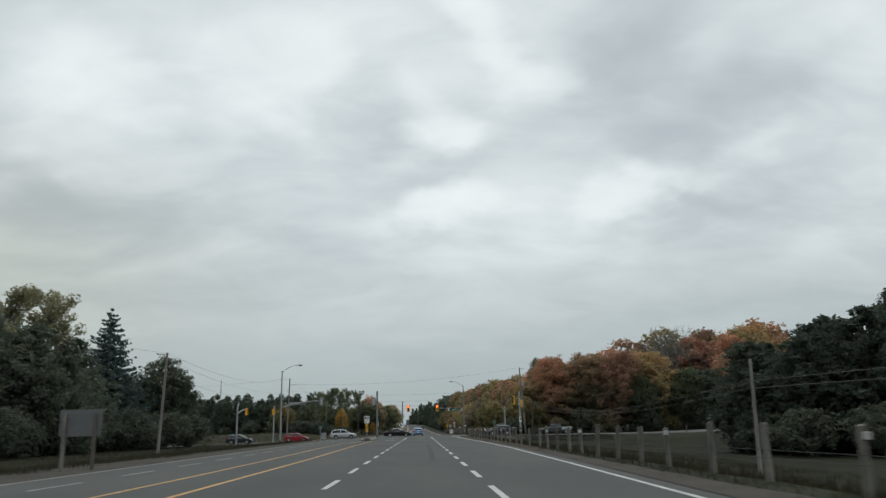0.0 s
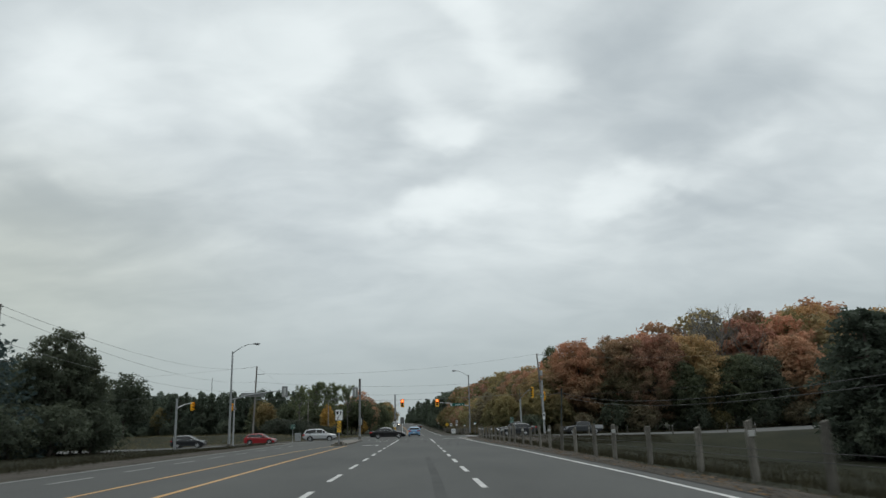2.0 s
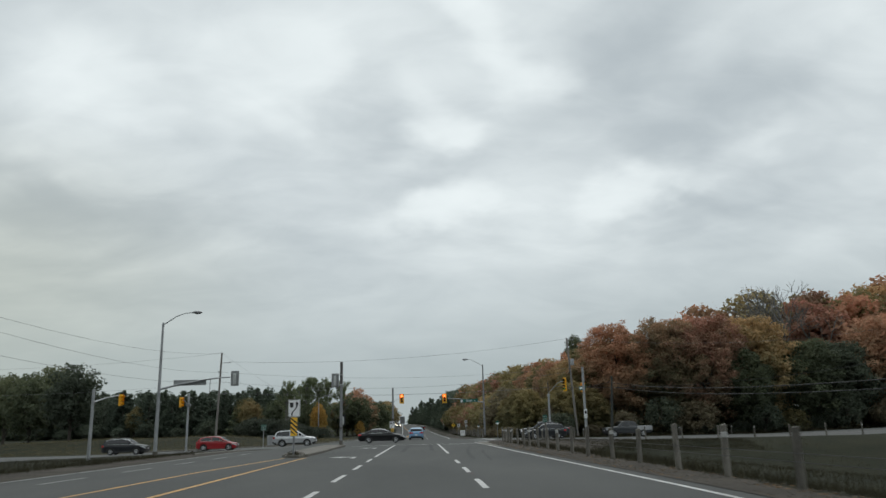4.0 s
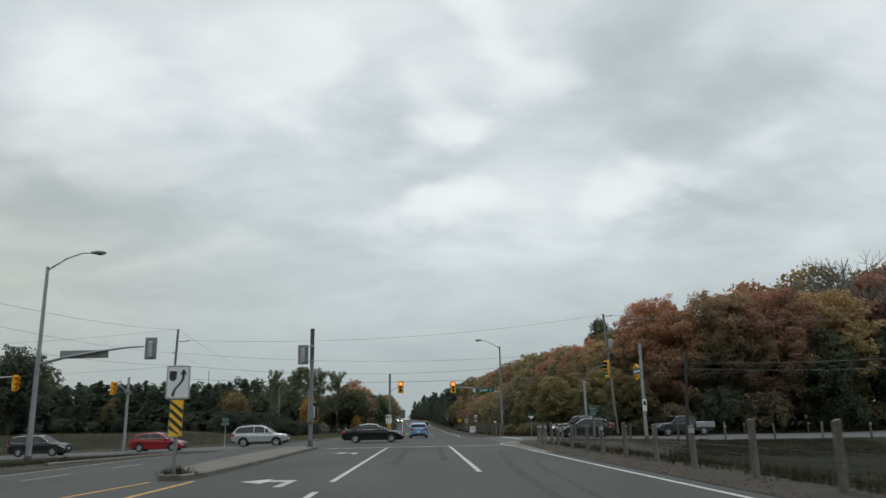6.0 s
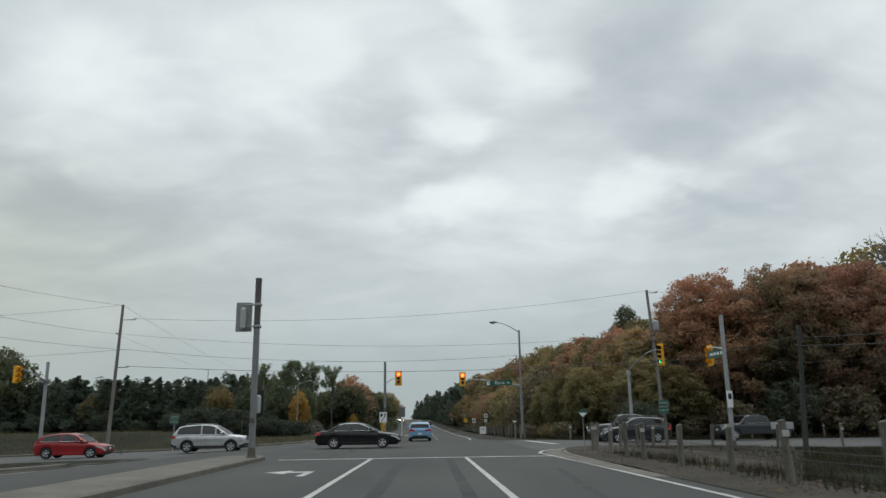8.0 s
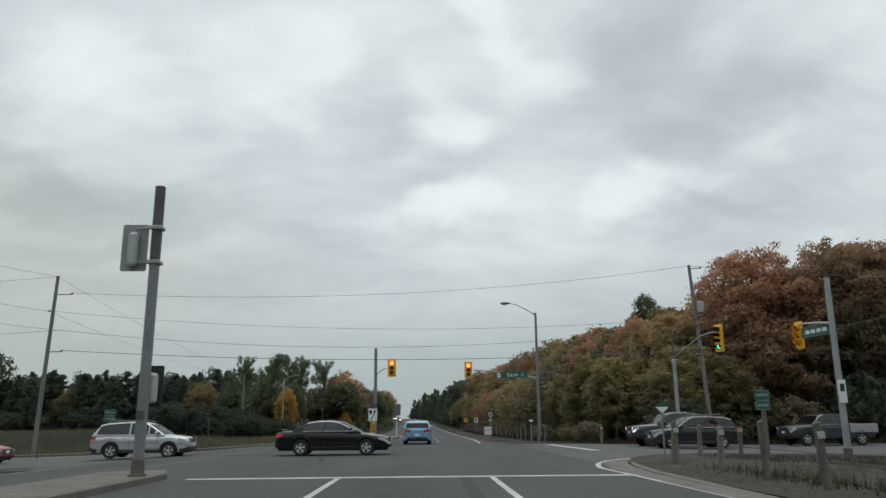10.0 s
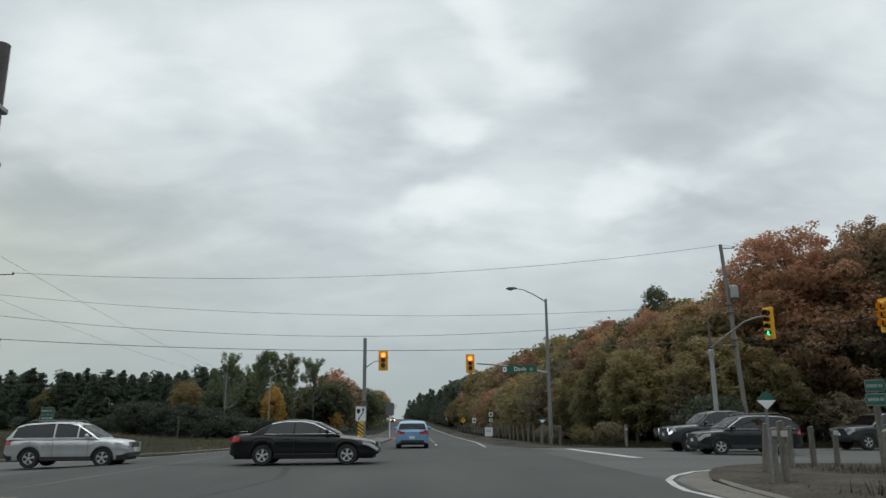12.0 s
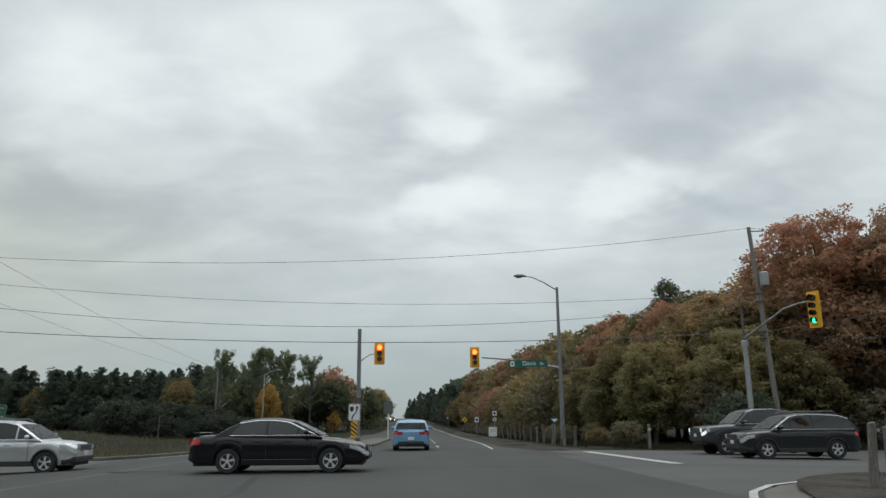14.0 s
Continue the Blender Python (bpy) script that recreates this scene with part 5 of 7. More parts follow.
    for xx in kept:
        side = side_of(xx)
        line = [(-y_, z_) for y_, z_ in side] + [(y_, z_) for y_, z_ in side[:-1][::-1]]
        rings.append([bm.verts.new((xx, y_, z_)) for y_, z_ in line])
    for a, b in zip(rings, rings[1:]):
        for k in range(len(a) - 1):
            bm.faces.new((a[k], b[k], b[k + 1], a[k + 1]))
    bm.faces.new(rings[0])
    bm.faces.new(rings[-1][::-1])
    bmesh.ops.recalc_face_normals(bm, faces=bm.faces)
    part("body", bm, colour, t_, crease=38)
    # dark underbody fills the wheel wells
    bm = B()
    box(bm, -length / 2 + 0.15, -width * 0.40, sill - 0.04, length / 2 - 0.15, width * 0.40, wr * 2 + 0.05)
    part("underbody", bm, DARK_TRIM, t_)
    # cabin
    wb, wt = width * 0.475, width * 0.365
    zb, zt = cabin[0][1], max(p[1] for p in cabin)

    def flank(pz_):
        u = max(0.0, min(1.0, (pz_ - zb) / (zt - zb)))
        return wb + (wt - wb) * u ** 1.35

    cab_x, cab_z = [p[0] for p in cabin], [p[1] for p in cabin]
    bm = B()
    rings = []
    for xx in sorted(set(np.linspace(cab_x[0], cab_x[-1], 22).tolist()) | set(cab_x)):
        zr = float(np.interp(xx, cab_x, cab_z))
        side = [(flank(zb + (zr - 0.05 - zb) * f_), zb - 0.03 + (zr - 0.02 - zb) * f_) for f_ in (0.0, 0.35, 0.7, 1.0)]
        y1 = side[-1][0]
        side += [(y1 * 0.90, zr - 0.012), (y1 * 0.6, zr), (0.0, zr + 0.012)]
        line = [(-y_, z_) for y_, z_ in side] + [(y_, z_) for y_, z_ in side[:-1][::-1]]
        rings.append([bm.verts.new((xx, y_, z_)) for y_, z_ in line])
    for a, b in zip(rings, rings[1:]):
        for k in range(len(a) - 1):
            bm.faces.new((a[k], b[k], b[k + 1], a[k + 1]))
    bmesh.ops.recalc_face_normals(bm, faces=bm.faces)
    part("cabin", bm, colour, t_, crease=32)

    def side_at(px_, pz_, s, proud):
        return (px_, s * (flank(pz_ + 0.02) + proud), pz_)

    def roof_at(px_):
        return float(np.interp(px_, [p[0] for p in cabin], [p[1] for p in cabin]))

    x_lo, x_hi = cabin[0][0], cabin[-1][0]
    cuts = [glazed[0], *splits, glazed[1]]
    tilt = {"sedan": 0.24, "hatch": 0.22, "suv": 0.12, "pickup": 0.03}[shape]
    for s in (-1, 1):
        for a, b in zip(cuts, cuts[1:]):
            a_, b_ = a + 0.03, b - 0.03
            lower_z = zb + 0.045
            bm = B()
            cols = []
            for xx in np.linspace(a_, b_, 7):
                shear = tilt * (b_ - xx) / (b_ - a_) if a == cuts[0] else 0.0
                hi_ = max(roof_at(xx + shear) - 0.075, lower_z + 0.012)
                cols.append([bm.verts.new(side_at(xx + shear * q_, lower_z + (hi_ - lower_z) * q_, s, 0.010)) for q_ in (0.0, 0.5, 1.0)])
            for p_, q_ in zip(cols, cols[1:]):
                for k in range(2):
                    bm.faces.new((p_[k], q_[k], q_[k + 1], p_[k + 1]))
            bmesh.ops.recalc_face_normals(bm, faces=bm.faces)
            part("side_window", bm, CAR_GLASS, t_, smooth=True)
        bm = B()
        tube(bm, [side_at(xx, zb + 0.02, s, 0.012) for xx in np.linspace(glazed[0], glazed[1] + 0.05, 6)], 0.009, 6)
        if shape in ("sedan", "suv"):
            tube(bm, [side_at(xx, max(roof_at(xx) - 0.062, zb + 0.05), s, 0.014) for xx in np.linspace(glazed[0] + tilt, glazed[1] + 0.02, 10)], 0.015, 5)
        part("window_trim", bm, CHROME, t_, "bright window trim")
        bm = B()
        bmesh.ops.create_uvsphere(bm, u_segments=10, v_segments=6, radius=0.1, matrix=Matrix.Translation((x_hi - 0.42, s * (wb + 0.12), zb + 0.1)) @ Matrix.Diagonal((0.7, 1.2, 0.75, 1)))
        part("mirror", bm, colour, t_, smooth=True)
        for hx in (splits[0] - 0.32, splits[1] - 0.35):
            bm = B()
            box(bm, hx, s * width * 0.498 - 0.01, zb - 0.16, hx + 0.2, s * width * 0.498 + 0.018, zb - 0.125, 0.008)
            part("door_handle", bm, colour, t_)
        for dx_ in (splits[0], splits[1] + 0.42, splits[0] - 0.85):
            bm = B()
            box(bm, dx_ - 0.004, s * width * 0.4995 - 0.006, sill + 0.1, dx_ + 0.004, s * width * 0.4995 + 0.002, zb - 0.04)
            part("door_gap", bm, DARK_TRIM, t_)
        bm = B()
        box(bm, ra + wr * 1.15, s * width * 0.5 - 0.02, sill - 0.02, fa - wr * 1.15, s * width * 0.5 + 0.012, sill + 0.13, 0.01)
        part("sill_trim", bm, DARK_TRIM if shape in ("suv", "pickup") else colour, t_)
    for (xa, za), (xb, zb_), nm in ((cabin[-3], cabin[-1], "windscreen"), (cabin[2], cabin[0], "rear_window")):
        bm = B()
        nrm = Vector((zb_ - za, 0, xa - xb)).normalized()
        if nrm.z < 0:
            nrm = -nrm
        pts = []
        for fr, s in ((0.08, -1), (0.92, -1), (0.92, 1), (0.08, 1)):
            px_, pz_ = xa + (xb - xa) * fr, za + (zb_ - za) * fr
            yy = flank(pz_ - 0.03) * 0.88
            pts.append(bm.verts.new(Vector((px_, s * yy, pz_)) + nrm * 0.028))
        f_ = bm.faces.new(pts)
        bmesh.ops.solidify(bm, geom=[f_], thickness=0.006)
        part(nm, bm, CAR_GLASS, t_)
    nose, tail = length / 2, -length / 2
    hood = upper[-3][1]
    for s in (-1, 1):
        bm = B()
        tall = 0.17 if shape in ("pickup", "suv") else 0.13
        patch(bm, nose - (0.50 if shape != "pickup" else 0.30), nose - 0.004, lambda xx: top_at(xx) - 0.10 - tall * (0.55 + 0.45 * (xx - nose + 0.5) / 0.5), lambda xx: top_at(xx) - 0.09, s)
        box(bm, *sorted_box(nose - 0.02, s * half * 0.46, hood - 0.06 - tall, nose + 0.010, s * half * 0.73, hood - 0.07), 0.012)
        part("headlamp", bm, HEAD_GLOW if lit == 1 else HEADLAMP, t_, "lit headlamp" if lit == 1 else "clear headlamp")
        if lit == 2:
            bm = B()
            patch(bm, nose - 0.16, nose - 0.002, lambda xx: top_at(xx) - 0.24, lambda xx: top_at(xx) - 0.13, s, 0.016, 6)
            box(bm, *sorted_box(nose - 0.01, s * half * 0.62, hood - 0.24, nose + 0.018, s * half * 0.74, hood - 0.08), 0.01)
            part("running_lamp", bm, DAY_GLOW, t_, "lit daytime running lamp")
        bm = B()
        rear_top = top_at(tail + 0.16)
        if tail_up:
            patch(bm, tail + 0.004, tail + 0.30, lambda xx: rear_top - 0.24, lambda xx: rear_top - 0.06, s)
            box(bm, *sorted_box(tail - 0.010, s * half * 0.44, rear_top - 0.24, tail + 0.02, s * half * 0.73, rear_top - 0.10), 0.012)
        else:
            patch(bm, tail + 0.004, tail + 0.34, lambda xx: rear_top - 0.25, lambda xx: rear_top - 0.10, s)
            box(bm, *sorted_box(tail - 0.010, s * half * 0.36, rear_top - 0.25, tail + 0.02, s * half * 0.73, rear_top - 0.12), 0.012)
        part("taillamp", bm, TAILLAMP, t_, "red taillamp")
    bm = B()
    deep = 0.44 if shape == "pickup" else 0.27
    box(bm, nose - 0.10, -width * 0.26, hood - deep, nose + 0.014, width * 0.26, hood - 0.05, 0.02)
    part("grille", bm, DARK_TRIM, t_)
    bm = B()
    for k in range(3):
        box(bm, nose - 0.02, -width * 0.25, hood - deep + 0.03 + (deep - 0.11) / 2.2 * k, nose + 0.022, width * 0.25, hood - deep + 0.055 + (deep - 0.11) / 2.2 * k)
    part("grille_bars", bm, CHROME, t_)
    if shape in ("pickup", "suv"):
        for s in (-1, 1):
            for cx in (fa, ra):
                bm = B()
                arc = [(cx + wr * 1.13 * math.cos(a), s * (width * 0.5 - 0.012), wr + wr * 1.13 * math.sin(a)) for a in np.linspace(0.0, math.pi, 13)]
                tube(bm, arc, 0.03, 6)
                part("arch_trim", bm, DARK_TRIM, t_)
    for xx, d in ((nose, 1), (tail, -1)):
        bm = B()
        if shape in ("suv", "pickup"):
            for s in (-1, 1):
                patch(bm, xx - d * 0.40, xx - d * 0.004, lambda q: bottom_at(q) + 0.01, lambda q: bottom_at(q) + 0.16, s, 0.014)
        box(bm, *sorted_box(xx - d * 0.03, -half * 0.70, sill + 0.11, xx + d * 0.014, half * 0.70, sill + (0.25 if shape in ("suv", "pickup") else 0.21)), 0.01)
        part("bumper", bm, DARK_TRIM, t_)
        bm = B()
        box(bm, *sorted_box(xx - d * 0.01, -0.15, sill + 0.28, xx + d * 0.026, 0.15, sill + 0.42), 0.006)
        part("licence_plate", bm, PLATE, t_)
    if shape == "sedan":
        bm = B()
        box(bm, tail + 0.07, -half * 0.72, top_at(tail + 0.2) + 0.05, tail + 0.27, half * 0.72, top_at(tail + 0.2) + 0.075, 0.01)
        for s in (-1, 1):
            box(bm, *sorted_box(tail + 0.12, s * half * 0.62, top_at(tail + 0.2) - 0.04, tail + 0.24, s * half * 0.66, top_at(tail + 0.2) + 0.06))
        part("spoiler", bm, colour, t_)
    if shape == "suv":
        for s in (-1, 1):
            bm = B()
            tube(bm, [(-1.5, s * wt * 0.92, zt - 0.03), (-1.4, s * wt * 0.92, zt + 0.05), (0.1, s * wt * 0.92, zt + 0.05), (0.25, s * wt * 0.92, zt - 0.03)], 0.018, 8)
            part("roof_rail", bm, DULL_STEEL, t_)
    if shape == "pickup":
        bm = B()
        box(bm, -2.80, -width * 0.40, 1.0, -1.05, width * 0.40, 1.312)
        part("bed_liner", bm, DARK_TRIM, t_, "dark open load bed")
        if bed_colour:
            for s in (-1, 1):
                bm = B()
                box(bm, -2.9, s * width * 0.497 - 0.012, 0.80, -1.0, s * width * 0.497 + 0.016, 1.33, 0.01)
                part("bed_side", bm, bed_colour, t_, "pale load bed side")
            bm = B()
            box(bm, -2.95, -width * 0.47, 0.7, -2.90, width * 0.47, 1.32, 0.015)
            part("tailgate", bm, bed_colour, t_, "pale tailgate")
    if shape not in WHEELS:
        WHEELS[shape] = wheel_parts(wr, 0.24 if shape != "pickup" else 0.28)
    for ax in (fa, ra):
        for s in (-1, 1):
            w_ = new("wheel")
            w_.parent = t_
            w_.matrix_basis = pose(ax, s * (width / 2 - 0.13), wr, 0, 0, 180 if s > 0 else 0)
            for nm, me in zip(("tyre", "rim_disc", "rim"), WHEELS[shape]):
                o = new(nm, me)
                o.parent = w_
    return t_


BLACK_PAINT = paint("black_car_paint", (0.006, 0.006, 0.007))
DARK_GREY_PAINT = paint("dark_grey_car_paint", (0.016, 0.018, 0.021))
GREY_PAINT = paint("grey_car_paint", (0.048, 0.052, 0.056))
SILVER_PAINT = paint("silver_car_paint", (0.48, 0.49, 0.50), 0.5)
RED_PAINT = paint("red_car_paint", (0.27, 0.018, 0.022))
BLUE_PAINT = paint("pale_blue_car_paint", (0.16, 0.30, 0.46))
car("sedan", -3.95, 130.9, 0, BLACK_PAINT, "black four-door sedan crossing the junction on alloy wheels")
car("suv", -13.6, 135.2, 3, SILVER_PAINT, "silver sport utility car waiting on the cross road", tail_up=True)
car("hatch", -21.5, 133.8, 2, RED_PAINT, "red hatchback on the cross road", tail_up=True)
car("suv", -31.5, 134.8, 2, DARK_GREY_PAINT, "dark grey sport utility car on the cross road", tail_up=True)
car("hatch", -0.55, 148.6, 90, BLUE_PAINT, "pale blue hatchback driving away on the road ahead", tail_up=True)
car("suv", 14.2, 138.4, 180, DARK_GREY_PAINT, "dark grey sport utility car waiting at the stop line", tail_up=True)
car("pickup", 14.85, 142.4, 180, GREY_PAINT, "grey pickup truck waiting at the stop line with running lamps lit", "pickup truck", lit=2)
car("pickup", 25.7, 146.4, 186, GREY_PAINT, "grey pickup truck with a silver load bed", "pickup truck", bed_colour=SILVER_PAINT)
car("suv", bend(390) - 5.2, 390, -88, DARK_GREY_PAINT, "oncoming car with lit headlamps near the crest", lit=True)
car("suv", bend(415) - 5.0, 415, -88, BLACK_PAINT, "oncoming car with lit headlamps near the crest", lit=True)
car("hatch", bend(340) + 2.7, 340, 93, BLACK_PAINT, "dark car driving away towards the crest")


# ---------- trees ----------
def leaf_arrays(rng, centres, radii, counts, size, squash=0.8, up=0.25, shell=0.55, long_=1.0, crest=0.0, loose=0.45):
    """Leaf sprays as small bent diamonds, gathered in lumps; normals lean away from each lump's middle."""
    cen = np.repeat(centres, counts, axis=0)
    rad = np.repeat(radii, counts)[:, None]
    n = len(cen)
    d = rng.normal(size=(n, 3))
    d /= np.linalg.norm(d, axis=1)[:, None]
    d[:, 2] = np.where(rng.random(n) < crest, np.abs(d[:, 2]), d[:, 2])
    r = shell + (1 - shell) * rng.random((n, 1)) ** 0.7
    p = cen + d * r * rad * np.array([1, 1, squash])
    nrm = d + np.array([0, 0, up]) + rng.normal(size=(n, 3)) * loose
    nrm /= np.linalg.norm(nrm, axis=1)[:, None]
    t = np.cross(nrm, rng.normal(size=(n, 3)))
    t /= np.linalg.norm(t, axis=1)[:, None] + 1e-9
    b = np.cross(nrm, t)
    s = size * (0.6 + 0.8 * rng.random((n, 1)))
    tri = np.stack([p - t * s * long_ - b * s * 0.3, p + t * s * long_ * 0.85 - b * s * 0.45 + nrm * s * 0.1, p + b * s * 0.8], axis=1)
    return tri.reshape(-1, 3)


def leaf_mesh(name, pts, k=3):
    """Loose faces of k corners each."""
    n = len(pts) // k
    me = bpy.data.meshes.new(name)
    me.vertices.add(k * n)
    me.vertices.foreach_set("co", pts.astype(np.float32).ravel())
    me.loops.add(k * n)
    me.loops.foreach_set("vertex_index", np.arange(k * n, dtype=np.int32))
    me.polygons.add(n)
    me.polygons.foreach_set("loop_start", np.arange(0, k * n, k, dtype=np.int32))
    me.update(calc_edges=True)
    me.validate()
    return me


def trunk_mesh(limbs, material, sides=7):
    bm = B()
    for path, radii in limbs:
        tube(bm, path, radii, sides, caps=False)
    return mesh_of("trunk", bm, material)


def broadleaf(seed, leaves=4200, size=0.030, lumps=60, low=0.16, wide=0.5, rad0=0.045, rad1=0.04):
    """A unit-height round-crowned tree: many domed leaf clumps in an uneven envelope round a dim core; returns limbs and leaves."""
    rng = np.random.default_rng(seed)
    mid, hz = (1 + low) / 2, (1 - low) / 2
    waves = [(rng.normal(size=3) * 2.6, rng.random() * 6.28) for _ in range(6)]
    k = np.arange(lumps)
    ct = 1 - 2 * (k + 0.5) / lumps
    ph = k * 2.399963 + rng.random(lumps) * 0.9
    st = np.sqrt(1 - ct ** 2)
    d = np.stack([st * np.cos(ph), st * np.sin(ph), ct], axis=1)
    bulge = sum(np.sin(d @ w + o) for w, o in waves) * 0.062
    rr = (0.84 + bulge) * (1 - 0.30 * rng.random(lumps) ** 1.6)
    rr = np.minimum(rr, 0.96 - 0.08 * np.clip(ct, 0, 1))
    middle = np.array([0, 0, mid])
    cen = d * rr[:, None] * np.array([wide, wide, hz]) + middle
    cen[:, :2] *= np.clip(1.16 - 0.36 * (cen[:, 2:3] - low) / (1 - low), 0.6, 1.16)
    rad = rad0 + rad1 * rng.random(lumps) ** 1.4
    extra = lumps // 4
    pick = rng.integers(0, lumps, extra)
    off = rng.normal(size=(extra, 3)) * 0.02 + (cen[pick] - middle) * 0.07
    cen, rad = np.vstack([cen, cen[pick] + off]), np.concatenate([rad, rad0 * (0.4 + 0.4 * rng.random(extra))])
    counts = np.maximum(5, (leaves * 0.78 * rad ** 2 / (rad ** 2).sum()).astype(int))
    shown = leaf_arrays(rng, cen, rad * rng.uniform(0.85, 1.3, len(rad)), counts, size, 0.74, 0.30, 0.34, 1.0, 0.5, 0.5)
    shown = (shown.reshape(-1, 3, 3) + rng.normal(size=(len(shown) // 3, 1, 3)) * rad0 * 0.16).reshape(-1, 3)
    core = 46
    pick = rng.integers(0, lumps, core)
    cin = (cen[pick] - middle) * 0.66 + middle
    inner = leaf_arrays(rng, cin, np.full(core, 0.11), np.full(core, max(4, int(leaves * 0.24 / core))), size * 1.5, 0.8, 0.3, 0.2)
    limbs = [([(0, 0, -0.02), (0.004, 0, low * 0.7), (0.01, 0.006, mid * 0.8), (0, 0.01, mid + hz * 0.5)], [0.026, 0.020, 0.013, 0.004])]
    for j in range(12 if lumps > 80 else 5):
        c = cen[rng.integers(0, lumps)]
        z0 = low * 0.7 + rng.random() * (mid - low * 0.6)
        limbs.append(([(0.004, 0, z0), (c[0] * 0.4, c[1] * 0.4, z0 + (c[2] - z0) * 0.55), (c[0] * 0.9, c[1] * 0.9, c[2])], [0.010, 0.006, 0.002]))
    return limbs, np.vstack([shown, inner])


def pine(seed, leaves=2600, size=0.030, wide=0.27, low=0.18, top=0.45, boughs=120, tuft=0.045, rise=0.05, limbs_shown=14, tall=1.0):
    """A unit-height ragged pine: boughs at uneven heights that carry tufts of needles, opener at the tip."""
    rng = np.random.default_rng(seed)
    cen, rad, limbs = [], [], [([(0, 0, -0.02), (0, 0, 0.5), (0, 0, 0.97)], [0.020, 0.013, 0.003])]
    lean_ = rng.random() * 6.283
    for k in range(boughs):
        t = ((k + rng.random()) / boughs) ** 1.12
        z = low + (0.96 - low) * t
        a = rng.random() * 6.283
        lobe = 1 + 0.22 * math.sin(a - lean_ + 5 * t) + 0.16 * math.sin(2 * a + 9 * t)
        reach = wide * (1 - t) ** top * min(1.0, 0.6 + 2.4 * t) * lobe * (0.62 + 0.5 * rng.random()) + 0.012
        tip = np.array([reach * math.cos(a), reach * math.sin(a), z + rise * (0.4 + rng.random()) * (reach / wide)])
        root = np.array([0, 0, z])
        for s in (0.42, 0.72, 1.0):
            cen.append(root + (tip - root) * s + rng.normal(size=3) * 0.008)
            rad.append(tuft * (0.55 + 0.55 * (1 - t)) * (0.75 + 0.5 * rng.random()))
        if k % max(1, boughs // limbs_shown) == 0:
            limbs.append(([root, (root + tip) / 2, tip], [0.005, 0.003, 0.001]))
    for _ in range(3):
        cen.append(np.array([rng.normal() * 0.012, rng.normal() * 0.012, 0.965 + 0.012 * rng.random()]))
        rad.append(tuft * 0.4)
    cen, rad = np.array(cen), np.array(rad)
    w = rad ** 1.6
    counts = np.maximum(3, (leaves * w / w.sum()).astype(int))
    return limbs, leaf_arrays(rng, cen, rad, counts, size, tall, 0.1, 0.3, 1.3, 0.1, 1.5)


def spruce(seed, leaves=36000, size=0.0095, wide=0.47):
    """A unit-height spruce: close whorls of drooping branches with upturned tips, narrowing to a spire."""
    rng = np.random.default_rng(seed)
    cen, rad, limbs = [], [], [([(0, 0, -0.02), (0, 0, 0.5), (0, 0, 0.97)], [0.018, 0.010, 0.001])]
    for k in range(430):
        t = 1 - (1 - 0.9993 * (k + rng.random()) / 430) ** 0.56
        z = 0.03 + 0.95 * t
        a = k * 2.399963 + rng.normal() * 0.3
        reach = wide * (1 - t) ** 0.9 * (0.72 + 0.36 * rng.random()) + 0.006
        for s in (0.2, 0.36, 0.5, 0.62, 0.74, 0.86, 1.0):
            dip = -0.16 * reach * math.sin(s * 2.4) + 0.07 * reach * s ** 4
            cen.append((reach * s * math.cos(a), reach * s * math.sin(a), z + dip))
            rad.append((0.012 + 0.020 * (1 - t)) * (1.25 - 0.65 * s))
        if k % 16 == 0:
            limbs.append(([(0, 0, z), (reach * 0.5 * math.cos(a), reach * 0.5 * math.sin(a), z - 0.12 * reach), (reach * math.cos(a), reach * math.sin(a), z - 0.04 * reach)], [0.004, 0.003, 0.001]))
    cen, rad = np.array(cen), np.array(rad)
    w = rad ** 1.5
    counts = np.maximum(2, (leaves * w / w.sum()).astype(int))
    return limbs, leaf_arrays(rng, cen, rad, counts, size, 0.5, 0.5, 0.2, 1.3)


def poplar(seed, leaves=6200, size=0.0098):
    rng = np.random.default_rng(seed)
    cen, rad, limbs = [], [], [([(0, 0, -0.02), (0.01, 0, 0.5), (0.0, 0.01, 0.97)], [0.011, 0.008, 0.002])]
    for k in range(40):
        t = rng.random()
        z = 0.30 + 0.62 * t
        a = rng.random() * 6.283
        r = (0.06 + 0.21 * rng.random()) * (1.15 - 0.55 * t)
        tip = np.array([r * math.cos(a), r * math.sin(a), min(1.0, z + 0.10 + 0.08 * rng.random())])
        limbs.append(([(0, 0, z - 0.05), (tip[0] * 0.5, tip[1] * 0.5, z + 0.02), tip], [0.007, 0.004, 0.001]))
        for s in (0.7, 1.0):
            cen.append(np.array([0, 0, z]) + (tip - np.array([0, 0, z])) * s)
            rad.append(0.025 + 0.03 * rng.random())
    cen, rad = np.array(cen), np.array(rad)
    counts = np.maximum(4, (leaves * rad ** 2 / (rad ** 2).sum()).astype(int))
    return limbs, leaf_arrays(rng, cen, rad, counts, size, 1.2, 0.2, 0.3)


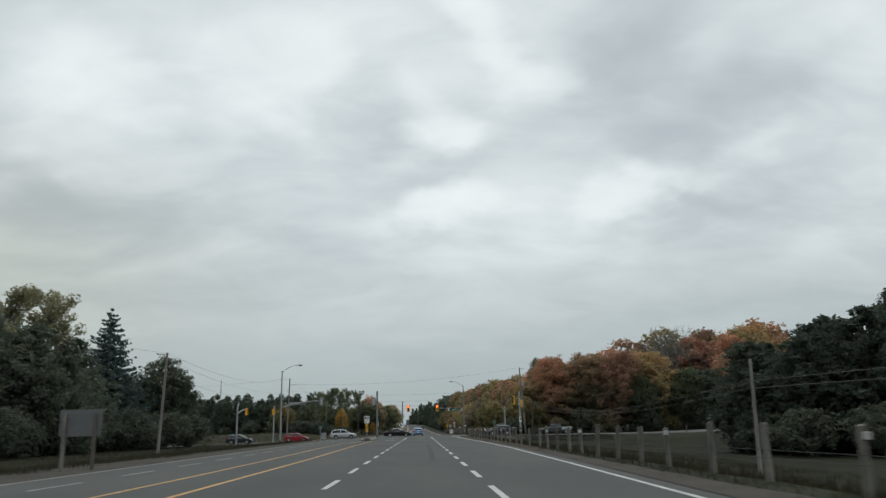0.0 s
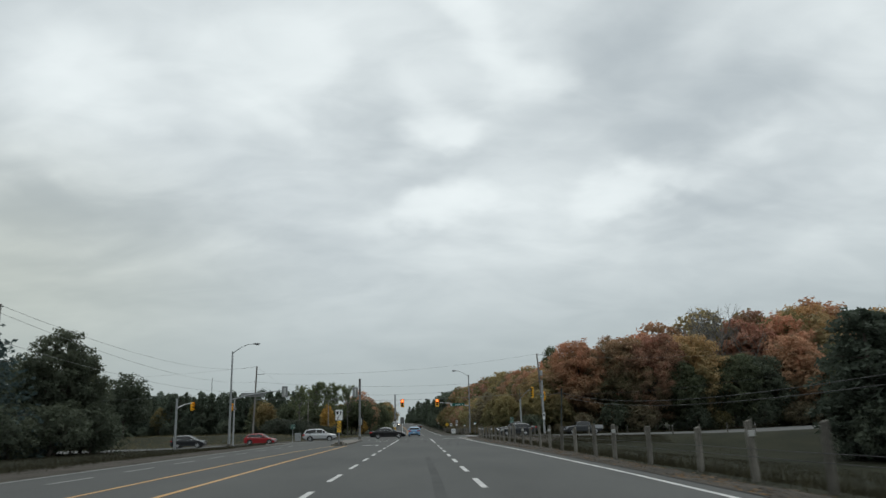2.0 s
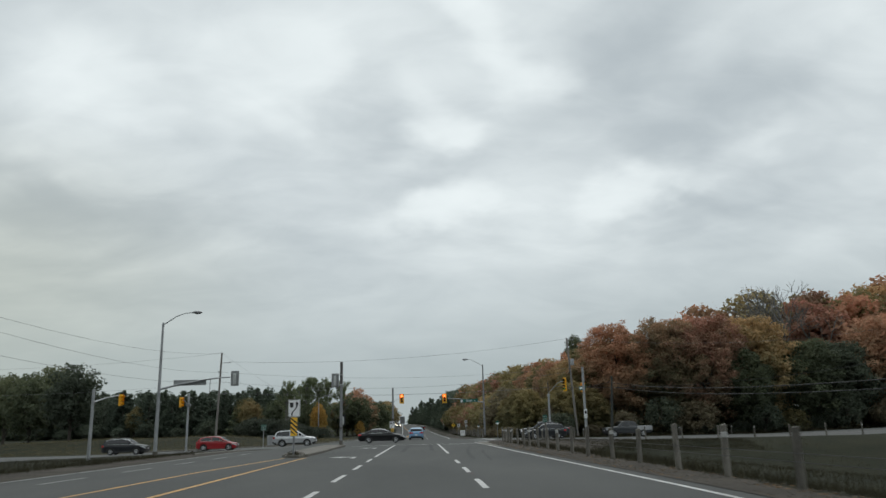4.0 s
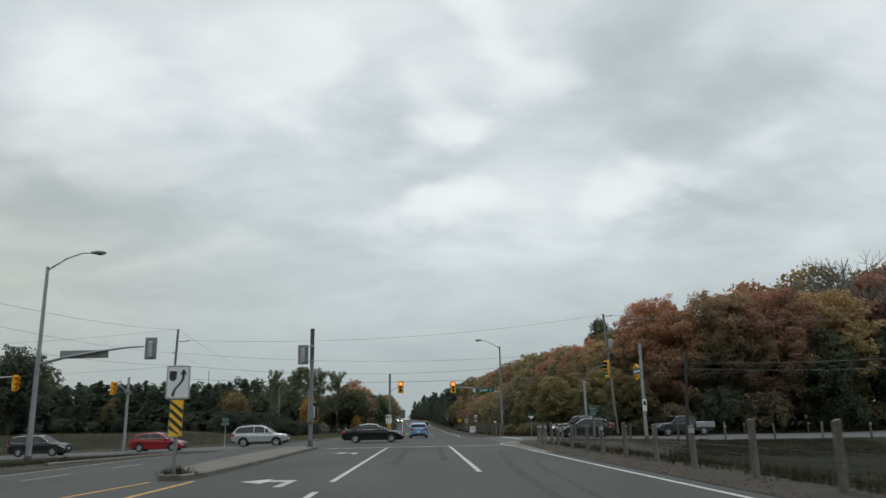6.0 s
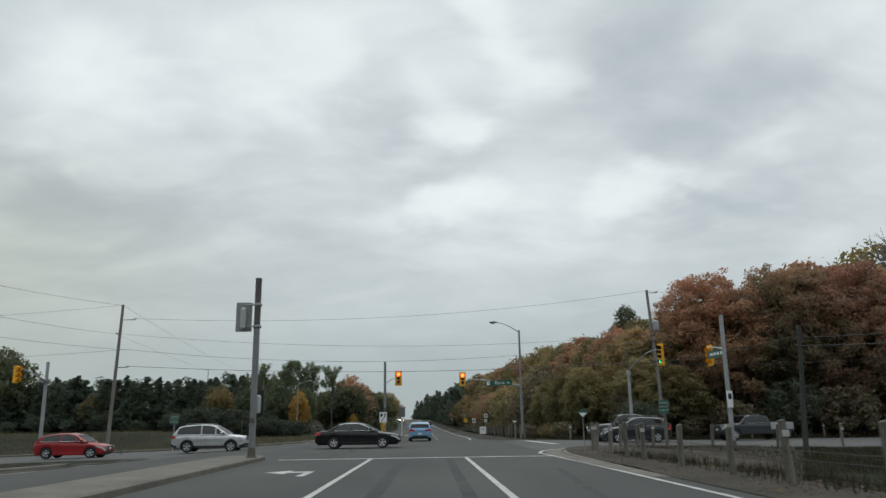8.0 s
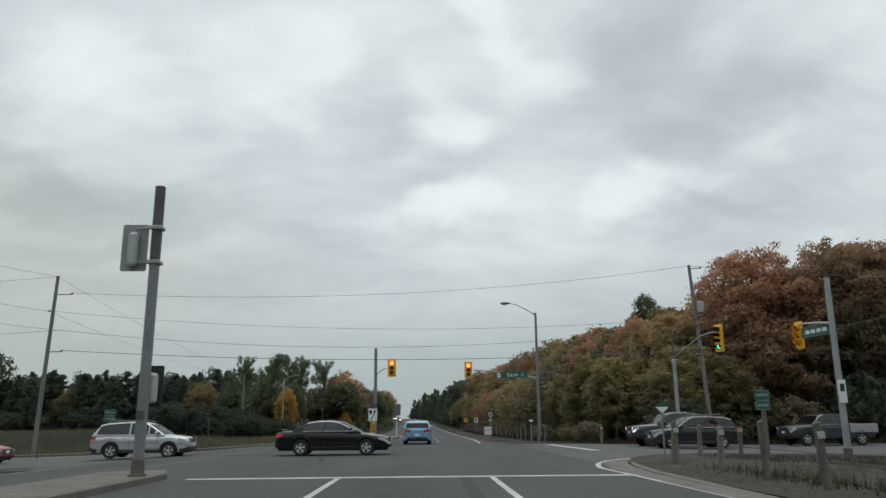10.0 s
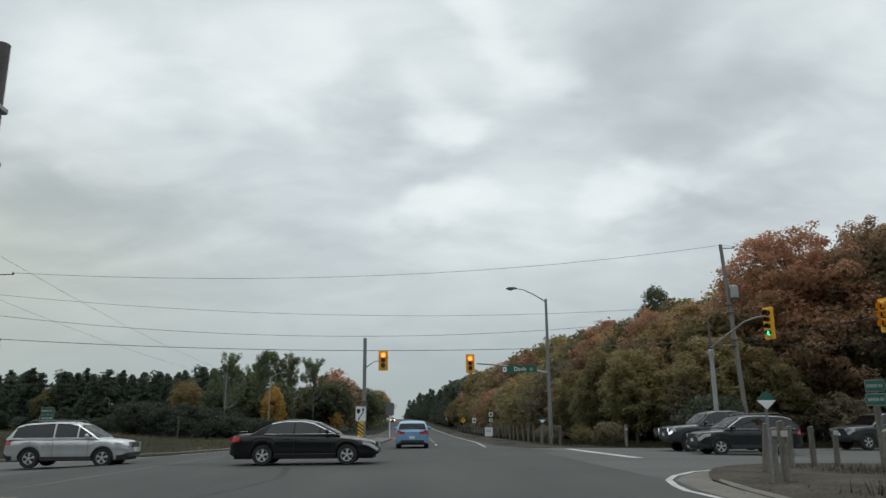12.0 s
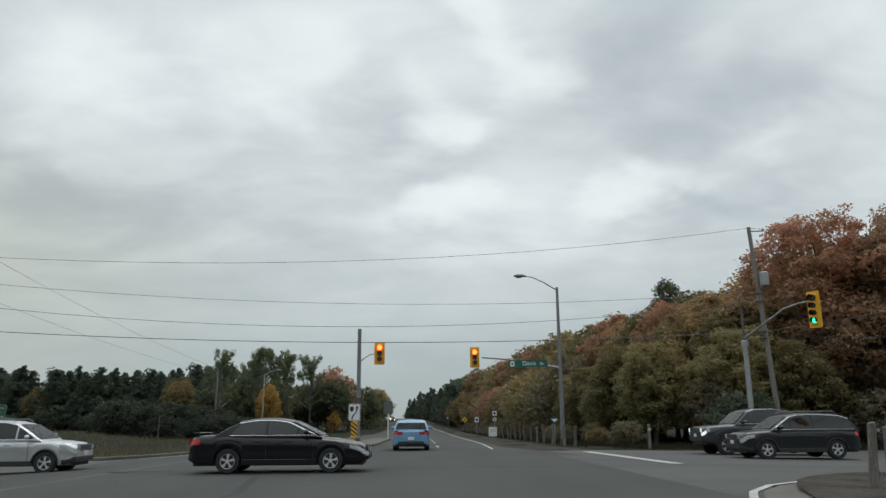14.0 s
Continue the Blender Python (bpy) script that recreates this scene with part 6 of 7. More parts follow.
def bare(seed):
    rng = np.random.default_rng(seed)
    limbs = []

    def grow(p, d, l_, r, depth):
        q = p + d * l_
        mid_ = (p + q) / 2 + rng.normal(size=3) * l_ * 0.05
        limbs.append(([p, mid_, q], [r, r * 0.85, r * 0.65]))
        if depth == 0:
            return
        for _ in range(3 if depth > 1 else 4):
            e_ = d * 0.85 + rng.normal(size=3) * 0.42 + np.array([0, 0, 0.18])
            grow(q, e_ / np.linalg.norm(e_), l_ * (0.62 + 0.2 * rng.random()), r * 0.58, depth - 1)
    grow(np.array([0, 0, -0.02]), np.array([0, 0, 1.0]), 0.30, 0.018, 5)
    return limbs, None


TREE_KINDS = {}


def tree_kind(name, build, bark=BARK):
    limbs, pts = build
    TREE_KINDS[name] = (trunk_mesh(limbs, bark, 4 if pts is None else 5), None if pts is None else leaf_mesh("crown", pts))


for s in range(3):
    tree_kind("front%d" % s, broadleaf(50 + s, 62000, 0.0070, 260, wide=0.38 + 0.02 * s, low=0.04, rad0=0.034, rad1=0.036))
for s in range(3):
    tree_kind("near%d" % s, broadleaf(10 + s, 30000, 0.0108, 210, wide=0.37 + 0.03 * s, low=0.04, rad0=0.038, rad1=0.038))
for s in range(3):
    tree_kind("fine%d" % s, broadleaf(30 + s, 22000, 0.0122, 160, wide=0.37 + 0.03 * s, low=0.04))
for s in range(4):
    tree_kind("round%d" % s, broadleaf(20 + s, 7200, 0.0195, 110, wide=0.36 + 0.025 * s, low=0.06, rad0=0.055))
for s in range(3):
    tree_kind("low%d" % s, broadleaf(40 + s, 2600, 0.032, 60, low=0.0, wide=0.62, rad0=0.09, rad1=0.06))
for s in range(3):
    tree_kind("far%d" % s, broadleaf(60 + s, 5200, 0.0210, 90, wide=0.42, low=0.06, rad0=0.065, rad1=0.05))
for s in range(3):
    tree_kind("pine%d" % s, pine(70 + s, 10000, 0.0138, 0.25 + 0.02 * s, low=0.0, boughs=210, tuft=0.042, rise=0.09))
for s in range(4):
    tree_kind("farpine%d" % s, pine(80 + s, 6400, 0.0122, 0.17 + 0.015 * s, low=0.03, top=0.72, boughs=120, tuft=0.032, rise=0.06, limbs_shown=5, tall=1.1))
tree_kind("spruce", spruce(90))
for s in range(2):
    tree_kind("poplar%d" % s, poplar(100 + s), GREY_BARK)
for s in range(2):
    tree_kind("bare%d" % s, bare(110 + s), GREY_BARK)

RUST = foliage("rust_leaves", [(0.123, 0.133, 0.076), (0.205, 0.162, 0.098), (0.350, 0.212, 0.128), (0.470, 0.238, 0.146), (0.440, 0.188, 0.132)])
RED = foliage("red_leaves", [(0.122, 0.128, 0.077), (0.221, 0.149, 0.097), (0.362, 0.176, 0.125), (0.388, 0.152, 0.120)])
ORANGE = foliage("orange_leaves", [(0.120, 0.129, 0.071), (0.248, 0.202, 0.103), (0.444, 0.289, 0.140), (0.561, 0.318, 0.156)])
OLIVE = foliage("olive_leaves", [(0.080, 0.083, 0.048), (0.140, 0.128, 0.063), (0.213, 0.167, 0.078), (0.291, 0.179, 0.088)])
YELLOW = foliage("yellow_leaves", [(0.118, 0.122, 0.070), (0.204, 0.186, 0.090), (0.292, 0.236, 0.110), (0.360, 0.246, 0.116)])
GOLD = foliage("gold_leaves", [(0.281, 0.190, 0.063), (0.427, 0.264, 0.073), (0.539, 0.303, 0.082)])
PALE = foliage("pale_leaves", [(0.158, 0.158, 0.092), (0.251, 0.238, 0.139), (0.343, 0.317, 0.185)], 0.2)
SCRUB = foliage("brown_scrub", [(0.113, 0.103, 0.067), (0.184, 0.155, 0.100), (0.267, 0.214, 0.133)], 0.2)
# darker copy of the green leaves: shade of dense growth put into the colour
SHADED_GREEN = foliage("shaded_green_leaves", [(0.054, 0.066, 0.049), (0.079, 0.095, 0.066), (0.117, 0.129, 0.086)], 0.2)
GREEN = foliage("green_leaves", [(0.058, 0.071, 0.046), (0.090, 0.106, 0.062), (0.140, 0.152, 0.083), (0.196, 0.192, 0.103)], 0.2)
FRESH = foliage("light_green_leaves", [(0.098, 0.118, 0.068), (0.150, 0.174, 0.092), (0.215, 0.236, 0.120)], 0.2)
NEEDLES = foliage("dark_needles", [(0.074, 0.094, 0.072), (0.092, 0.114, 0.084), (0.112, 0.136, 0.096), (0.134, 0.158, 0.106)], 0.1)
# darker still: shade in the colour keeps the thicket's sky-facing tops dim
SHADED_THICKET = foliage("shaded_thicket_leaves", [(0.030, 0.038, 0.029), (0.044, 0.053, 0.038), (0.066, 0.072, 0.048)], 0.2)
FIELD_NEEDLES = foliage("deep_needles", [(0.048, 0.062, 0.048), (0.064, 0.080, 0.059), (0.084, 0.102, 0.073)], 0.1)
BLUE_NEEDLES = foliage("spruce_needles", [(0.048, 0.071, 0.070), (0.071, 0.102, 0.096), (0.110, 0.143, 0.133)], 0.2)
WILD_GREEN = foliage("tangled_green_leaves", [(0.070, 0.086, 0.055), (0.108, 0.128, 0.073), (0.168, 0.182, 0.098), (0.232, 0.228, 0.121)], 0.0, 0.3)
WILD_NEEDLES = foliage("massed_needles", [(0.066, 0.086, 0.066), (0.084, 0.106, 0.078), (0.104, 0.126, 0.090), (0.126, 0.148, 0.100)], 0.0, 0.3)
WILD_OLIVE = foliage("massed_autumn_leaves", [(0.075, 0.088, 0.051), (0.133, 0.142, 0.070), (0.206, 0.190, 0.086), (0.292, 0.209, 0.097)], 0.0, 0.3)
WORDS = {"rust_leaves": "rust-brown", "red_leaves": "dull red", "orange_leaves": "orange", "olive_leaves": "olive and brown", "yellow_leaves": "yellow-green", "gold_leaves": "golden", "green_leaves": "dark green", "shaded_green_leaves": "shade-darkened green", "brown_scrub": "brown half-bare", "pale_leaves": "pale yellow-green", "light_green_leaves": "light green",
         "dark_needles": "dark green", "deep_needles": "very dark green", "shaded_thicket_leaves": "dark tangled", "spruce_needles": "blue-green"}
tree_rng = random.Random(7)


def tree(kind, x, y, h, leaves=None, girth=1.0, group="", sink=0.0):
    trunk, crown = TREE_KINDS[kind]
    base = kind.rstrip("0123456789")
    t_ = new("shrub" if base == "low" and h < 5 else "tree")
    t_.empty_display_size = 0.5
    z = land(x, y) - 0.1 - sink
    t_.matrix_basis = Matrix.LocRotScale((x, y, z), Euler((0, 0, tree_rng.uniform(0, 6.28))), (h * girth, h * girth, h))
    word = WORDS[leaves.name] if leaves else "grey"
    form = {"front": "broad-crowned maple in autumn leaf", "near": "broad-crowned maple in autumn leaf", "fine": "broad-crowned maple in autumn leaf", "round": "round-crowned maple in autumn leaf", "low": "bushy tree branching from the ground", "far": "broadleaf tree at the edge of the wood", "pine": "pine with ragged boughs", "farpine": "pine in the distant wood",
            "spruce": "conical spruce standing alone", "poplar": "slender poplar with thin leaves", "bare": "leafless tree with fine upright twigs"}[base]
    tagged(t_, word + " " + form, "shrub" if base == "low" and h < 5 else "tree", group or "roadside trees")
    o = new("trunk", trunk)
    o.parent = t_
    if crown:
        if not crown.materials:
            crown.materials.append(leaves)
        c = new("crown", crown)
        c.parent = t_
        c.material_slots[0].link = "OBJECT"
        c.material_slots[0].material = leaves
    return t_


def R(a, b):
    return tree_rng.uniform(a, b)


def some(*options):
    return tree_rng.choice(options)


# wood beyond the cross road, on the right
FRONT = [(29.2, 161, 16.4, RUST), (35.5, 158.5, 17.2, RUST), (41, 158.5, 17.2, RED), (45.5, 155.5, 12.0, GREEN), (49, 159, 17.0, ORANGE), (54.5, 157, 13.0, GREEN), (60, 156.5, 12.5, SHADED_GREEN), (66.5, 158, 16.0, RUST), (73, 157, 14.0, GREEN), (80, 158, 15.5, RED), (87, 157, 15.0, SHADED_GREEN), (95, 158, 17, RUST), (104, 158, 17, OLIVE)]
for x, y, h, m in FRONT:
    tree(("front%d" if x < 42 else "fine%d" if x < 70 else "round%d") % tree_rng.randrange(3), x, y, h * 1.04, m, R(0.98, 1.12))
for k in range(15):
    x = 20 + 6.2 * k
    tree("low%d" % (k % 3), x + R(-1.5, 1.5), 153.6 + R(-0.6, 1.2), R(3.0, 5.5), some(OLIVE, SCRUB, SHADED_GREEN, SHADED_GREEN), R(0.9, 1.2), "undergrowth")
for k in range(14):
    tree("low%d" % (k % 3), 23 + 5.1 * k + R(-1.2, 1.2), 154.2 + R(-0.4, 0.5), R(1.8, 3.2), some(SCRUB, SHADED_GREEN, SHADED_GREEN), R(1.0, 1.4), "undergrowth")
for k in range(13):
    x = 31 + 7 * k
    if 49 < x < 66:
        continue
    tree("round%d" % (k % 4), x + R(-2, 2), 168 + R(-2, 3), R(18.8, 21.2) - 4.5 * smooth01((46 - x) / 12), some(RUST, ORANGE, RED, OLIVE, RUST), R(0.95, 1.15))
for k in range(8):
    x = 45 + 7.6 * k
    tree("round%d" % (k % 3), x + R(-2, 2), 181 + R(-3, 4), R(22, 25) - 2.0 * smooth01((62 - x) / 15), some(RUST, ORANGE, OLIVE, YELLOW), R(0.95, 1.15))
tree("near1", 31.5, 202, 20.6, GREEN, 0.5)
for x, y, h, m in ((73, 175, 24.0, YELLOW), (78.5, 177, 24.4, ORANGE), (68, 178, 22.5, RED)):
    tree("fine%d" % (int(x) % 3), x, y, h, m, 0.9)
for x, y, h in ((57, 167, 23.4), (60.5, 169, 22.6), (53.8, 170, 21.8)):
    tree("bare%d" % (int(x) % 2), x, y, h, None, 1.25)
# along the right of the road ahead
for k in range(46):
    y = 160 + 5.4 * k
    off = 15.5 - 4.0 * smooth01((y - 200) / 180)
    far = y > 255
    lod = "far" if far else ("fine" if k < 5 else ("low" if k % 2 else "round"))
    conifer = y > 330
    m = (YELLOW, OLIVE, YELLOW, OLIVE, YELLOW)[k] if k < 5 else some(YELLOW, OLIVE, YELLOW, SCRUB, ORANGE) if y < 230 else some(OLIVE, RED, OLIVE, YELLOW, RED)
    if conifer:
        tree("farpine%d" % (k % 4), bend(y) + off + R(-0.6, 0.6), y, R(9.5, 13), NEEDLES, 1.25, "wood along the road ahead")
    else:
        tree("%s%d" % (lod, k % 3), bend(y) + off + R(-0.8, 0.8), y + R(-1, 1), R(6.5, 9.0), m, R(0.95, 1.15), "wood along the road ahead")
    h2 = 11.6 + 0.4 * k + R(-0.3, 0.3) if k < 6 else R(13.6, 15.4) if y < 215 else R(14.5, 17.0)
    tree(("far%d" if y > 215 else "round%d" if k > 5 else "near%d" if k < 3 else "fine%d") % (k % 3), bend(y) + off + 7 + R(-1, 1), y + 2 + R(-1, 1), h2, NEEDLES if conifer else ((OLIVE, ORANGE, RUST, OLIVE, ORANGE, RUST)[k] if k < 6 else some(OLIVE, RUST, RED, OLIVE, YELLOW)), R(0.9, 1.05), "wood along the road ahead")
    if k % 2 == 0 and y < 300:
        tree(("far%d" if y > 215 else "round%d" if y > 185 else "fine%d") % (k % 3), bend(y) + off + 15 + R(-1, 1), y + 3, R(15.6, 17.6) - (1.2 if k < 4 else 0), NEEDLES if conifer else some(OLIVE, RUST, RUST, ORANGE), R(1.0, 1.15), "wood along the road ahead")
for k in range(16):
    y = 408 + 9 * k
    tree("farpine%d" % (k % 4), bend(y) + 11.5 + R(-0.8, 2.5), y, R(10, 13.5), NEEDLES, 1.3, "wood along the road ahead")
for x, y, h, m in ((20.6, 157.6, 8.2, YELLOW), (23.8, 156.6, 7.2, OLIVE), (18.4, 156.6, 5.0, SCRUB)):
    tree("near%d" % (int(x) % 3), x, y, h, m, 1.2, "wood along the road ahead")
for k in range(26):
    y = 153 + 5.0 * k
    tree("low%d" % (k % 3), bend(y) + 11.6 + R(-0.7, 0.8), y, R(0.9, 1.7) if y < 190 else R(1.6, 3.0), some(OLIVE, SCRUB, SCRUB), R(1.0, 1.3), "undergrowth")
# dark pines standing in the field on the right
for x, y, h in ((44.6, 100.5, 14), (49, 106, 14.5), (52, 98, 16), (57, 103, 17.5), (48, 93, 14), (55, 91, 17), (62, 95, 19.5), (66, 104, 19), (61, 85, 18.5), (70, 90, 20), (76, 98, 20), (72, 80, 19)):
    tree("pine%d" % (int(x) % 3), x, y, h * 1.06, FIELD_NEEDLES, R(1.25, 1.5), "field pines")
for x, y, h in ((43.4, 97, 6), (45, 93, 5.5), (45, 88, 6), (49, 97, 5.5), (52, 88, 6), (56, 84, 6), (60, 80, 6), (50, 82, 6)):
    tree("low%d" % (int(x) % 3), x, y, h, SHADED_GREEN, 1.1, "field pines")
# left of the road before the crossing
tree("spruce", -36.5, 89.1, 17.0, BLUE_NEEDLES, 0.95, "trees left of the road")
tree("near2", -33.3, 99.5, 12.2, SHADED_GREEN, 0.98, "trees left of the road")
tree("round0", -38.5, 104, 10.0, SHADED_GREEN, 1.1, "trees left of the road")
for x, y, h, m, kd in ((-36.6, 73.8, 15.2, PALE, "poplar0"), (-41.8, 76, 16.0, PALE, "poplar1"), (-42, 70, 13.2, NEEDLES, "pine0"), (-47, 73, 13.5, NEEDLES, "pine1"), (-52, 78, 15, SHADED_GREEN, "pine2"), (-34.6, 68.5, 11.8, NEEDLES, "pine2"), (-37.2, 66, 12.4, NEEDLES, "pine0"), (-33.4, 72.5, 10.2, NEEDLES, "pine1"), (-35.2, 78, 11.6, NEEDLES, "pine2"), (-40, 79, 11, SHADED_GREEN, "fine1"), (-46, 84, 12, SHADED_GREEN, "pine0"),
                      (-36, 66, 10.5, SHADED_GREEN, "fine0"), (-41, 62, 11.5, NEEDLES, "pine1"), (-48, 62, 13, SHADED_GREEN, "pine2"), (-44, 92, 11, SHADED_GREEN, "pine1"), (-55, 70, 15, SHADED_GREEN, "round0")):
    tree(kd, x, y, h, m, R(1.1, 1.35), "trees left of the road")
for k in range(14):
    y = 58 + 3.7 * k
    tree("low%d" % (k % 3), -29.5 - R(0, 3) - (2 if y < 75 else 0), y, R(2.8, 4.8), SHADED_GREEN, R(1.0, 1.3), "undergrowth")
    tree("low%d" % (k % 3), -35.5 - R(0, 4), y + 2, R(4.5, 6.5), SHADED_GREEN, R(1.0, 1.3), "undergrowth")
# beyond the crossing on the left: poplars, maples, distant pines
for x, y, h, m, kd in ((-30.5, 226, 12.2, FRESH, "poplar0"), (-28.5, 241, 13.9, FRESH, "poplar1"), (-26.0, 246, 14.2, FRESH, "poplar0"), (-23.5, 243, 13.2, FRESH, "poplar1"), (-31.5, 250, 12.4, FRESH, "poplar1"), (-20.5, 252, 13.9, FRESH, "poplar0"),
                      (-17.8, 264, 13.4, RUST, "far1"), (-16.6, 256, 10.6, GREEN, "far0"), (-19.8, 257, 10.2, GREEN, "far2"), (-15.5, 275, 11.0, GREEN, "far2"), (-19.5, 270, 10.5, GREEN, "far0"), (-13.8, 296, 10.6, GREEN, "far1"), (-12.9, 330, 11.0, OLIVE, "far2"), (-13.5, 345, 11.5, ORANGE, "far0"),
                      (-22.5, 258, 9.5, OLIVE, "far2"), (-24.5, 236, 9, GREEN, "far0"), (-30, 238, 9.5, GREEN, "far1"), (-36, 246, 10, GREEN, "far2"), (-44, 250, 9.5, OLIVE, "far0")):
    tree(kd, x, y, h, m, R(0.95, 1.15) if kd[0] == "f" else R(0.85, 1.05), "trees beyond the crossing")
tree("round2", -23.4, 228, 8.0, GOLD, 0.66, "trees beyond the crossing")
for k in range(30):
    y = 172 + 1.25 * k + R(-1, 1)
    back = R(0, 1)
    tree("low%d" % (k % 3), -18.2 - 0.06 * max(0, 196 - y) - 11 * back, y + 9 * back, R(1.5, 2.4) + 2.2 * back, SHADED_THICKET, R(1.1, 1.4), "thicket beyond the crossing")
tree("low1", -15.9, 252, 4.2, GOLD, 0.6, "trees beyond the crossing")
for k in range(16):
    y = 350 + 14 * k
    tree("far%d" % (k % 3), bend(y) - 11.5 + R(-1, 1), y, R(9.5, 12), some(GREEN, NEEDLES, OLIVE, ORANGE), 1.1, "trees beyond the crossing")
for k in range(58):
    x = -38 - 1.95 * k
    y = 262 + 0.42 * (-38 - x) + R(-4, 4)
    h = R(11.0, 13.8) + 0.014 * (-38 - x)
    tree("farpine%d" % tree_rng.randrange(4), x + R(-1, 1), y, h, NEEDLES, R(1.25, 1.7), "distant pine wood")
    if k % 18 == 5:
        tree("far%d" % (k % 3), x, 257 + 0.42 * (-38 - x), R(8.5, 11), some(OLIVE, GREEN), 0.8, "distant pine wood")
    if k % 5 == 0:
        tree("low%d" % (k % 3), x, 254 + 0.42 * (-38 - x), R(3, 5), some(SHADED_GREEN, NEEDLES), 1.3, "distant pine wood")
for x, y, h in ((-112, 292, 23), (-118, 296, 24), (-125, 298, 22.5), (-133, 303, 22), (-142, 310, 22)):
    tree("far%d" % (int(-x) % 3), x, y, h, GREEN, 0.8, "distant pine wood")
for k in range(9):
    tree("far%d" % (k % 3), -56 - 9 * k, 178 + 5 * k + R(-3, 3), R(11, 14), some(GREEN, SHADED_GREEN, GREEN), 1.0, "trees left of the cross road")


# far woods close the horizon
def far_wood(name, line, rows, h0, h1, material, label, seed, size=1.1, dense=34):
    rng = np.random.default_rng(seed)
    cen, rad = [], []
    for (xa, ya), (xb, yb) in zip(line, line[1:]):
        n = int(math.hypot(xb - xa, yb - ya) / 4.5)
        for k in range(n):
            for r_ in range(rows):
                x, y = xa + (xb - xa) * k / n + rng.normal() * 2, ya + (yb - ya) * k / n + 6 * r_ + rng.normal() * 2
                h = h0 + (h1 - h0) * rng.random()
                z = land(x, y)
                for j in range(4):
                    cen.append((x + rng.normal() * 0.8, y + rng.normal() * 0.8, z + h * (0.2 + 0.25 * j)))
                    rad.append(h * (0.26 - 0.05 * j))
    cen, rad = np.array(cen), np.array(rad)
    pts = leaf_arrays(rng, cen, rad, np.full(len(cen), dense), size, 1.0, 0.3, 0.4)
    me = leaf_mesh(name, pts)
    me.materials.append(material)
    return tagged(new(name, me), label, "woodland", kind="stuff")


far_wood("far_wood", [(-34, 270), (-90, 296), (-150, 320), (-215, 350)], 3, 10.5, 14.0, WILD_NEEDLES, "dark dense pine wood behind the field", 2, 0.33, 80)
far_wood("far_wood", [(-48, 262), (-30, 262), (-15, 284), (-13, 330)], 2, 6, 9, WILD_GREEN, "dark dense wood beyond the crossing", 15, 0.42)
far_wood("far_wood", [(34, 262), (30, 330), (22, 420)], 2, 11, 15.5, WILD_OLIVE, "autumn wood deep along the road ahead", 16, 0.5)
far_wood("far_wood", [(-420, 480), (-200, 430), (-60, 460)], 2, 13, 19, WILD_NEEDLES, "dark distant conifer wood along the horizon", 3)
far_wood("far_wood", [(-420, 200), (-330, 320), (-230, 400)], 2, 13, 18, WILD_NEEDLES, "dark distant conifer wood along the horizon", 4)
far_wood("far_wood", [(120, 165), (240, 170), (420, 120)], 3, 14, 20, WILD_OLIVE, "autumn wood along the cross road", 5)
far_wood("far_wood", [(-400, 60), (-160, 95), (-62, 60), (-58, -60)], 3, 11, 16, WILD_GREEN, "dark wood behind the verge", 6, 0.7)
far_wood("far_wood", [(30, 190), (70, 197), (125, 188)], 2, 10, 15, WILD_GREEN, "dark wood deep behind the front trees", 17, 0.5, 60)
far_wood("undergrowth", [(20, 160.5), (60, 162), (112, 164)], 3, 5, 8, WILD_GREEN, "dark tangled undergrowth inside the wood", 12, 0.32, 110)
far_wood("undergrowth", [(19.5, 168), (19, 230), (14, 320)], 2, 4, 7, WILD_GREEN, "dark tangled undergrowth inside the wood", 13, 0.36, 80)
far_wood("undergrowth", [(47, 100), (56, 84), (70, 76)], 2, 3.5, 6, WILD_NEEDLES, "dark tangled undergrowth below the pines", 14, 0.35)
far_wood("far_wood", [(85, 90), (100, 20), (90, -80)], 3, 13, 18, WILD_NEEDLES, "dark pines behind the field", 8, 0.8)
far_wood("far_wood", [(40, 480), (25, 600), (-10, 720)], 2, 11, 15, WILD_GREEN, "distant wood near the crest", 9)
far_wood("far_wood", [(-75, 560), (-55, 640), (-70, 760)], 2, 10, 14, WILD_NEEDLES, "distant wood near the crest", 10)


# ---------- grass and weeds ----------
def tufts(name, places, h0, h1, material, label, seed, blades=7, spread_=0.16):
    rng = np.random.default_rng(seed)
    n = len(places)
    p = np.repeat(np.array(places), blades, axis=0)
    m = len(p)
    p[:, :2] += rng.normal(size=(m, 2)) * spread_
    a = rng.random(m) * 6.283
    h = (h0 + (h1 - h0) * rng.random(m) ** 1.6)
    lean_ = rng.normal(size=(m, 2)) * 0.28 * h[:, None]
    w = 0.006 + 0.008 * rng.random(m)
    side = np.stack([np.cos(a), np.sin(a)], axis=1) * w[:, None]
    q = np.zeros((m, 3, 3))
    q[:, 0, :2], q[:, 0, 2] = p[:, :2] - side, p[:, 2] - 0.05
    q[:, 1, :2], q[:, 1, 2] = p[:, :2] + side, p[:, 2] - 0.05
    q[:, 2, :2], q[:, 2, 2] = p[:, :2] + lean_, p[:, 2] + h
    me = leaf_mesh(name, q.reshape(-1, 3))
    me.materials.append(material)
    return tagged(new(name, me), label, "grass", kind="stuff")


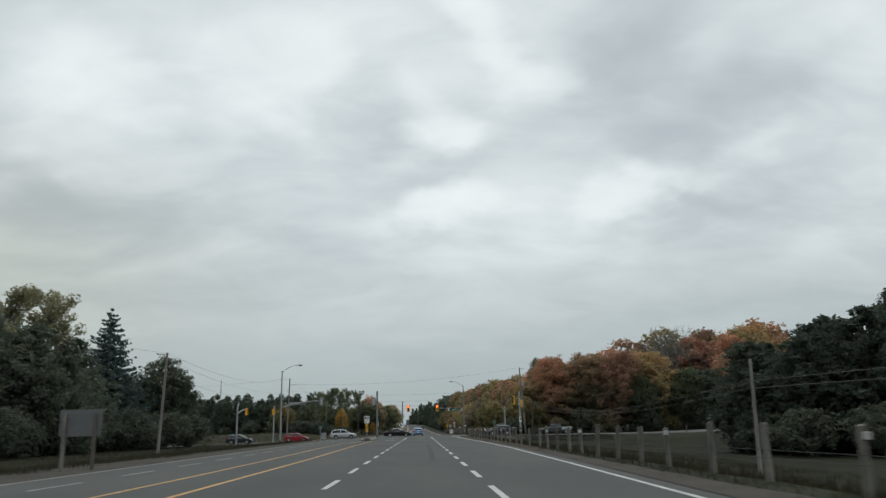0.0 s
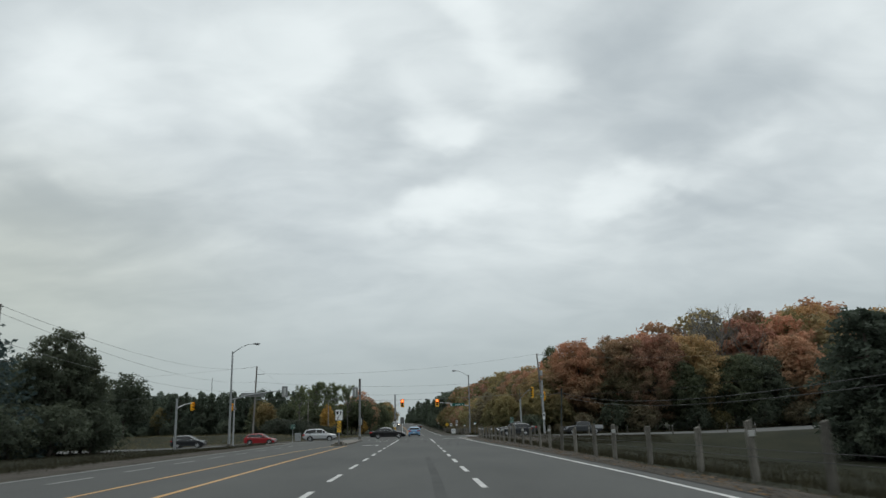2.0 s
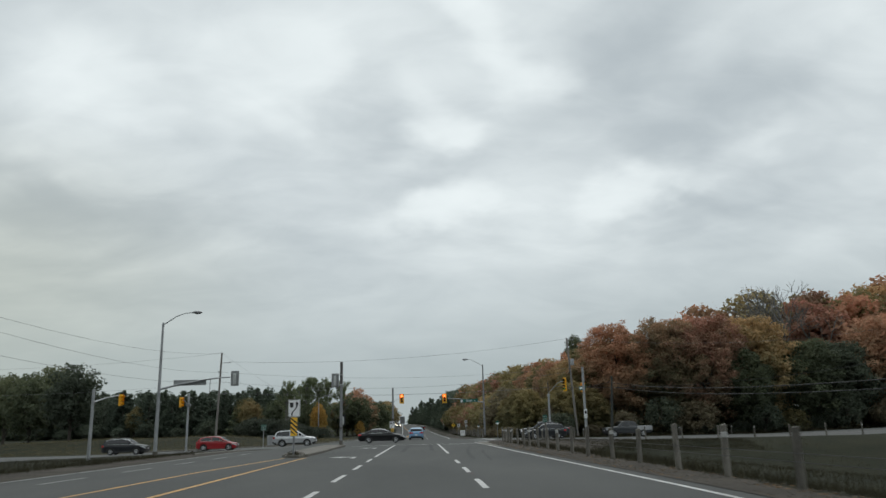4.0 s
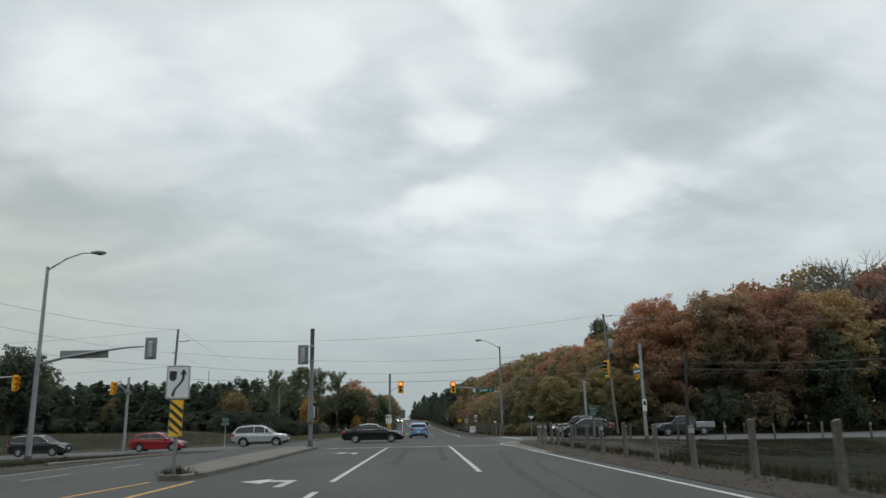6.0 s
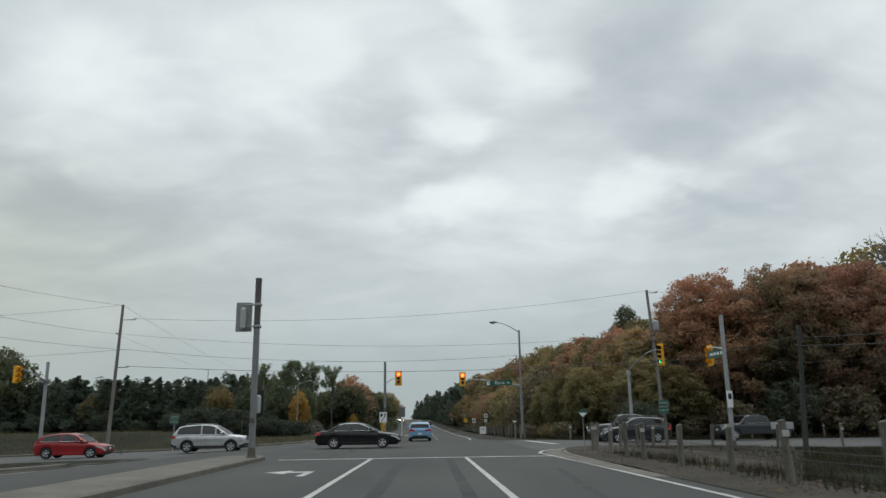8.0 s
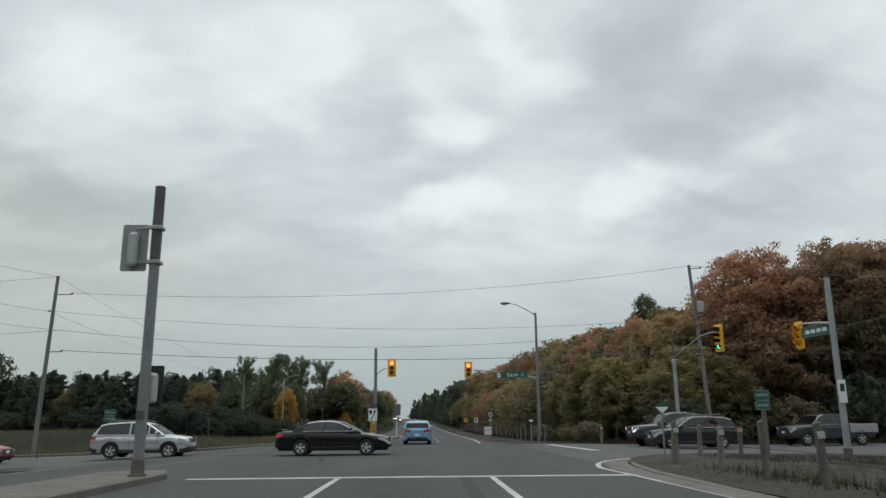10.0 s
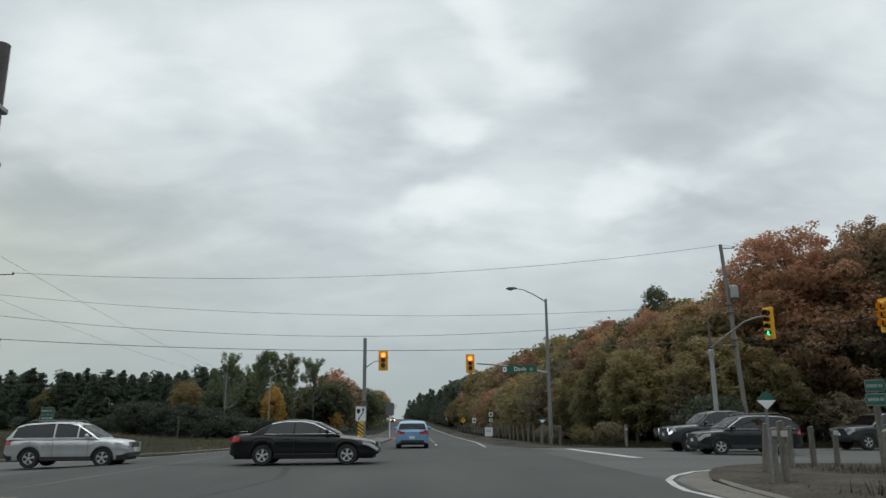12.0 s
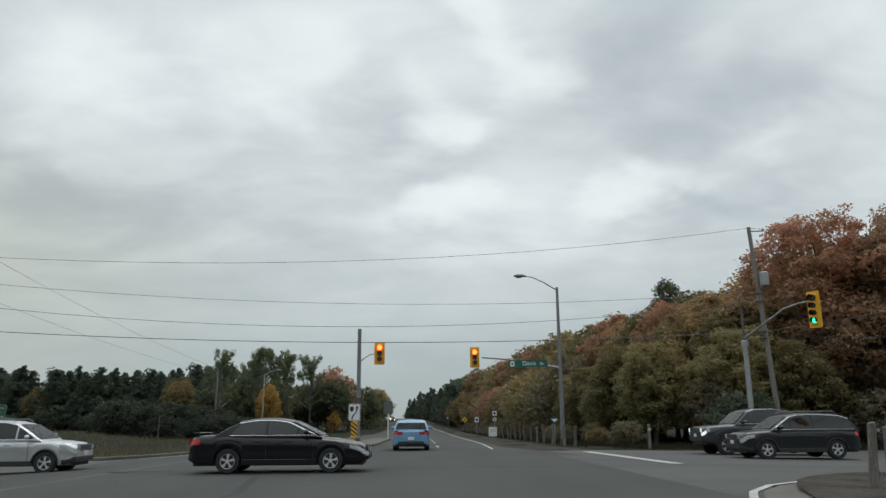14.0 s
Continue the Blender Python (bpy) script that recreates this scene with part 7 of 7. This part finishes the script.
gr = random.Random(21)
field = []
for _ in range(9000):
    y = gr.uniform(-8, 124)
    x = max(GRAVEL_EDGE(min(y, 119)) + 0.1 + gr.random() ** 1.2 * 26, 15.0 if y > 110 else 0)
    field.append((x, y, land(x, y)))
tufts("grass", field, 0.05, 0.24, GRASS, "dry brown grass and weeds in the roadside field", 1, 11, 0.32)
verge = []
for _ in range(4200):
    y = gr.uniform(20, 116)
    x = EDGE_LEFT(y) - 2.3 - gr.random() ** 1.4 * 16
    verge.append((x, y, land(x, y)))
meadow = []
for _ in range(5200):
    x = gr.uniform(-64, -11.5)
    y = gr.uniform(146 + max(0, (x + 14) * 0.8), 188)
    meadow.append((x, y, land(x, y)))
tufts("grass", meadow, 0.10, 0.40, TAN_GRASS, "tan dry grass on the rise beyond the crossing", 7, 11, 0.3)
tufts("grass", verge, 0.08, 0.35, GRASS, "dry roadside grass on the mown verge", 2, 8, 0.3)
rough, corner_weeds = [], []
for _ in range(2600):
    y = gr.uniform(152, 260)
    x = bend(y) + 8.3 + gr.random() * 4.5
    rough.append((x, y, land(x, y)))
for _ in range(1800):
    x = gr.uniform(10, 60)
    y = CROSS_FAR(x) + gr.uniform(1.0, 4)
    rough.append((x, y, land(x, y)))
for _ in range(3000):
    x = gr.uniform(10.0, 30)
    y = gr.uniform(117, 126.3)
    if y < 128 - (x - 9.4) * 0.2 and x > 9.6 + (126 - y) * 0.25:
        corner_weeds.append((x, y, land(x, y)))
tufts("grass", corner_weeds, 0.05, 0.26, GRASS, "low brown weeds behind the dirt corner", 5, 12, 0.3)
post_weeds = []
for _ in range(1500):
    y = gr.uniform(-6, 118)
    x = POST_LINE(y) + 0.15 + gr.random() ** 1.5 * 2.6
    post_weeds.append((x, y, land(x, y)))
tufts("grass", post_weeds, 0.08, 0.42, GRASS, "tall dry weeds behind the guide posts", 6, 9, 0.22)
tufts("grass", rough, 0.12, 0.48, GRASS, "rank brown weeds along the guide posts", 3, 11, 0.25)
tufts("grass", [(-6.36 + gr.gauss(0, 0.2), 90.7 + gr.gauss(0, 0.22), 0.15) for _ in range(60)], 0.05, 0.26, GRASS, "dry weeds round the sign post on the median", 4, 7, 0.06)
